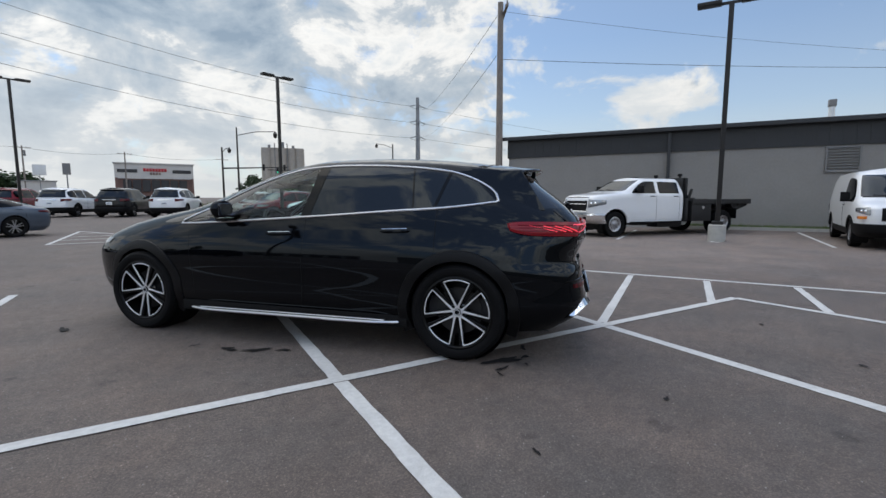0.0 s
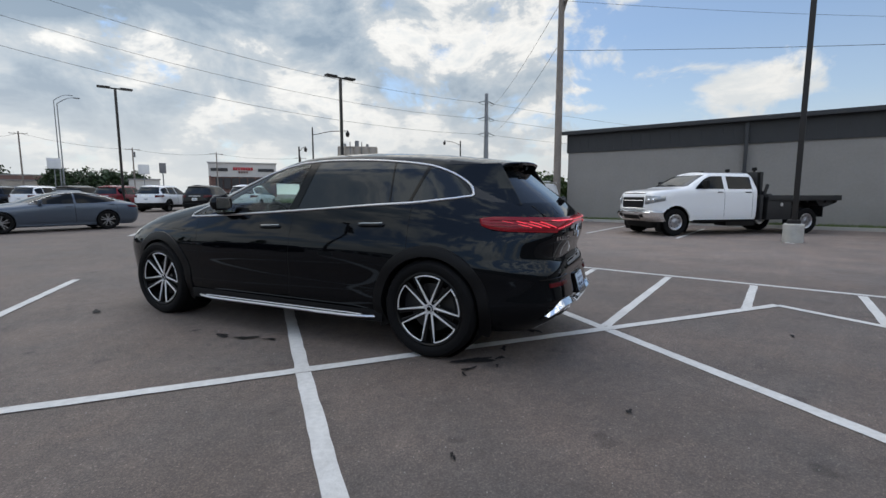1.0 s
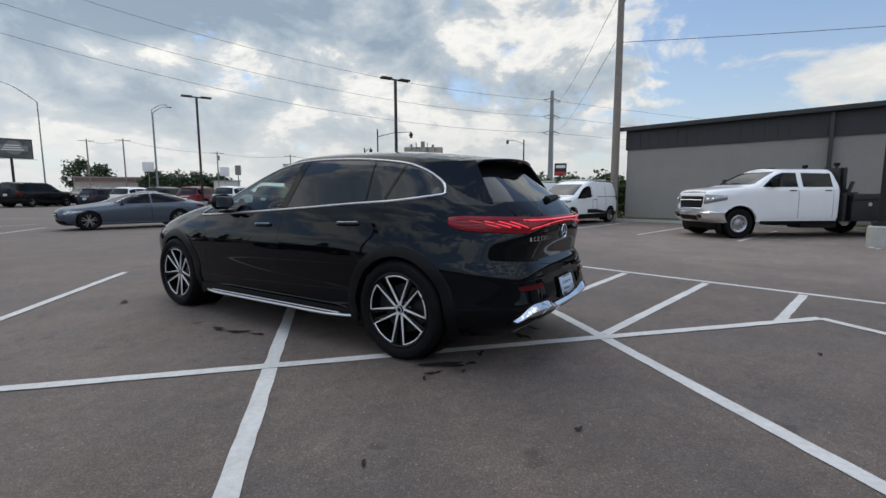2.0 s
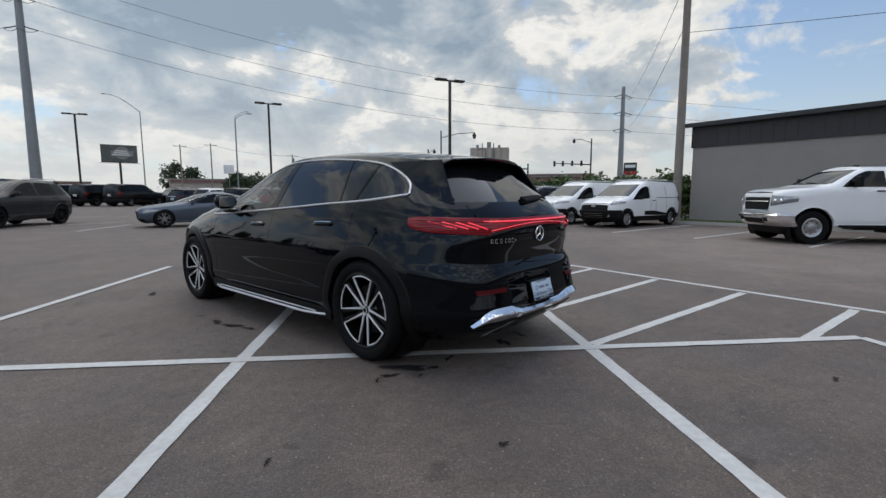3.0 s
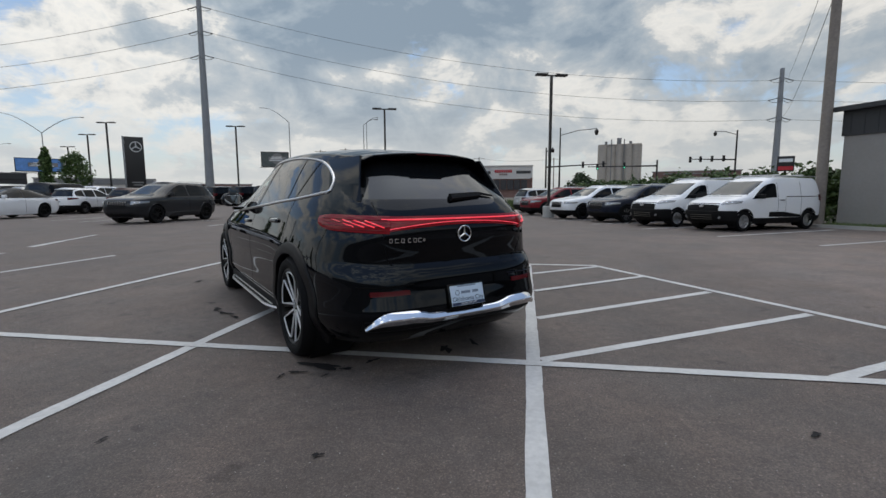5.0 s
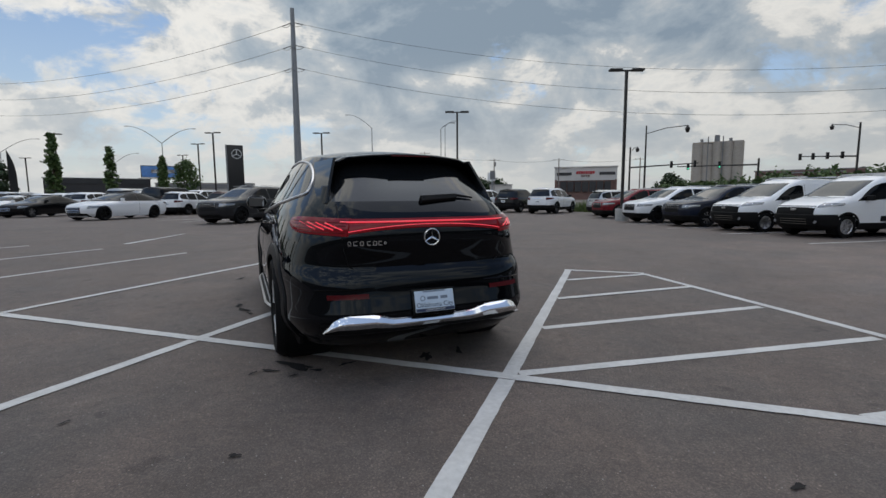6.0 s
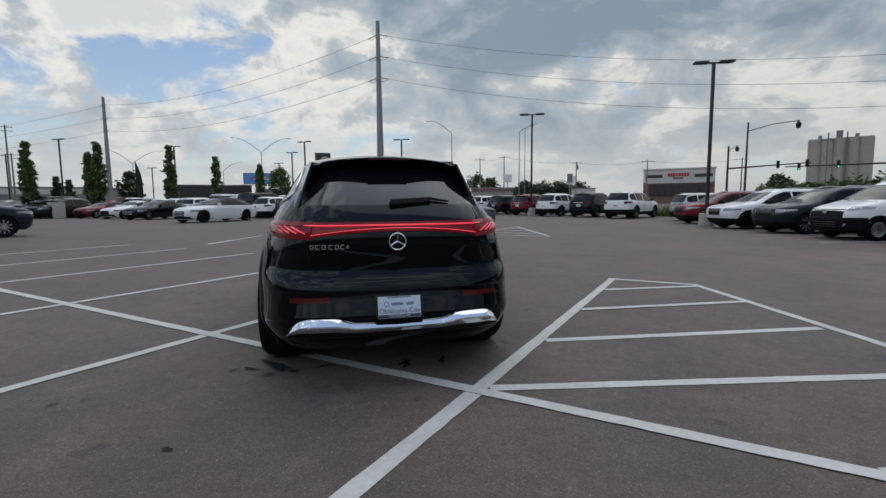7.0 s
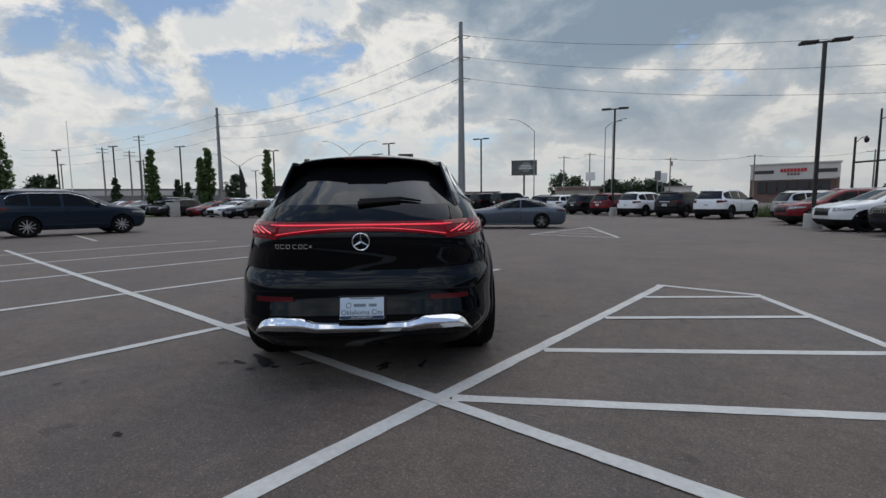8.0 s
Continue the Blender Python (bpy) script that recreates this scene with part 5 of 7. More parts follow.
    def letters(name, body, size, cx, cz, mat):
        cu = bpy.data.curves.new(name, "FONT")
        cu.body, cu.size, cu.extrude, cu.align_x, cu.align_y = body, size, 0.0004, "CENTER", "CENTER"
        t = bpy.data.objects.new(name + "_curve", cu)
        me = bpy.data.meshes.new_from_object(t)
        bpy.data.objects.remove(t)
        me.materials.append(mat)
        ob = new(name, me)
        ob.parent = pl
        ob.matrix_local = pm @ Matrix.Translation((cx, cz, 0))
        return ob

    letters("lettering", "Oklahoma City", 0.047, 0.0, -0.028, M["plate_ink"])
    bm = BM()
    box(bm, (0, -0.062, 0), (0.30, 0.022, 0.001), pm)
    part("plate_band", bm, M["plate_ink"], pl, "dark lower band", smooth=False)
    letters("lettering", "OKLAHOMA CITY", 0.019, 0.0, -0.062, M["sign_white"]).matrix_local = pm @ Matrix.Translation((0, -0.062, 0.0012))
    bm = BM()
    for cx, wd in ((-0.015, 0.085), (0.075, 0.055)):
        box(bm, (cx, 0.021, 0), (wd, 0.020, 0.001), pm)
    box(bm, (0, 0.068, 0), (0.17, 0.010, 0.001), pm)
    part("ink_bar", bm, M["plate_grey"], pl, "grey printed bars", smooth=False)
    part("ink_ring", tube([tuple(pm @ Vector((-0.092 + 0.017 * math.cos(a), 0.021 + 0.017 * math.sin(a), 0))) for a in np.linspace(0, 6.283, 21)[:-1]], 0.002, 5, closed=True), M["plate_ink"], pl)
    # chrome diffuser trim
    half = [(0.0, 0.452, 0.378), (0.28, 0.460, 0.376), (0.36, 0.482, 0.382), (0.42, 0.494, 0.388), (0.56, 0.497, 0.386), (0.62, 0.487, 0.388), (0.67, 0.457, 0.380), (0.725, 0.382, 0.363)]
    ts = smooth_curve([(a, b) for a, b, _ in half])
    bs = smooth_curve([(a, c) for a, _, c in half])
    g = []
    NY = 61
    for k, o_ in enumerate((-0.012, 0.010, 0.036, 0.040, 0.026, -0.004)):
        u = (0, 0.16, 0.44, 0.54, 0.86, 1.0)[k]
        for y in np.linspace(-0.725, 0.725, NY):
            zt, zb = float(ts(abs(y))), float(bs(abs(y)))
            wob = 0.006 * math.sin(abs(y) * 17) if k == 5 else 0
            z = zt + (zb - zt) * u + wob
            g.append((float(sh.end(y, z, False)) - o_, y, z))
    part("chrome_diffuser", (g, grid_faces(6, NY)), M["chrome"], car, "bright chrome bumper trim", sharp=16)
    # body-paint panel added over pale reflections, between the bumper crease and the chrome
    part("bumper_cover", bm_of(end_patch(sh, -0.74, 0.74, lambda y: 0.500 + 0.0 * y, lambda y: 0.645 - 0.02 * (abs(y) / 0.74) ** 4, False, 0.002, 40, 6)), M["black_paint"], car, "black panel added over the bumper")
    # dark lower bumper and underbody
    g = []
    for k, (z, o_) in enumerate(((0.44, 0.004), (0.36, 0.012), (0.30, -0.06), (0.26, -0.3))):
        for y in np.linspace(-0.74, 0.74, 31):
            g.append((float(sh.end(y, max(z, 0.26), False)) - o_, y, z))
    part("lower_bumper", (g, grid_faces(4, 31)), M["plastic"], car, "black plastic lower bumper")
    bm = BM()
    box(bm, (1.6, 0, 0.25), (4.6, 1.24, 0.05))
    box(bm, (1.6, 0, 0.25), (2.2, 1.7, 0.05))
    part("underbody", bm, M["plastic"], car, smooth=False)
    # crease under the tailgate, intake corners and headlamps
    for s in (1, -1):
        g = []
        for k in range(5):
            z = 0.835 + 0.055 * k / 4
            for phi in np.linspace(math.pi * 0.755, math.pi * 0.80, 12):
                x, y = sh.point(phi, z)
                g.append((float(x) + 0.006, s * (float(y) + 0.006), z))
        part("headlamp", (g, grid_faces(5, 12, flip=s > 0)), M["lens"], car, "clear slim headlamp")
        pts = []
        for y in np.linspace(0.40, 0.76, 10):
            pts.append((float(sh.end(y, 0.655, False)) - 0.004, s * y, 0.655 - 0.02 * (y - 0.4)))
        part("bumper_crease", tube(pts, 0.005, 5), M["gloss_black"], car)
    return car, sh


HERO_SHIFT = (0.0, 0.010)
PHI_T0, PHI_T1 = 0.545, 0.885
hero, hero_shape = hero_suv()


# ---- other vehicles ----
KINDS = {
    "suv": dict(rows=[(0.24, -0.84, 3.58, 0.86, 5, 6.53), (0.40, -0.94, 3.72, 0.925, 5.5, 6.53), (0.66, -0.96, 3.78, 0.95, 5.5, 6.53), (0.90, -0.94, 3.72, 0.95, 5.5, 6.17), (1.00, -0.93, 3.52, 0.94, 5.2, 5.65), (1.06, -0.92, 3.15, 0.92, 5, 5.3), (1.11, -0.90, 2.80, 0.90, 5, 4.95),
                      (1.20, -0.85, 2.55, 0.855, 4.8, 4.6), (1.40, -0.72, 2.12, 0.77, 4.6, 4.25), (1.56, -0.58, 1.76, 0.69, 4.4, 3.9), (1.63, -0.45, 1.45, 0.62, 4.2, 3.9)], xm=1.3, wb=2.83, r=0.37, tw=0.24, rim=0.255, track=0.81, top=1.63, crown=0.06, belt=1.08,
                side=[(-0.50, 0.08), (0.14, 0.98), (1.06, 2.35)], lo=[(-0.7, 1.16), (0.5, 1.10), (2.4, 1.07)], hi=[(-0.62, 1.20), (-0.35, 1.47), (0.2, 1.55), (1.2, 1.56), (1.5, 1.50), (2.35, 1.08)],
                shield=(0.62, 1.13, 1.55), rear=(0.60, 1.13, 1.53), head=(0.76, 0.90), tail=(0.90, 1.06), grille=(0.42, 0.60, 0.88), clad=0.42),
    "boxy": dict(rows=[(0.28, -1.00, 3.80, 0.92, 7, 6), (0.45, -1.12, 3.90, 0.98, 7, 6), (0.80, -1.14, 3.93, 1.0, 7, 6), (1.05, -1.13, 3.90, 1.0, 7, 6), (1.16, -1.12, 3.75, 0.99, 7, 5.5), (1.21, -1.12, 3.2, 0.98, 7, 5), (1.25, -1.11, 2.85, 0.96, 7, 4.8), (1.35, -1.10, 2.65, 0.93, 7, 4.5), (1.60, -1.05, 2.30, 0.87, 6.5, 4.2), (1.80, -0.98, 2.0, 0.82, 6, 4), (1.87, -0.9, 1.8, 0.76, 5.5, 4)],
                 xm=1.4, wb=3.02, r=0.40, tw=0.27, rim=0.275, track=0.86, top=1.87, crown=0.05, belt=1.22, side=[(-0.95, 0.1), (0.18, 1.12), (1.2, 2.45)], lo=[(-1, 1.25), (2.6, 1.22)], hi=[(-1.0, 1.70), (-0.9, 1.76), (1.6, 1.77), (1.85, 1.70), (2.5, 1.24)],
                 shield=(0.74, 1.28, 1.80), rear=(0.70, 1.28, 1.74), head=(0.82, 1.02), tail=(0.85, 1.25), grille=(0.52, 0.62, 1.02), clad=0.42),
    "sedan": dict(rows=[(0.18, -0.95, 3.62, 0.84, 5, 4), (0.34, -1.10, 3.76, 0.90, 5, 4), (0.55, -1.14, 3.80, 0.93, 5, 3.8), (0.72, -1.14, 3.74, 0.935, 4.8, 3.5), (0.82, -1.12, 3.52, 0.93, 4.6, 3.2), (0.90, -1.08, 3.05, 0.91, 4.4, 3.0), (0.96, -0.98, 2.62, 0.88, 4.2, 3.0), (1.01, -0.76, 2.38, 0.85, 4, 3), (1.10, -0.46, 2.14, 0.80, 3.8, 3), (1.20, -0.14, 1.86, 0.74, 3.6, 3), (1.30, 0.24, 1.52, 0.66, 3.4, 3), (1.36, 0.55, 1.22, 0.58, 3.2, 3)],
                  xm=0.95, wb=2.92, r=0.345, tw=0.235, rim=0.25, track=0.80, top=1.36, crown=0.055, belt=0.93, side=[(-0.30, 0.92), (0.98, 2.18)], lo=[(-0.4, 1.03), (0.5, 0.97), (2.3, 0.93)], hi=[(-0.32, 1.05), (0.05, 1.20), (0.45, 1.29), (0.9, 1.32), (1.35, 1.27), (2.2, 0.95)],
                  shield=(0.60, 1.0, 1.31), rear=(0.56, 1.04, 1.28), head=(0.58, 0.72), tail=(0.76, 0.88), grille=(0.40, 0.36, 0.64), clad=0.24),
    "minivan": dict(rows=[(0.24, -0.72, 3.74, 0.84, 6, 6.48), (0.40, -0.83, 3.88, 0.89, 7, 6.48), (0.70, -0.87, 3.93, 0.905, 7, 6.32), (0.90, -0.87, 3.88, 0.905, 7, 6), (1.00, -0.86, 3.72, 0.90, 7, 5.68), (1.08, -0.86, 3.45, 0.895, 7, 5.36), (1.15, -0.86, 3.10, 0.885, 7, 5.36), (1.22, -0.85, 2.92, 0.87, 7, 5.36), (1.45, -0.82, 2.48, 0.82, 6.5, 5.04), (1.65, -0.78, 2.08, 0.765, 6, 4.72), (1.76, -0.70, 1.8, 0.72, 5.5, 4.4)],
                    xm=1.2, wb=3.06, r=0.33, tw=0.21, rim=0.21, track=0.78, top=1.76, crown=0.055, belt=1.10, side=[(1.62, 2.74)], lo=[(1.5, 1.12), (2.8, 1.06)], hi=[(1.60, 1.55), (1.75, 1.58), (2.0, 1.53), (2.72, 1.08)],
                    shield=(0.70, 1.16, 1.66), rear=(0.60, 1.15, 1.58), head=(0.88, 1.02), tail=(0.85, 1.25), grille=(0.60, 0.60, 0.93), clad=0.66),
    "cargo": dict(rows=[(0.30, -0.95, 4.28, 0.92, 7, 6.2), (0.45, -1.12, 4.42, 0.98, 8, 6.2), (0.80, -1.18, 4.45, 1.0, 8, 6.2), (1.02, -1.18, 4.42, 1.005, 8, 6), (1.12, -1.18, 4.28, 1.0, 8, 5.8), (1.22, -1.17, 3.98, 0.995, 8, 5.6), (1.30, -1.17, 3.78, 0.98, 8, 5.6), (1.60, -1.14, 3.45, 0.94, 7.5, 5.4), (1.85, -1.10, 3.15, 0.89, 7, 5.2), (2.0, -1.02, 2.9, 0.83, 6, 5.2)],
                  xm=1.4, wb=3.43, r=0.375, tw=0.24, rim=0.215, track=0.84, top=2.0, crown=0.09, belt=1.20, side=[(2.35, 3.48)], lo=[(2.2, 1.22), (3.6, 1.18)], hi=[(2.33, 1.80), (2.5, 1.84), (2.85, 1.80), (3.5, 1.22)],
                  shield=(0.80, 1.32, 1.90), rear=(0.70, 1.25, 1.75), head=(0.86, 1.06), tail=(0.75, 1.15), grille=(0.52, 0.72, 1.04), clad=0.62),
    "cab": dict(rows=[(0.45, 1.75, 5.36, 0.95, 12, 8), (0.60, 1.72, 5.50, 0.99, 12, 8), (0.90, 1.72, 5.54, 1.0, 12, 8), (1.18, 1.72, 5.53, 1.0, 12, 7.5), (1.30, 1.72, 5.48, 0.995, 12, 7), (1.375, 1.72, 5.36, 0.985, 12, 6.5), (1.42, 1.72, 5.0, 0.97, 12, 6), (1.455, 1.72, 4.62, 0.955, 12, 6), (1.49, 1.72, 4.38, 0.94, 12, 6.5), (1.55, 1.74, 4.26, 0.915, 12, 6.5), (1.70, 1.78, 3.98, 0.86, 11, 6.5), (1.86, 1.84, 3.66, 0.80, 10, 6), (1.93, 1.9, 3.48, 0.75, 9, 5.5)],
                xm=2.9, wb=4.72, r=0.42, tw=0.25, rim=0.235, track=0.86, top=1.93, crown=0.055, belt=1.45, side=[(2.02, 2.90), (3.05, 4.06)], lo=[(1.8, 1.44), (4.1, 1.44)], hi=[(1.95, 1.82), (3.40, 1.84), (3.60, 1.78), (4.06, 1.46)],
                shield=(0.76, 1.53, 1.88), rear=(0.66, 1.45, 1.80), head=(0.96, 1.24), tail=(1.2, 1.21), grille=(0.55, 0.84, 1.32), clad=0.5),
}
SHAPES = {}
HEAD_P = {"cab": (0.727, 0.825), "cargo": (0.735, 0.80), "minivan": (0.715, 0.80), "sedan": (0.715, 0.80), "suv": (0.715, 0.82)}


def vehicle(kind, at, paint_mat, name, label, category="car", group="", fine=False, rim="rim_grey", style="multi", clad_mat="plastic", glass="screen", top_mat=None, rails=False, arch=True, grille_mat="plastic", rear_wheels=True, handles=True, stretch=1.0, trim=False):
    k = KINDS[kind]
    if kind not in SHAPES:
        SHAPES[kind] = Shape(k["rows"], k["xm"], None)
    sh = SHAPES[kind]
    car = thing(name, label, category, group, at)
    z0 = k["rows"][0][0]
    R, WZ = k["r"] + (0.10 if kind == "cab" else 0.045), k["r"]
    step = 0.035 if fine else 0.075
    zs = list(np.arange(z0, k["belt"], step)) + [k["belt"]]
    n = 6 if fine else 4
    zs += [k["belt"] + (k["top"] - k["belt"]) * (i + 1) / n for i in range(n)]
    wheels = (0.0, k["wb"]) if kind != "cab" else (k["wb"],)
    V, F, phis, full = body_mesh(sh, zs, None, 56 if fine else 26, wheels, R, None, None, k["crown"], 6 if fine else 4, WZ)
    zmid = [sum(V[i][2] for i in f) / len(f) for f in F]
    ft = [f for f, z in zip(F, zmid) if z > k["belt"] + 0.005]
    fb = [f for f, z in zip(F, zmid) if z <= k["belt"] + 0.005]
    part("body", weld(bm_of((V, fb))), paint_mat, car, sharp=50)
    part("cabin", weld(bm_of((V, ft))), top_mat or paint_mat, car, "black fabric soft top" if top_mat else "", sharp=50)
    lo, hi = smooth_curve(k["lo"]), smooth_curve(k["hi"])
    for s in (1, -1):
        for xa, xb in k["side"]:
            part("side_window", bm_of(side_patch(sh, xa, xb, lo, hi, 0.006, s, 18 if fine else 10, 5)), M["side_glass"], car, "tinted side window")
        if fine and trim:
            xa, xb = k["side"][0][0], k["side"][-1][1]
            pts = [(x, s * (float(sh.side(x, float(hi(x)))) + 0.008), float(hi(x)) + 0.004) for x in np.linspace(xa, xb, 30)]
            part("window_trim", tube(pts, 0.010, 5), M["chrome"], car, "bright window trim")
        for wx in (0.0, k["wb"]):
            if wx in wheels and arch:
                part("arch_moulding", arch_strip(sh, wx, WZ, R, R + (0.05 if clad_mat == "plastic" else 0.022), s, max(z0, 0.22), 0.010, 24 if fine else 14), M[clad_mat] if clad_mat in M else paint_mat, car)
            wheel(car, wx, s * (k["track"] + 0.0), k["r"], k["tw"], k["rim"], style, s, rim, 28 if fine else 18)
        if fine:
            for wx in wheels:
                lin = revolve([(R - 0.012, 0.0), (R - 0.012, 0.30), (0.05, 0.30)], 20)
                part("wheel_liner", ([(v[0] + wx, s * (k["track"] + 0.08 - v[1]), max(v[2] + WZ, 0.12)) for v in lin[0]], lin[1]), M["plastic"], car)
        # lower cladding along the sill
        g = []
        xs = np.linspace(R - 0.02, k["wb"] - R + 0.02, 14) if kind != "cab" else np.linspace(1.8, k["wb"] - R, 14)
        for z, o in ((z0, 0.004), (z0 + 0.05, 0.012), (min(k["clad"], z0 + 0.18), 0.012), (min(k["clad"], z0 + 0.18) + 0.015, 0.002)):
            g += [(x, s * (float(sh.side(x, z)) + o), z) for x in xs]
        part("sill", (g, grid_faces(4, 14, flip=s > 0)), M[clad_mat] if clad_mat in M else paint_mat, car)
        # lamps
        for nm, rng, p0, p1, mat in (("headlamp", k["head"], HEAD_P.get(kind, (0.72, 0.82))[0], HEAD_P.get(kind, (0.72, 0.82))[1], "lens"), ("tail_lamp", k["tail"], 0.225 if kind == "boxy" else 0.165, 0.275, "tail_dark")):
            if kind == "cab" and nm == "tail_lamp":
                continue
            g = []
            for i in range(5):
                for j in range(10):
                    p = p0 + (p1 - p0) * j / 9
                    u = 1 - j / 9 if nm == "headlamp" else j / 9
                    zl, zh = rng[0] + (rng[1] - rng[0]) * 0.42 * u ** 1.5, rng[1] - (rng[1] - rng[0]) * 0.12 * u
                    z = zl + (zh - zl) * i / 4
                    x, y = sh.point(p * math.pi, z)
                    d = normal_at(sh, p * math.pi, z) * (0.012 + 0.006 * math.sin(math.pi * i / 4))
                    g.append((float(x) + d.x, s * (float(y) + d.y), z))
            lamp = part(nm, (g, grid_faces(5, 10, flip=s > 0)), M[mat], car)
            if fine and nm == "headlamp":
                for q in (0.45, 0.72):
                    pq, zq = (p0 + (p1 - p0) * q) * math.pi, (rng[0] + rng[1]) / 2 + 0.02 * (0.6 - q)
                    x, y = sh.point(pq, zq)
                    nv = normal_at(sh, pq, zq)
                    bm = BM()
                    bmesh.ops.create_uvsphere(bm, u_segments=12, v_segments=8, radius=(rng[1] - rng[0]) * 0.17, matrix=Matrix.Translation((float(x) + nv.x * 0.008, s * (float(y) + nv.y * 0.008), zq)) @ Matrix.Diagonal((0.6, 1.2, 1, 1)))
                    part("reflector", bm, M["chrome"], lamp, "bright lamp reflector")
        # mirror
        xm_ = k["side"][-1][1] - 0.28
        zm = float(lo(xm_)) + 0.07
        ym = float(sh.side(xm_, zm))
        bm = BM()
        tall = kind in ("cargo", "cab")
        box(bm, (xm_, s * (ym + 0.13), zm + (0.06 if tall else 0.0)), (0.10, 0.20, 0.26 if tall else 0.15), bevel=0.035, seg=3)
        box(bm, (xm_, s * (ym + 0.03), zm - 0.03), (0.06, 0.08, 0.03))
        part("door_mirror", bm, M["plastic"] if tall or clad_mat == "plastic" else paint_mat, car)
        if handles and fine:
            for xa, xb in k["side"][-2:] if kind != "minivan" else [(1.2, 2.0)]:
                xh = xa + 0.16
                zh = float(lo(xh)) - 0.10
                bm = BM()
                box(bm, (xh, s * (float(sh.side(xh, zh)) + 0.014), zh), (0.19, 0.025, 0.03), bevel=0.008)
                part("door_handle", bm, M["plastic"] if kind in ("minivan", "cargo", "cab") else paint_mat, car)
                pts = [(xa - 0.03 + (0.02 * q / 9), s * (float(sh.side(xa - 0.03, z)) + 0.0005), z) for q, z in enumerate(np.linspace(z0 + 0.12, float(lo(xa)), 10))]
                part("door_seam", tube(pts, 0.005, 4), M["plastic"], car)
        if rails:
            zt = k["top"] + 0.02
            xa, xb = float(sh.at(k["top"])[0]) + 0.15, float(sh.at(k["top"])[1]) - 0.15
            yr = float(sh.at(k["top"])[2]) - 0.03
            pts = [(xa, s * yr, zt)] + [(x, s * yr, zt + 0.05) for x in np.linspace(xa + 0.1, xb - 0.1, 8)] + [(xb, s * yr, zt)]
            part("roof_rail", tube(pts, 0.016, 6), M["satin"], car)
    if kind != "cab":
        part("rear_window", bm_of(frac_patch(sh, -0.80, 0.80, k["rear"][1], k["rear"][2], False)), M["privacy"], car, "dark rear window")
    if kind == "suv" and fine:
        g = []
        for y in np.linspace(-0.60, 0.60, 17):
            xe = float(sh.end(y * 0.9, 1.56, False)) - 0.10 + 0.10 * abs(y) ** 3
            g += [(xe + 0.30, y * 0.98, 1.628 - 0.05 * y * y), (xe + 0.02, y, 1.598 - 0.06 * y * y), (xe, y, 1.585 - 0.06 * y * y), (xe + 0.03, y, 1.570 - 0.06 * y * y), (xe + 0.20, y * 0.98, 1.545 - 0.05 * y * y)]
        part("roof_spoiler", (g, grid_faces(17, 5)), paint_mat, car)
        part("tailgate_trim", bm_of(end_patch(sh, -0.34, 0.34, const(0.985), const(1.012), False, 0.012, 14, 3)), M["chrome"] if paint_mat != BLACK else M["satin"], car, "bright tailgate strip")
    part("windshield", bm_of(frac_patch(sh, -0.84, 0.84, k["shield"][1], k["shield"][2], True)), M[glass], car, "windscreen")
    if fine and kind != "sedan":
        zc = k["shield"][1] - 0.015
        xs = [(float(sh.end(f * float(sh.at(zc)[2]), zc, True)) + 0.016, f * float(sh.at(zc)[2]), zc) for f in np.linspace(-0.80, 0.80, 15)]
        cowl = part("cowl", tube(xs, 0.022, 6), M["plastic"], car, "black plastic scuttle below the windscreen")
        for f0, f1 in ((0.50, -0.12), (-0.05, -0.62)):
            pts = [(float(sh.end(f * float(sh.at(z)[2]), z, True)) + 0.024, f * float(sh.at(z)[2]), z) for f, z in ((f0, zc + 0.01), ((f0 + f1) / 2, zc + 0.045), (f1, zc + 0.06))]
            part("wiper", tube(pts, 0.010, 5), M["plastic"], cowl)
    gy, g0, g1 = k["grille"]
    gr = part("grille", bm_of(end_patch(sh, -gy, gy, const(g0), const(g1), True, 0.010, 14, 4)), M[grille_mat], car, "dark front grille")
    if fine and kind not in ("minivan",):
        nb = 7 if kind == "suv" else 1 if kind == "cab" else 3
        if kind == "suv":
            for i in range(nb + 1):
                y = -gy * 0.95 + 1.9 * gy * i / nb
                bm = BM()
                box(bm, (float(sh.end(y, (g0 + g1) / 2 + 0.06, True)) + 0.012, y, (g0 + g1) / 2 + 0.06), (0.02, 0.03, (g1 - g0) * 0.55), bevel=0.006)
                part("grille_bar", bm, M["chrome"] if paint_mat != WHITE else M["satin"], gr)
        else:
            for i in range(nb):
                z = g0 + (g1 - g0) * (i + 0.8) / (nb + 0.6)
                pts = [(float(sh.end(y, z, True)) + 0.016, y, z) for y in np.linspace(-gy * 0.94, gy * 0.94, 12)]
                part("grille_bar", tube(pts, 0.010, 5), M["chrome"] if kind != "cargo" else M["plastic"], gr)
    if kind == "cab":
        pts = [(float(sh.end(y, z, True)) + 0.018, y, z) for y, z in [(-gy, g0), (-gy, g1), (0, g1 + 0.015), (gy, g1), (gy, g0), (0, g0)]]
        part("grille_frame", tube(pts, 0.018, 6, closed=True), M["chrome"], gr, "chrome grille surround")
        bp = part("front_bumper", wrap_patch(sh, 0.736 * math.pi, True, ((0.42, 0.0), (0.44, 0.08), (0.56, 0.11), (0.72, 0.10), (0.78, 0.01))), M["chrome"], car, "chrome front bumper")
        for s in (1, -1):
            part("fog_lamp", phi_patch(sh, 0.825 * math.pi, 0.865 * math.pi, 0.56, 0.66, 0.113, s), M["plastic"], bp, "dark fog lamp pocket")
        part("air_intake", bm_of(end_patch(sh, -0.40, 0.40, const(0.50), const(0.63), True, 0.122, 14, 4)), M["plastic"], bp, "dark bumper intake")
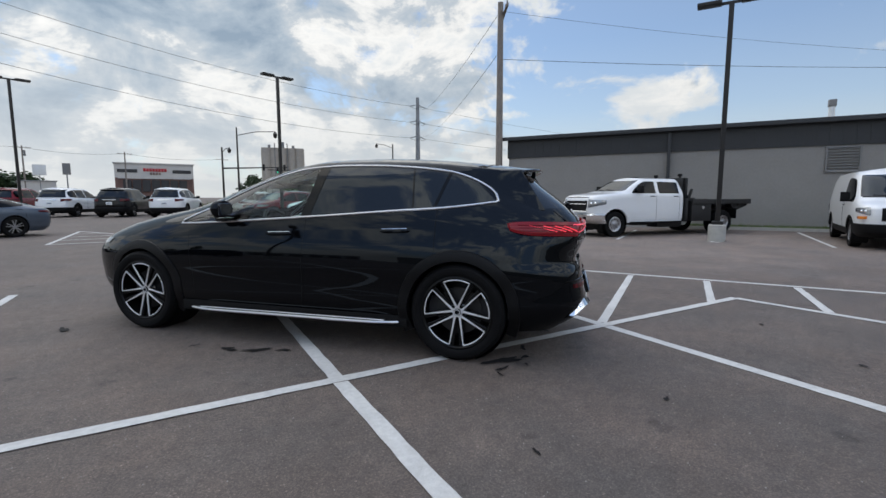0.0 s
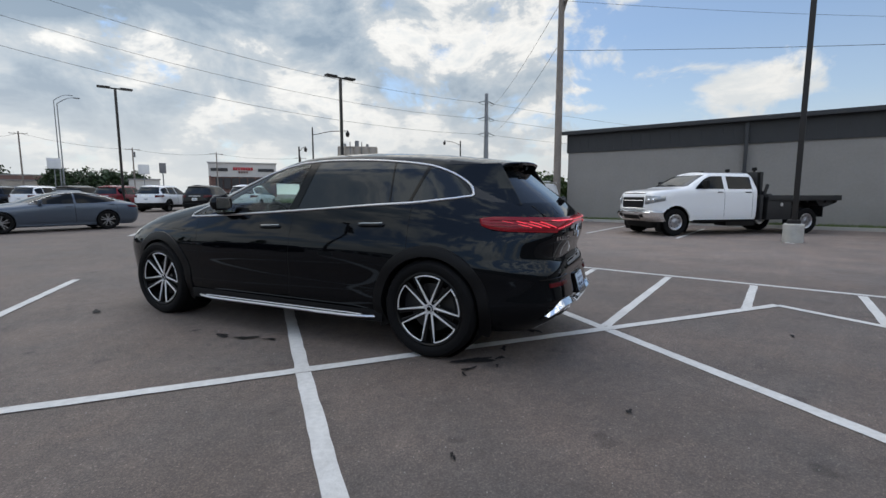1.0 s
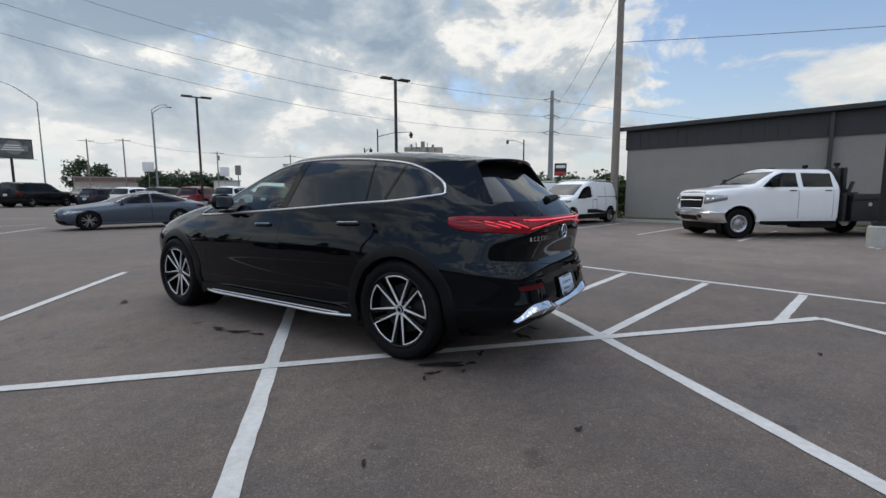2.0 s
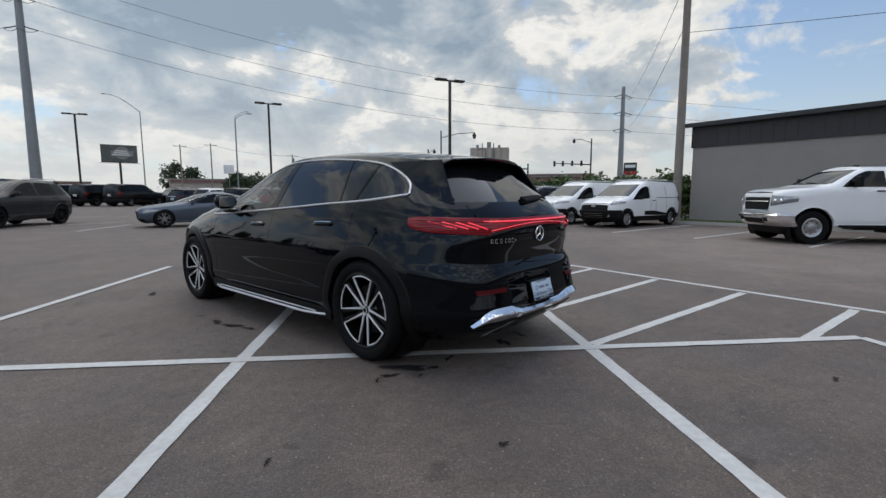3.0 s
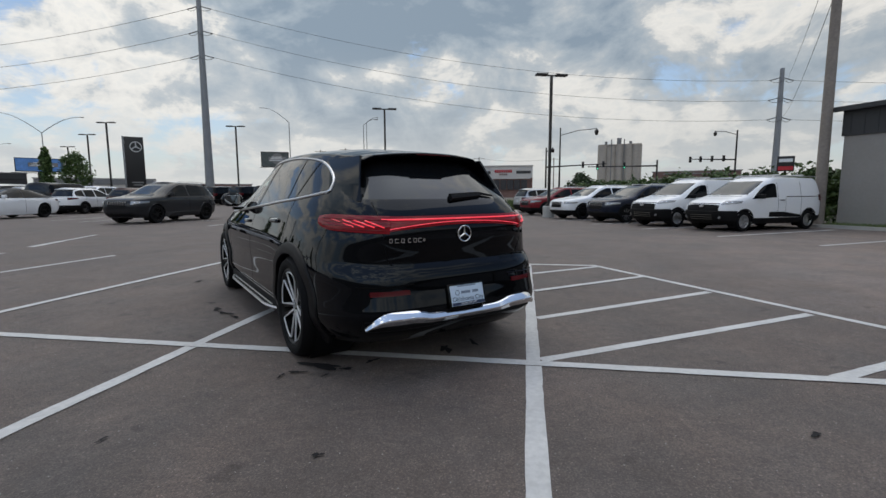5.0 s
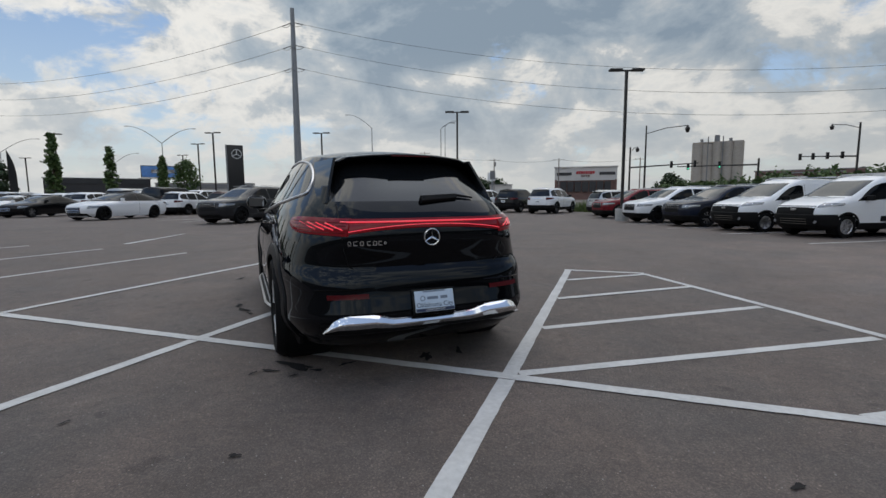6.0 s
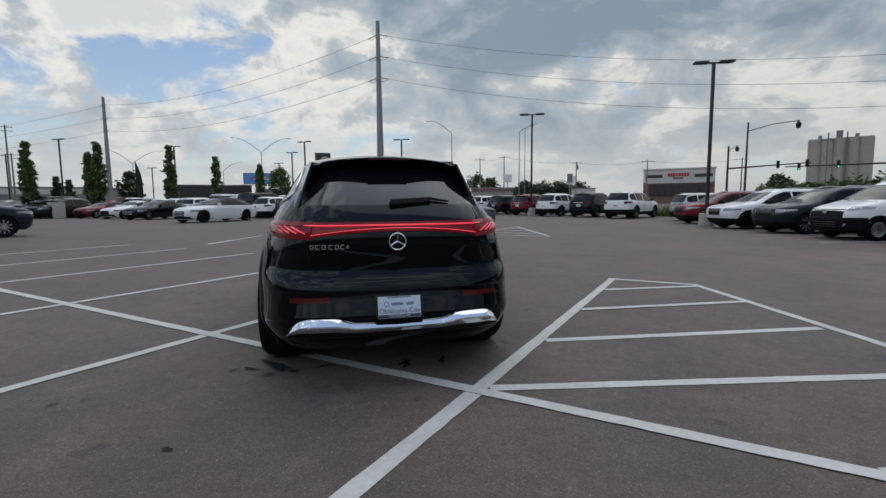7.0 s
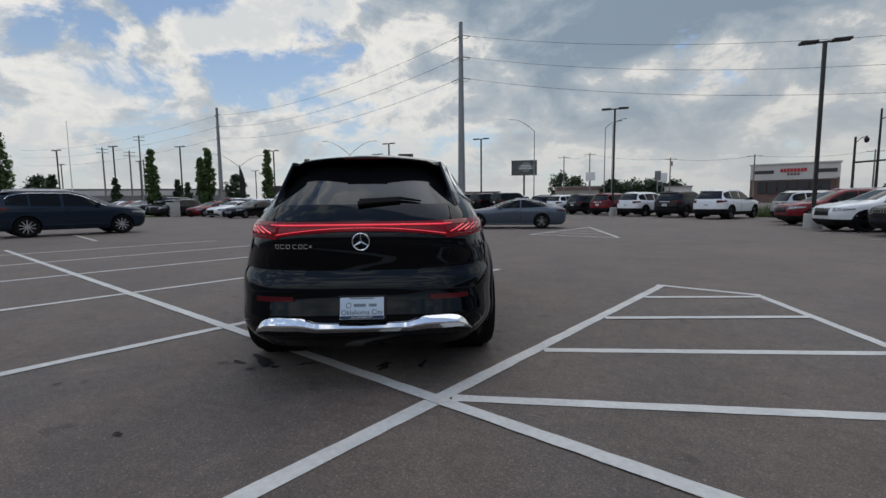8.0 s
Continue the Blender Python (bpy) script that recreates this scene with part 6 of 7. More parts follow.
        part("air_dam", wrap_patch(sh, 0.75 * math.pi, True, ((0.24, -0.10), (0.30, -0.05), (0.42, -0.02), (0.46, 0.0))), M["plastic"], car, "black lower air dam")
    elif kind in ("minivan", "cargo"):
        zt = k["clad"]
        part("front_bumper", wrap_patch(sh, 0.722 * math.pi, True, ((z0, 0.0), (z0 + 0.05, 0.024), (zt - 0.08, 0.032), (zt, 0.026), (zt + 0.02, 0.010), (zt + 0.025, -0.01))), M["plastic"], car, "black plastic front bumper")
        part("rear_bumper", wrap_patch(sh, 0.32 * math.pi, False, ((z0, 0.0), (z0 + 0.05, 0.02), (z0 + 0.22, 0.02), (z0 + 0.24, 0.002))), M["plastic"], car)
        bm = BM()
        box(bm, (float(sh.end(0, (g0 + g1) / 2, True)) + 0.02, 0, g1 - 0.10), (0.012, 0.16, 0.06), bevel=0.02)
        part("oval_badge", bm, M["satin"], gr)
        if kind == "minivan":
            for z in (0.40, 0.47, 0.54):
                part("intake_bar", tube([(float(sh.end(y, z, True)) + 0.036, y, z) for y in np.linspace(-0.42, 0.42, 9)], 0.012, 5), M["gloss_black"], gr)
            for s in (1, -1):
                bm = BM()
                x_, y_ = sh.point(0.80 * math.pi, 0.47)
                cyl(bm, (float(x_) + 0.02, s * float(y_), 0.47), (float(x_) + 0.045, s * float(y_), 0.47), 0.05, seg=12)
                part("fog_lamp", bm, M["lens"], car)
                zs_ = k["top"] - 0.62
                part("door_track", tube([(x, s * (float(sh.side(x, zs_)) + 0.004), zs_) for x in np.linspace(-0.55, 1.15, 8)], 0.012, 5), M["plastic"], car, "dark sliding door track")
                for xq in (0.42, 1.55):
                    part("door_seam", tube([(xq, s * (float(sh.side(xq, z)) + 0.0005), z) for z in np.linspace(0.46, 1.62, 10)], 0.005, 4), M["plastic"], car)
            for s in (1, -1):
                part("side_moulding", bm_of(side_patch(sh, 0.42, 1.95, lambda x: 0.44 + 0.02 * (x - 0.42), lambda x: 0.50 + 0.13 * min(1.0, (x - 0.3) / 1.0), 0.012, s, 18, 4)), M["plastic"], car, "black side moulding")
            for xr in (0.2, 1.4):
                bm = BM()
                box(bm, (xr, 0, k["top"] + 0.10), (0.05, 1.5, 0.05), bevel=0.01)
                part("rack_bar", bm, M["satin"], car)
        else:
            for s in (1, -1):
                bm = BM()
                y = 0.80
                box(bm, (float(sh.end(y, 0.80, True)) - 0.03, s * y, 0.80), (0.12, 0.30, 0.08), bevel=0.02)
                part("turn_signal", bm, M["amber"], car)
    elif clad_mat == "plastic":
        part("front_bumper", wrap_patch(sh, 0.66 * math.pi, True, ((z0, 0.0), (z0 + 0.05, 0.012), (z0 + 0.20, 0.014), (z0 + 0.23, 0.002))), M["plastic"], car)
        part("rear_bumper", wrap_patch(sh, 0.34 * math.pi, False, ((z0, 0.0), (z0 + 0.06, 0.014), (z0 + 0.30, 0.016), (z0 + 0.33, 0.002))), M["plastic"], car)
    else:
        part("front_bumper", bm_of(end_patch(sh, -0.62, 0.62, const(z0 + 0.05), const(z0 + 0.17), True, 0.010, 14, 3)), M["plastic"], car, "dark lower intake")
        part("rear_bumper", bm_of(end_patch(sh, -0.60, 0.60, const(z0 + 0.02), const(z0 + 0.16), False, 0.010, 14, 3)), M["plastic"], car, "dark lower valance")
    if kind != "cab":
        bm = BM()
        zp = {"sedan": 0.58, "suv": 0.80, "boxy": 0.95}.get(kind, 0.70)
        box(bm, (float(sh.end(0, zp, False)) - 0.008, 0, zp), (0.012, 0.31, 0.155), bevel=0.004)
        pl = part("number_plate", bm, M["sign_white"], car, "white number plate")
        bm = BM()
        box(bm, (float(sh.end(0, zp, False)) - 0.0155, 0, zp), (0.003, 0.22, 0.05))
        part("plate_bar", bm, M["plate_grey"], pl, smooth=False)
    bm = BM()
    box(bm, (k["wb"] / 2, 0, z0 + 0.03), (k["wb"] + 1.2, 2 * k["track"] - k["tw"] - 0.08, 0.06))
    part("underbody", bm, M["plastic"], car, smooth=False)
    return car


def placed(fx, fy, wb, track, heading, side):
    """Pose of a vehicle whose front wheel on a side (+1 left) stands at fx, fy."""
    h = radians(heading)
    f, l = Vector((math.cos(h), math.sin(h))), Vector((-math.sin(h), math.cos(h)))
    p = Vector((fx, fy)) - f * wb - l * (track + 0.1) * side
    return pose(p.x, p.y, 0, 0, 0, heading)


WHITE = paint("white car paint", (0.74, 0.75, 0.76), 0.25)
CLEAN_WHITE = paint("bright white van paint", (0.74, 0.75, 0.755), 0.3)
GREY_BLUE = paint("blue-grey metallic paint", (0.085, 0.105, 0.135), 0.28, 0.5)
DARK_BLUE = paint("dark blue paint", (0.008, 0.016, 0.030), 0.15)
GREY = paint("dark grey metallic paint", (0.019, 0.020, 0.022), 0.16)
BLACK = paint("black paint", (0.005, 0.005, 0.006), 0.15)
SILVER = paint("silver metallic paint", (0.42, 0.42, 0.41), 0.3, 0.6)
RED = paint("dark red paint", (0.16, 0.012, 0.018), 0.2)
BRONZE = paint("bronze paint", (0.07, 0.04, 0.032), 0.3, 0.3)
NAVY = paint("deep navy paint", (0.010, 0.014, 0.026), 0.15)


def P(kind, x, y, heading, side=1, k=1.0):
    return placed(x, y, KINDS[kind]["wb"] * k, KINDS[kind]["track"] * k, heading, side) @ Matrix.Scale(k, 4)


ROW = 209.5
ANG = "cars in the angled row"
# angled row by the hedge
vehicle("minivan", P("minivan", 11.95, 16.75, ROW), CLEAN_WHITE, "delivery_van", "white compact panel van with black bumpers and a roof rack", "van", "white delivery vans", True, "satin", "steel", rails=True)
vehicle("minivan", P("minivan", 10.55, 18.85, ROW), CLEAN_WHITE, "delivery_van", "white compact panel van with black bumpers and a roof rack", "van", "white delivery vans", True, "satin", "steel", rails=True)
vehicle("suv", P("suv", 9.25, 21.35, ROW), NAVY, "suv", "dark navy SUV parked beside white vans", "car", ANG, True, rails=True)
vehicle("suv", P("suv", 7.72, 23.85, ROW), WHITE, "suv", "white SUV with black grille and grey wheels", "car", ANG, True, "rim_black", rails=True)
vehicle("suv", P("suv", 6.15, 28.45, ROW), RED, "suv", "dark red SUV with chrome grille in the angled row", "car", ANG, True, rails=True)
vehicle("suv", pose(5.2, 33.2, 0, 0, 0, ROW - 180), SILVER, "suv", "silver SUV parked tail out in the angled row", "car", ANG, True)
# white cargo van by the wall
vehicle("cargo", P("cargo", 16.79, 5.56, 206, -1), CLEAN_WHITE, "cargo_van", "white full-size cargo van with dark front bumper", "van", "", True, "rim_grey", "steel")


def flatbed():
    at = P("cab", 13.72, 10.68, 170, 1)
    car = vehicle("cab", at, CLEAN_WHITE, "flatbed_truck", "white crew-cab truck with a black steel flatbed", "truck", "", True, "satin", "dish", clad_mat="none", arch=False)
    k_wb = KINDS["cab"]["wb"]
    for s in (1, -1):
        sh = SHAPES["cab"]
        part("arch_moulding", arch_strip(sh, k_wb, 0.42, 0.52, 0.545, s, 0.46, 0.010, 24), CLEAN_WHITE, car)
        wheel(car, 0, s * 0.72, 0.42, 0.24, 0.235, "steel", s, "satin", 24)
        wheel(car, 0, s * 0.985, 0.42, 0.24, 0.235, "dish", s, "satin", 24)
        # side box under the deck, tapered up towards the axle
        bm = BM()
        box(bm, (1.02, s * 0.88, 0.80), (0.92, 0.34, 0.66), bevel=0.02)
        tb = part("tool_box", bm, M["deck"], car, "black steel tool box")
        bm = BM()
        cyl(bm, (0.95, s * 1.05, 0.95), (0.95, s * 1.062, 0.95), 0.055, seg=14)
        part("fuel_cap", bm, M["satin"], tb)
        bm = BM()
        box(bm, (1.64, s * 0.74, 0.86), (0.10, 0.50, 0.80), bevel=0.01)
        part("rack_panel", bm, M["deck"], car)
        bm = BM()
        box(bm, (0.08, s * 1.07, 1.16), (2.86, 0.05, 0.17), bevel=0.01)
        part("deck_rail", bm, M["deck"], car)
        bm = BM()
        box(bm, (1.56, s * 0.80, 1.62), (0.09, 0.09, 0.72), pose(0, 0, 0), bevel=0.01)
        box(bm, (0, 0, 0), (0.07, 0.07, 0.40), pose(1.47, s * 0.92, 1.40, 0, -20, 0), bevel=0.01)
        part("rack_post", bm, M["deck"], car)
        bm = BM()
        box(bm, (1.655, s * 0.40, 1.56), (0.05, 0.74, 0.86), bevel=0.012)
        part("rack_screen", bm, M["deck"], car, "black headache rack panel")
        bm = BM()
        cyl(bm, (1.58, s * 0.55, 1.97), (1.58, s * 0.55, 2.04), 0.03, seg=10)
        box(bm, (1.58, s * 0.55, 2.09), (0.10, 0.13, 0.10), bevel=0.03)
        part("work_lamp", bm, M["plastic"], car)
        bm = BM()
        box(bm, (-0.62, s * 0.88, 0.72), (0.02, 0.44, 0.36), bevel=0.006)
        part("mud_flap", bm, M["rubber"], car)
        bm = BM()
        box(bm, (-1.40, s * 0.9, 1.20), (0.10, 0.10, 0.10), bevel=0.02)
        part("tail_lamp", bm, M["tail_dark"], car)
        # black box added for the dark mass under the cab
        bm = BM()
        box(bm, (2.2, s * 0.55, 0.42), (1.1, 0.5, 0.30), bevel=0.05)
        part("under_cab_box", bm, M["deck"], car)
    bm = BM()
    box(bm, (0.08, 0, 1.16), (2.86, 2.10, 0.07), bevel=0.012)
    part("deck", bm, M["deck"], car, "black steel flatbed deck")
    for i in range(8):
        bm = BM()
        box(bm, (-1.25 + 0.38 * i, 0, 1.07), (0.07, 2.0, 0.12))
        part("cross_member", bm, M["deck"], car, smooth=False)
    bm = BM()
    vs = [bm.verts.new(p) for p in [(x, y, z) for y in (-0.95, 0.95) for x, z in ((-1.35, 1.12), (-1.32, 1.00), (-0.75, 0.82), (-0.55, 1.0), (-0.55, 1.12))]]
    for i in range(5):
        bm.faces.new((vs[i], vs[(i + 1) % 5], vs[5 + (i + 1) % 5], vs[5 + i]))
    bm.faces.new(vs[:5]), bm.faces.new(vs[5:][::-1])
    part("tail_skirt", bm, M["deck"], car, smooth=False)
    bm = BM()
    for yy in (0.32, -0.32):
        box(bm, (0.5, yy, 0.78), (3.6, 0.09, 0.24))
        box(bm, (2.9, yy, 0.52), (2.4, 0.09, 0.16))
    part("chassis_rail", bm, M["deck"], car, smooth=False)
    bm = BM()
    box(bm, (1.56, 0, 1.95), (0.08, 1.66, 0.08), bevel=0.01)
    box(bm, (1.56, 0, 1.40), (0.08, 1.66, 0.06), bevel=0.01)
    for i in range(11):
        box(bm, (1.56, -0.7 + 0.14 * i, 1.68), (0.03, 0.025, 0.55))
    part("headache_rack", bm, M["deck"], car)
    bm = BM()
    box(bm, (1.25, 0.55, 1.245), (0.34, 0.5, 0.10), bevel=0.02)
    box(bm, (1.40, 0.75, 1.30), (0.10, 0.2, 0.16), bevel=0.02)
    part("deck_box", bm, M["deck"], car)
    for i in range(3):
        bm = BM()
        box(bm, (3.25 + 0.02 * i, -0.25 + 0.25 * i, 1.995), (0.12, 0.07, 0.035), bevel=0.012)
        part("roof_marker", bm, M["plastic"], car)
    for s in (1, -1):
        bm = BM()
        box(bm, (3.0, s * 0.98, 0.46), (2.2, 0.12, 0.06), bevel=0.02)
        part("step_bar", bm, M["plastic"], car)
    return car


flatbed()
# coupe in the aisle, grey SUV, dark SUV by the lamp
vehicle("sedan", P("sedan", -5.85, 18.95, 211.5), GREY_BLUE, "coupe_sedan", "blue-grey four-door coupe parked on the asphalt", "car", "", True, "rim_grey", "five", clad_mat="none", trim=True)
vehicle("suv", P("suv", -11.95, 19.0, 269, 1, 1.16), GREY, "suv", "dark grey SUV standing in the aisle", "car", "", True, "rim_black", clad_mat="none", rails=True)
vehicle("suv", P("suv", -17.98, 8.1, 91, -1, 1.15), DARK_BLUE, "suv", "large dark blue SUV with bright alloy wheels", "car", "", True, "satin", "multi", clad_mat="none", rails=True, trim=True)
# row with the white convertible
FAR = "cars in the far row"
vehicle("sedan", P("sedan", -23.7, 20.2, 277, 1, 1.26), WHITE, "convertible", "white convertible with a black fabric roof", "car", FAR, True, "rim_black", "five", clad_mat="none", top_mat=M["interior"])
vehicle("suv", pose(-27.6, 28.6, 0, 0, 0, 100) @ Matrix.Scale(1.12, 4), WHITE, "suv", "white and black small crossover seen from behind", "car", FAR, True, "rim_grey")
vehicle("suv", pose(-24.2, 29.9, 0, 0, 0, 100) @ Matrix.Scale(1.12, 4), BRONZE, "suv", "bronze crossover parked tail out", "car", FAR)
vehicle("sedan", P("sedan", -34.6, 22.3, 285, 1, 1.2), BLACK, "sedan", "black sedan in the far row", "car", FAR, True, "rim_grey", "five", clad_mat="none")
vehicle("sedan", P("sedan", -40.0, 23.0, 287, 1, 1.2), WHITE, "sedan", "white sedan in the far row", "car", FAR, False, clad_mat="none")
vehicle("sedan", P("sedan", -45.6, 23.2, 288, 1, 1.2), RED, "sedan", "dark red sedan in the far row", "car", FAR, False, clad_mat="none")
# row seen from behind under the second lamp
BACK, BACK_H = "cars parked nose in", 72
for bx, by, pm, lb, kd in ((0.9, 35.85, WHITE, "white SUV parked nose in", "suv"), (-2.2, 38.25, BLACK, "black SUV parked nose in", "suv"), (-5.45, 39.85, WHITE, "white SUV parked nose in beside a lamp", "suv"),
                           (-8.6, 41.9, RED, "dark red SUV parked nose in", "suv"), (-11.8, 43.9, BLACK, "black SUV parked nose in", "suv"), (-18.6, 48.6, NAVY, "dark navy SUV parked nose in", "suv"),
                           (-29.0, 57.0, BLACK, "large black SUV parked nose in", "boxy"), (-33.0, 57.5, BLACK, "large black SUV parked nose in", "boxy"), (-37.2, 58.0, BLACK, "large black SUV parked nose in", "boxy"), (-15.0, 45.9, WHITE, "white SUV parked nose in", "suv")):
    vehicle(kd, pose(bx, by, 0, 0, 0, BACK_H + 3 * random.random()) @ Matrix.Scale(1.35 if kd == "boxy" else 1.15, 4), pm, "suv", lb, "car", BACK, kd == "suv")
# crowd of cars further off
CROWD = "cars in the distant lot"
rnd = random.Random(11)
PAL = [(WHITE, "white"), (BLACK, "black"), (SILVER, "silver"), (GREY, "dark grey"), (RED, "dark red"), (NAVY, "navy"), (WHITE, "white"), (BLACK, "black")]
protos = {}


def far_car(x, y, heading):
    kd = rnd.choice(["suv", "suv", "sedan", "boxy"])
    i = rnd.randrange(len(PAL))
    key = (kd, PAL[i][1])
    m = pose(x, y, 0, 0, 0, heading)
    if key in protos:
        copy_thing(protos[key], m)
    else:
        word = {"suv": "SUV", "sedan": "sedan", "boxy": "large SUV"}[kd]
        protos[key] = vehicle(kd, m @ Matrix.Scale(1.2, 4), PAL[i][0], "sedan" if kd == "sedan" else "suv", f"{PAL[i][1]} {word} in a distant row of cars", "car", CROWD, False, clad_mat="none" if kd == "sedan" else "plastic")


for k in range(15):
    far_car(-30.4 - 3.15 * k, 29.5 + 0.55 * k + rnd.uniform(-0.4, 0.4), 104)
for k in range(15):
    far_car(-29.0 - 3.2 * k, 40.5 + 0.5 * k + rnd.uniform(-0.4, 0.4), 103 if k % 3 else 283)
for k in range(10):
    far_car(-51.5 - 3.2 * k, 24.0 + 0.2 * k + rnd.random(), 288)
for k in range(15):
    far_car(-36 - 3.2 * k, 50.5 + 0.3 * k + rnd.uniform(-0.4, 0.4), 282)
for k in range(14):
    far_car(-41.0 - 3.3 * k, 63 - 0.2 * k, 100)
for k in range(9):
    far_car(-60 - 3.4 * k, 8 + 1.2 * k, 100)
for k in range(10):
    far_car(-70 - 3.4 * k, 31 + 1.0 * k, 95)
for k in range(8):
    far_car(-9 - 3.4 * k, 60 + 1.2 * k, 260)
for k in range(7):
    far_car(-44 - 3.6 * k, 72 - 0.4 * k, 275)
for k in range(3):
    far_car(22.5 + 1.45 * k, 30.5 - 2.4 * k, 29)


# ---- distance: trees, hedge, signs, street furniture, buildings ----
def leaves(rnd, pts, size, n_each, spread):
    """Small leaf quads strewn round the given points."""
    V, F = [], []
    for p in pts:
        for _ in range(n_each):
            q = Vector(p) + Vector((rnd.gauss(0, spread), rnd.gauss(0, spread), rnd.gauss(0, spread)))
            a = Vector((rnd.uniform(-1, 1), rnd.uniform(-1, 1), rnd.uniform(-0.7, 0.7))).normalized()
            b = a.cross(Vector((rnd.uniform(-1, 1), rnd.uniform(-1, 1), rnd.uniform(-1, 1)))).normalized()
            s = size * rnd.uniform(0.6, 1.4)
            o = len(V)
            V += [q - a * s, q - b * s * 0.5, q + a * s, q + b * s * 0.5]
            F.append((o, o + 1, o + 2, o + 3))
    return V, F


def tree(x, y, h, w, seed, columnar=True, mat="leaf", label="tall narrow columnar tree in full leaf", leaf=0.22, n=150):
    rnd = random.Random(seed)
    t = thing("tree", label, "tree", "trees round the lot", pose(x, y, 0))
    bend = rnd.uniform(-0.2, 0.2)
    part("trunk", tube([(0, 0, 0), (bend * 0.3, 0, h * 0.3), (bend, bend, h * 0.75)], [0.022 * h, 0.016 * h, 0.005 * h], 8), M["bark"], t)
    pts = []
    for k in range(14 if columnar else 18):
        f = (0.12 if columnar else 0.25) + 0.75 * k / 16
        a = rnd.uniform(0, 6.28)
        r = w / 2 * (0.55 if columnar else 0.75) * math.sin(math.pi * min(0.95, f * 0.9 + 0.08)) ** 0.5
        z0 = h * f * 0.75
        tip = (r * math.cos(a), r * math.sin(a), z0 + (0.22 * h if columnar else 0.15 * h))
        part("limb", tube([(bend * f * 0.75, 0, z0), tip], [0.006 * h, 0.002 * h], 5), M["bark"], t)
    for _ in range(n):
        u = rnd.random()
        z = h * (0.07 + 0.93 * u) if columnar else h * (0.28 + 0.72 * u)
        prof = (math.sin(math.pi * min(1, 0.12 + 0.88 * u) ** 0.8) ** 0.6 if u < 0.97 else 0.25) if columnar else math.sin(math.pi * (0.1 + 0.88 * u)) ** 0.7
        r = w / 2 * prof * (0.5 + 0.55 * rnd.random()) * rnd.choice((1.0, 1.0, 0.85, 1.12))
        a = rnd.uniform(0, 6.28)
        pts.append((r * math.cos(a) + bend * u, r * math.sin(a), z))
    part("crown", leaves(rnd, pts, leaf, 22, w * (0.09 if columnar else 0.08)), M[mat], t, smooth=False)
    return t


for k, (tx, ty, th, tw) in enumerate(((-65.2, 32.2, 9.5, 1.9), (-61.5, 39.7, 9.8, 1.9), (-64.1, 48.8, 8.9, 1.9), (-64.1, 57.3, 8.4, 1.8), (-60.1, 23.0, 8.4, 1.6), (-62.8, 9.0, 9.4, 2.6), (-64.8, 31.0, 8.2, 1.6))):
    tree(tx, ty, th, tw * 0.8, 70 + k)
tree(-65.7, 63.3, 7.9, 3.9, 91, False, "leaf", "broad young shade tree in full leaf", 0.2, 170)
for k, (tx, ty, th, tw) in enumerate(((-139, 39.6, 8.4, 2.0), (-134, 53, 8.2, 1.9), (-118, 62, 9.0, 5), (-141, 27, 8.8, 2.1), (-145, 60, 8.0, 2.0), (-150, 26, 8.6, 7))):
    tree(tx, ty, th, tw, 110 + k, k not in (2, 5), "leaf_dark", "distant dark green tree", 0.42, 70)
for k, (tx, ty, th, tw) in enumerate(((-81, 182, 12.4, 9), (-75.5, 185, 10.8, 8), (-48, 152, 7.6, 7), (-45, 160, 7.2, 9), (-40, 165, 7.4, 10), (-34, 168, 7.3, 9), (22, 150, 6.9, 6.5))):
    tree(tx, ty, th, tw, 130 + k, False, "leaf_dark", "distant broad dark green tree", 0.5, 80)


def hedge(name, a, b, h, w, seed, label, n=900):
    rnd = random.Random(seed)
    a, b = Vector(a), Vector(b)
    d = b - a
    s = Vector((-d.y, d.x)).normalized()
    pts = []
    for _ in range(n):
        u = rnd.random()
        bump_ = 0.85 + 0.15 * math.sin(u * 31 + seed) + rnd.uniform(-0.08, 0.12)
        p = a + d * u + s * rnd.uniform(-w / 2, w / 2)
        pts.append((p.x, p.y, h * bump_ * rnd.random() ** 0.45))
    t = tagged(part(name, leaves(rnd, pts, 0.11, 34, 0.17), M["leaf"], smooth=False), label, "hedge", kind="stuff")
    return t


hedge("hedge", (18.6, 18.6), (13.2, 29.0), 2.05, 1.6, 4, "unclipped green hedge behind the vans", 1000)
hedge("hedge", (13.2, 29.0), (9.6, 41.5), 1.95, 1.6, 6, "unclipped green hedge behind the parked row", 800)
grass_strip("tall_grass", [(3.2, 40.5, 1.6), (7.5, 44.0, 1.6), (9.6, 50.0, 1.6)], 6000, 0.9, 8, "tall unmown grass at the lot edge")
grass_strip("tall_grass", [(9.6, 50, 2.5), (30, 75, 2.5)], 5000, 0.8, 9, "tall unmown grass at the lot edge")

# wooden poles and their wires
wood_pole(15.74, 19.70, 10.9, 0.19, (0.05, 0.02), 1, "tall weathered wooden utility pole behind the warehouse", 2.2, 60)
for a, b, d in (((15.75, 19.75, 10.5), (48, 6, 9.6), 0.5), ((15.75, 19.75, 8.2), (70, -6, 10.5), 0.8), ((15.75, 19.75, 10.5), (58.0, 111.7, 24), 1.5), ((15.75, 19.75, 8.6), (58.0, 111.7, 18), 2.0)):
    wire(a, b, d, 0.008 if b[0] < 57 else 0.013)
WP = [(-58.0, 137.2, 15.4), (-50.8, 139.9, 16.0), (-29.6, 146.8, 13.6), (-9.7, 150.3, 13.3), (14, 154, 13.0)]
for x, y, h in WP:
    wood_pole(x, y, h, 0.2, (0, 0), 1, "distant wooden utility pole with a crossarm", 3.4, 15, x == -29.6)
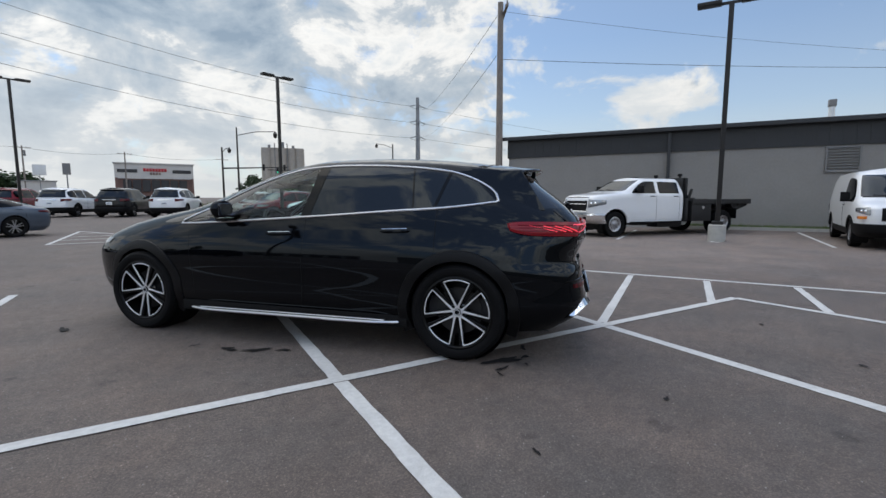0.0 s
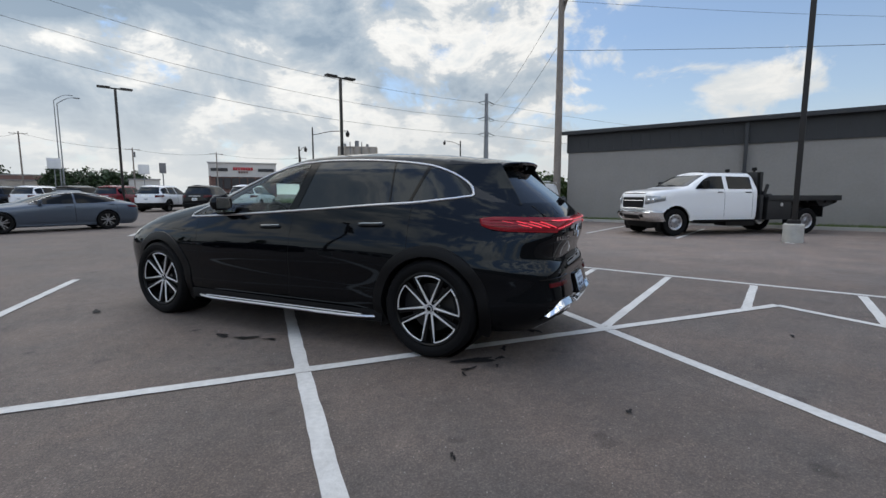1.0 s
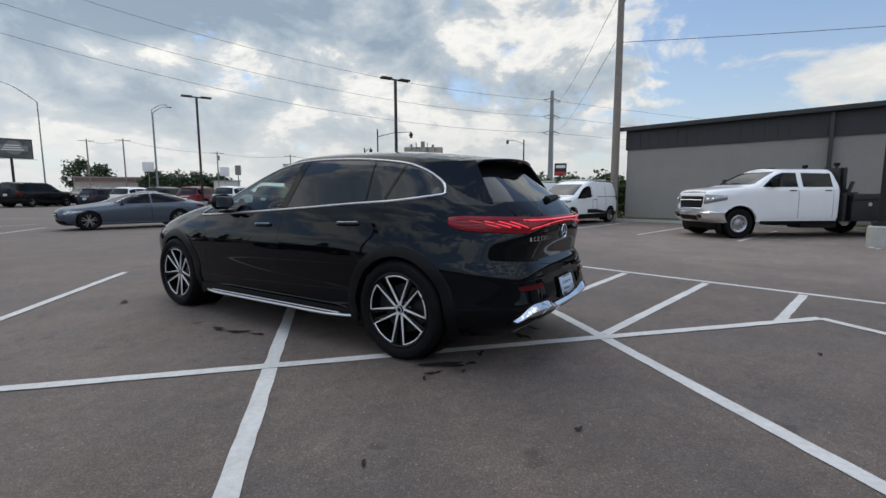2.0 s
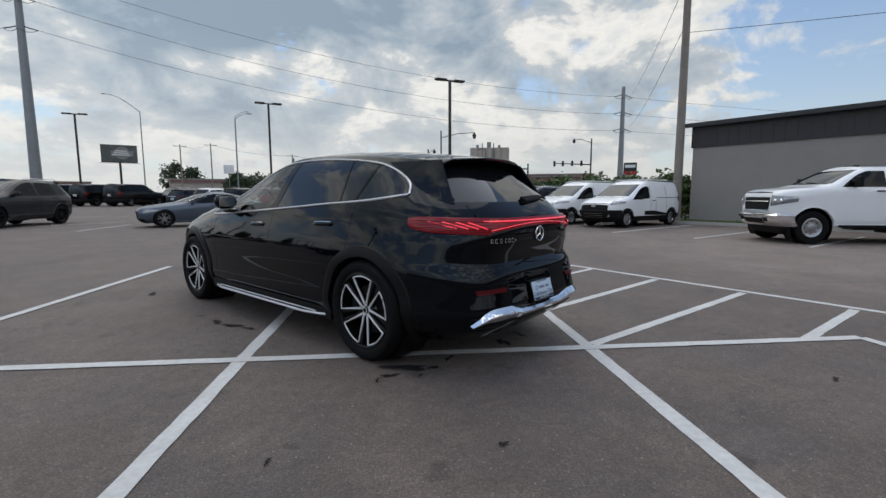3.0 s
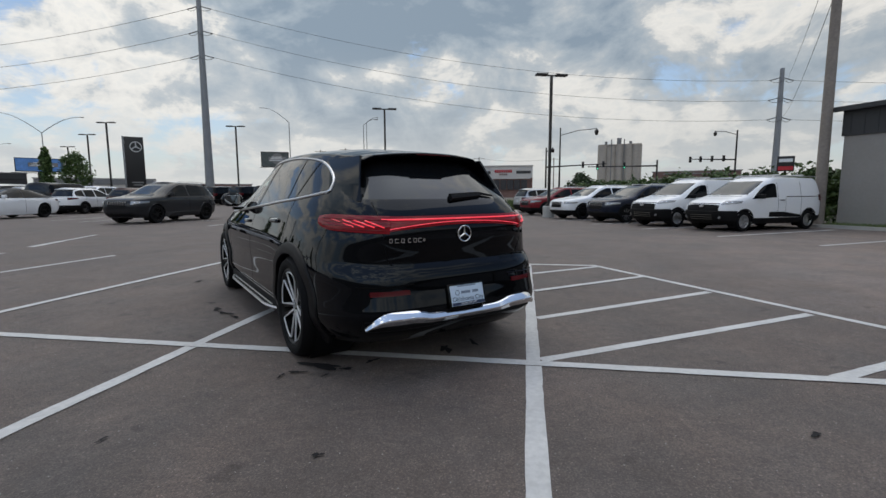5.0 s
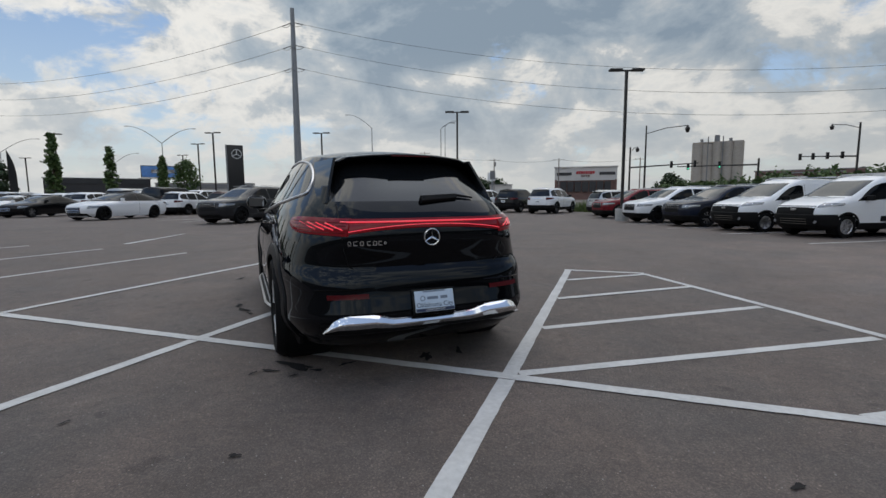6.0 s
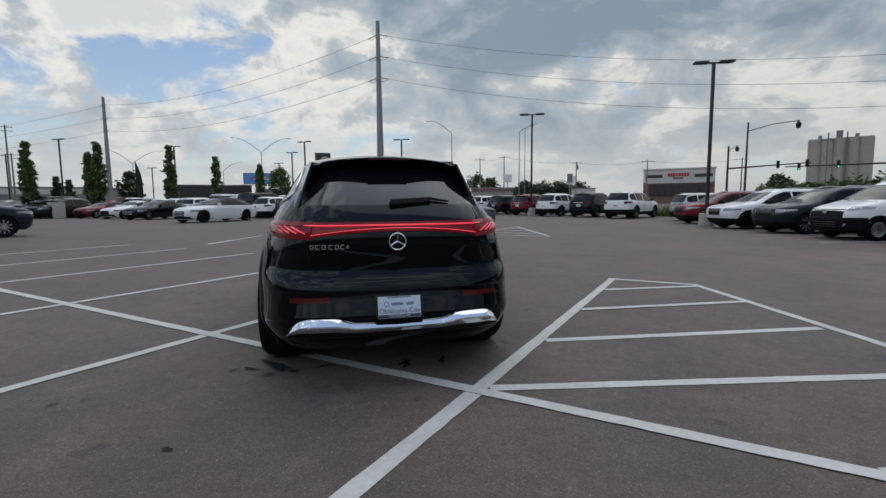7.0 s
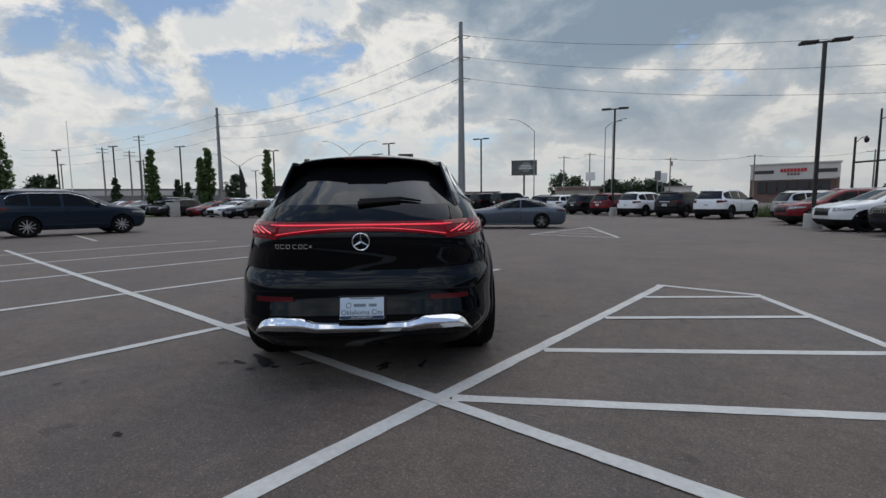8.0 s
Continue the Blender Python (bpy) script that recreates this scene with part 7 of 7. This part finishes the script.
for a, b in zip(WP, WP[1:]):
    wire((a[0], a[1], a[2] - 0.4), (b[0], b[1], b[2] - 0.4), 0.8, 0.03)
for x, y, h in ((-138.9, 37.3, 16.5), (-136.8, 45.2, 20.2), (-137.4, 42.9, 16), (-150, 50, 15)):
    wood_pole(x, y, h, 0.22, (0, 0), 2, "distant wooden utility pole with crossarms", 2.6, 70)
bmx = BM()
cyl(bmx, (-140.4, 30.7, 0), (-140.4, 30.7, 22.6), 0.14, 0.06, 8)
solo("flag_mast", bmx, M["sign_white"], "tall slim white mast in the distance", "mast")


def street_lamp(x, y, h, arm, turn, double=False, label="tall galvanised street lamp with a curved arm", r=0.13):
    t = thing("street_lamp", label, "street lamp", "street lamps", pose(x, y, 0, 0, 0, turn))
    part("pole", tube([(0, 0, 0), (0, 0, h - arm * 0.55)], [r, r * 0.6], 10), M["grey_pole"], t)
    for s in ((1, -1) if double else (1,)):
        pts = [(s * arm * u, 0, h - arm * 0.55 + arm * 0.55 * math.sin(u * math.pi / 2)) for u in np.linspace(0, 1, 9)]
        a = part("arm", tube(pts, [r * 0.55] * 5 + [r * 0.4] * 4, 6), M["grey_pole"], t)
        bm = BM()
        box(bm, (s * (arm + 0.35), 0, h), (0.8, 0.3, 0.16), bevel=0.05)
        part("lamp_head", bm, M["grey_pole"], a)
    return t


street_lamp(-60.3, 122.5, 25.6, 7.2, 190, r=0.17)
street_lamp(-39.3, 127.2, 23.0, 2.6, 20, r=0.14)
street_lamp(-25.5, 85.8, 15.6, 2.0, 20, r=0.11)
street_lamp(-102.8, 89.1, 19.6, 7.2, 40, True, "distant twin-arm galvanised street lamp", 0.15)
street_lamp(-145.9, 76.9, 18.0, 7.4, 60, True, "distant twin-arm galvanised street lamp", 0.15)
street_lamp(-150, 110, 17.0, 6.0, 50, False, "distant galvanised street lamp", 0.14)


def signal_head(parent, x, y, z, lit=False):
    bm = BM()
    box(bm, (x, y, z), (0.42, 0.34, 1.15), bevel=0.04)
    s = part("signal_head", bm, M["sign_black"], parent, "black traffic signal head")
    for k in range(3):
        bm = BM()
        cyl(bm, (x, y - 0.18, z + 0.36 - 0.36 * k), (x, y - 0.24, z + 0.36 - 0.36 * k), 0.13, seg=12)
        part("lamp", bm, M["lamp_green"] if lit and k == 2 else M["plastic"], s)


def signal_mast(x, y, h, end, heads, lamp, label, arm_z):
    t = thing("traffic_signal", label, "traffic light", "traffic signals", pose(x, y, 0))
    part("pole", tube([(0, 0, 0), (0, 0, h)], [0.2, 0.14], 10), M["pole"], t)
    ex, ey = end[0] - x, end[1] - y
    part("mast_arm", tube([(0, 0, arm_z - 0.2), (ex, ey, arm_z + 0.2)], [0.14, 0.08], 8), M["pole"], t)
    for u, lit in heads:
        signal_head(t, ex * u, ey * u, arm_z + 0.1, lit)
    if lamp:
        a = part("lamp_arm", tube([(0, 0, h - 0.9), (lamp[0] * 0.5, lamp[1] * 0.5, h - 0.2), (lamp[0], lamp[1], h)], 0.06, 6), M["pole"], t)
        part("lantern", revolve([(0.0, -0.9), (0.22, -0.85), (0.34, -0.35), (0.12, -0.1), (0.06, 0.1), (0, 0.1)], 12, "z"), M["pole"], a).location = (lamp[0], lamp[1], h)
    return t


signal_mast(44.3, 97.3, 13.2, (37.0, 100.0), ((0.25, False), (0.5, False), (0.75, False), (0.98, False)), (-3.4, 1.2), "black traffic signal mast with a street lantern", 7.9)
signal_mast(8.8, 90.6, 10.0, (19.5, 89.2), ((0.62, False), (0.95, False)), (1.2, 0.2), "black traffic signal mast at the junction", 6.6)
signal_mast(27.8, 87.7, 7.2, (17.0, 95.0), ((0.45, True), (0.85, True)), None, "black traffic signal mast with green lights lit", 6.4)
lt = thing("lantern_post", "black street lamp post with a hanging lantern", "street lamp", "street lamps", pose(11.3, 90.5, 0))
part("pole", tube([(0, 0, 0), (0, 0, 13.6)], [0.2, 0.12], 10), M["pole"], lt)
part("arm", tube([(0, 0, 12.2), (3.2, -0.3, 13.0), (6.4, -0.6, 13.2)], 0.07, 6), M["pole"], lt)
part("lantern", revolve([(0, -1.2), (0.25, -1.1), (0.4, -0.45), (0.14, -0.1), (0.06, 0.1), (0, 0.1)], 12, "z"), M["pole"], lt).location = (6.4, -0.6, 13.2)


def small_sign(x, y, z0, z1, w, turn, mat, label):
    t = thing("road_sign", label, "sign", "road signs", pose(x, y, 0, 0, 0, turn))
    part("post", tube([(0, 0, 0), (0, 0, z0 + 0.1)], 0.05, 8), M["grey_pole"], t)
    bm = BM()
    box(bm, (0, 0, (z0 + z1) / 2), (w, 0.06, z1 - z0), bevel=0.015)
    part("panel", bm, M[mat], t)


small_sign(-6.5, 50.0, 3.2, 4.15, 0.55, 5, "far_grey", "grey road sign panel on a post")
small_sign(-20.1, 66.4, 4.2, 5.4, 1.3, 15, "sign_white", "pale road sign on a post")
small_sign(-14, 80, 4.2, 5.6, 1.4, 10, "sign_white", "pale road sign on a post")


def dealer_sign():
    a, b = Vector((-71.7, 78.9, 0)), Vector((-69.4, 81.1, 0))
    d = (b - a).normalized()
    m = Matrix(((d.x, -d.y, 0, (a.x + b.x) / 2), (d.y, d.x, 0, (a.y + b.y) / 2), (0, 0, 1, 0), (0, 0, 0, 1)))
    t = thing("pylon_sign", "tall black pylon sign with a pale ring emblem", "sign", at=m)
    bm = BM()
    box(bm, (0, 0, 6.9), (3.2, 0.5, 11.8), bevel=0.04)
    part("panel", bm, M["sign_black"], t)
    bm = BM()
    box(bm, (-1.75, 0, 6.9), (0.28, 0.6, 11.9), bevel=0.03)
    part("edge_panel", bm, M["grey_pole"], t)
    ring = part("ring_emblem", tube([(0.3 + 0.95 * math.cos(w), -0.3, 10.9 + 0.95 * math.sin(w)) for w in np.linspace(0, 6.2832, 33)[:-1]], 0.07, 6, closed=True), M["sign_white"], t)
    for w in (90, 210, 330):
        part("emblem_arm", tube([(0.3, -0.3, 10.9), (0.3 + 0.93 * math.cos(radians(w)), -0.3, 10.9 + 0.93 * math.sin(radians(w)))], [0.1, 0.04], 5), M["sign_white"], ring)
    bm = BM()
    box(bm, (0.2, -0.27, 4.0), (1.9, 0.04, 0.26))
    box(bm, (0.2, -0.27, 3.5), (1.5, 0.04, 0.20))
    part("name_bar", bm, M["louver"], t, smooth=False)
    bm = BM()
    box(bm, (0, 0, 0.5), (2.6, 0.4, 1.0))
    part("base", bm, M["sign_black"], t, smooth=False)


dealer_sign()


def billboard(a, b, z0, z1, mat, label, bars=True):
    a, b = Vector((*a, 0)), Vector((*b, 0))
    d = (b - a).normalized()
    L_ = (b - a).length
    m = Matrix(((d.x, -d.y, 0, (a.x + b.x) / 2), (d.y, d.x, 0, (a.y + b.y) / 2), (0, 0, 1, 0), (0, 0, 0, 1)))
    t = thing("billboard", label, "billboard", at=m)
    bm = BM()
    box(bm, (0, 0, (z0 + z1) / 2), (L_, 0.7, z1 - z0))
    pn = part("frame", bm, M["sign_black"], t, smooth=False)
    bm = BM()
    box(bm, (0, -0.38, (z0 + z1) / 2), (L_ * 0.96, 0.05, (z1 - z0) * 0.9))
    part("poster", bm, M[mat], pn, "printed poster", smooth=False)
    part("post", tube([(0, 0.3, 0), (0, 0.3, z0)], 0.55, 12), M["sign_black"], t)
    bm = BM()
    box(bm, (0, -0.8, z0 - 0.3), (L_ * 1.15, 1.4, 0.12))
    part("catwalk", bm, M["sign_black"], t, smooth=False)
    if bars:
        bm = BM()
        cyl(bm, (L_ * 0.08, -0.40, z0 + (z1 - z0) * 0.55), (L_ * 0.08, -0.44, z0 + (z1 - z0) * 0.55), (z1 - z0) * 0.36, seg=20)
        box(bm, (L_ * 0.08, -0.42, z0 + (z1 - z0) * 0.52), (L_ * 0.62, 0.04, (z1 - z0) * 0.30), bevel=0.02)
        part("poster_shape", bm, M["louver"], pn)
        bm = BM()
        for q in range(3):
            box(bm, (L_ * 0.05, -0.46, z0 + (z1 - z0) * (0.44 + 0.11 * q)), (L_ * (0.5 - 0.08 * q), 0.02, (z1 - z0) * 0.05))
        part("poster_bar", bm, M["sign_white"], pn, smooth=False)


billboard((-151.0, 257.0), (-137.0, 264.5), 18.4, 27.6, "sign_green", "large roadside billboard with a pale print")
billboard((-122.2, 97.5), (-116.0, 104.8), 7.7, 11.2, "sign_blue", "low blue printed billboard", True)


def tyre_store():
    t = thing("tyre_store", "white and brick store with red sign shapes", "building", at=pose(-5.0, 220.2, 0, 0, 0, 2.5))
    W, D = 27.0, 22.0
    bm = BM()
    box(bm, (0, D / 2, 11.6), (W, D, 5.8))
    part("upper_wall", bm, M["white_wall"], t, "off-white upper wall", smooth=False)
    bm = BM()
    box(bm, (0, D / 2 + 0.2, 4.35), (W - 0.4, D - 0.4, 8.7))
    part("lower_wall", bm, M["brick"], t, "brown brick lower wall", smooth=False)
    bm = BM()
    box(bm, (0, D / 2, 14.7), (W + 0.8, D + 0.8, 0.5), bevel=0.08)
    part("cornice", bm, M["white_wall"], t)
    for s in (-1, 1):
        bm = BM()
        box(bm, (s * 9.3, -0.05, 11.7), (6.6, 0.2, 1.3))
        part("window", bm, M["far_dark"], t, "dark strip window", smooth=False)
        bm = BM()
        box(bm, (s * (W / 2 - 0.5), -0.15, 4.5), (0.9, 0.5, 9.0))
        part("pier", bm, M["brick"], t, smooth=False)
    for k in range(7):
        bm = BM()
        box(bm, (-9.6 + 3.2 * k, 0.02, 5.9), (2.7, 0.5, 4.6))
        part("shop_window", bm, M["far_dark"], t, "dark shop window", smooth=False)
    for k in range(8):
        bm = BM()
        box(bm, (-3.6 + 1.02 * k, -0.15, 12.2), (0.8, 0.25, 1.25), bevel=0.05)
        part("sign_shape", bm, M["red_paint"], t, "red sign shape")
    for k in range(4):
        bm = BM()
        box(bm, (-1.5 + 1.0 * k, -0.15, 10.75), (0.7, 0.25, 0.8), bevel=0.05)
        part("sign_shape", bm, M["brick"], t)


tyre_store()


def grain_silo():
    t = thing("grain_silo", "tall stained concrete grain silo with rooftop housings", "silo", at=pose(83.0, 413.0, 0, 0, 0, -11))
    for k in range(5):
        for j in range(2):
            bm = BM()
            cyl(bm, (-13.6 + 6.8 * k, 4 + 7 * j, 0), (-13.6 + 6.8 * k, 4 + 7 * j, 42.5 - (0.6 if k == 1 else 0)), 3.95, seg=24)
            part("silo_bin", bm, M["silo"], t, "stained concrete bin")
    bm = BM()
    box(bm, (0, 7, 42.8), (34, 12, 0.9))
    part("roof_deck", bm, M["silo"], t, smooth=False)
    for x, w, h in ((-0.6, 3.6, 5.2), (-11, 2.0, 2.6), (8.5, 2.2, 2.4)):
        bm = BM()
        box(bm, (x, 5, 43.2 + h / 2), (w, 4, h))
        part("roof_house", bm, M["far_grey"], t, smooth=False)
    for x in (-6.5, 3.5):
        bm = BM()
        cyl(bm, (x, 0.1, 0), (x, 0.1, 47), 0.4, seg=8)
        part("leg_pipe", bm, M["far_grey"], t)


grain_silo()


def block(name, label, a, b, h, depth, mat, band=None, bmat=None, cat="building", wins=0):
    """A plain far building between two plan points, its front along them, away from the camera behind."""
    a, b = Vector((*a, 0)), Vector((*b, 0))
    d = (b - a).normalized()
    n = Vector((-d.y, d.x, 0))
    L_ = (b - a).length
    m = Matrix(((d.x, n.x, 0, a.x), (d.y, n.y, 0, a.y), (0, 0, 1, 0), (0, 0, 0, 1)))
    t = thing(name, label, cat, "far buildings", m)
    bm = BM()
    box(bm, (L_ / 2, depth / 2, h / 2), (L_, depth, h))
    part("wall", bm, M[mat], t, smooth=False)
    bm = BM()
    box(bm, (L_ / 2, depth / 2, h + 0.1), (L_ + 0.5, depth + 0.5, 0.25))
    part("roof", bm, M["roofing"], t, smooth=False)
    if band:
        bm = BM()
        box(bm, (L_ / 2, -0.1, (band[0] + band[1]) / 2), (L_ * 0.98, 0.3, band[1] - band[0]))
        part("fascia", bm, M[bmat], t, smooth=False)
    for k in range(wins):
        bm = BM()
        box(bm, (L_ * (k + 0.5) / wins, -0.05, 2.0), (L_ / wins * 0.7, 0.2, 2.8))
        part("window", bm, M["far_dark"], t, smooth=False)
    return t


block("showroom", "long low dark showroom in the distance", (-160, 94), (-144.1, 117.4), 8.3, 20, "far_dark", (6.6, 8.0), "fascia", wins=6)
block("showroom", "pale low showroom in the distance", (-144, 119), (-120, 140), 7.0, 20, "white_wall", (5.2, 6.8), "far_grey", wins=6)
block("store", "low store with a dark red roof band", (-118, 133), (-92, 153), 5.3, 18, "far_grey", (4.5, 5.3), "brick", wins=7)
block("strip_mall", "low tan shopping strip in the distance", (-78, 172), (-46, 184), 7.0, 18, "silo", (5.4, 6.8), "brick", wins=8)
block("store", "low tan store with a flat roof", (-70, 158), (-52, 162), 5.0, 14, "silo", wins=4)
block("shed", "pale low shed with a pitched roof", (-30.8, 146.4), (-24.0, 148.0), 5.2, 14, "white_wall")
block("store", "low brown store with a flat roof", (42, 146), (63, 139), 7.6, 18, "silo", (6.0, 7.6), "brick", wins=5)
block("store", "low orange-brown store beyond the hedge", (40, 127), (52, 122), 6.2, 12, "brick", wins=3)
block("store", "low grey store far beyond the lot", (-240, 20), (-190, 90), 8, 25, "far_grey", (5.5, 7.5), "white_wall", wins=9)
block("store", "low pale store far beyond the lot", (-210, -60), (-205, 10), 8, 25, "white_wall", (5.5, 7.5), "far_grey", wins=8)
sg = thing("roadside_sign", "black roadside sign with a red lower panel", "sign", at=pose(44.5, 80.3, 0, 0, 0, -25))
bmx = BM()
box(bmx, (0, 0, 5.8), (2.2, 0.5, 2.3), bevel=0.05)
part("panel", bmx, M["sign_black"], sg)
bmx = BM()
box(bmx, (0, -0.27, 5.1), (1.9, 0.05, 0.6))
part("lower_panel", bmx, M["red_paint"], sg, smooth=False)
bmx = BM()
box(bmx, (0, -0.27, 6.3), (1.7, 0.05, 0.5))
part("upper_panel", bmx, M["sign_white"], sg, smooth=False)
part("post", tube([(0, 0, 0), (0, 0, 4.7)], 0.18, 8), M["pole"], sg)


def banner(x, y, z, label):
    t = thing("feather_flag", label, "banner", at=pose(x, y, 0, 0, 0, 100))
    part("pole", tube([(0, 0, 0), (0, 0, z)], 0.04, 6), M["pole"], t)
    g = []
    for k in range(14):
        u = k / 13
        w = 1.1 * (1 - u ** 3) + 0.05
        g += [(0.03, 0.03 * math.sin(6 * u), 2.2 + (z - 2.2) * u), (w, 0.08 * math.sin(5 * u + 1), 2.2 + (z - 2.4) * u)]
    part("cloth", shell(g, 14, 2, lambda p: (0, 0.01, 0)), M["sign_black"], t)


banner(-74.3, 41.5, 8.4, "dark feather flag on a slim pole")
bmx = BM()
box(bmx, (-49.9, 21.6, 0.8), (1.1, 1.1, 1.6), bevel=0.05)
solo("bin", bmx, M["concrete"], "grey concrete litter bin by the trees", "bin")
bmx = BM()
slab(bmx, [(-58, 14), (-50, 16), (-56, 62), (-66, 66), (-68, 20)], 0.0, 0.12)
solo("planting_bed", bmx, M["grass"], "raised planting bed under the columnar trees", "planting bed", kind="structure", smooth=False)
# unseen walls added behind the camera, keeping low bright sky out of reflections
bmx = BM()
box(bmx, (0, -24, 2.9), (130, 0.4, 5.8))
solo("added_wall_south", bmx, M["far_grey"], "unseen plain grey wall added to cut sky reflections", "wall", kind="structure", smooth=False)
bmx = BM()
box(bmx, (40, -14, 2.9), (0.4, 19.5, 5.8))
solo("added_wall_east", bmx, M["far_grey"], "unseen plain grey wall added to cut sky reflections", "wall", kind="structure", smooth=False)
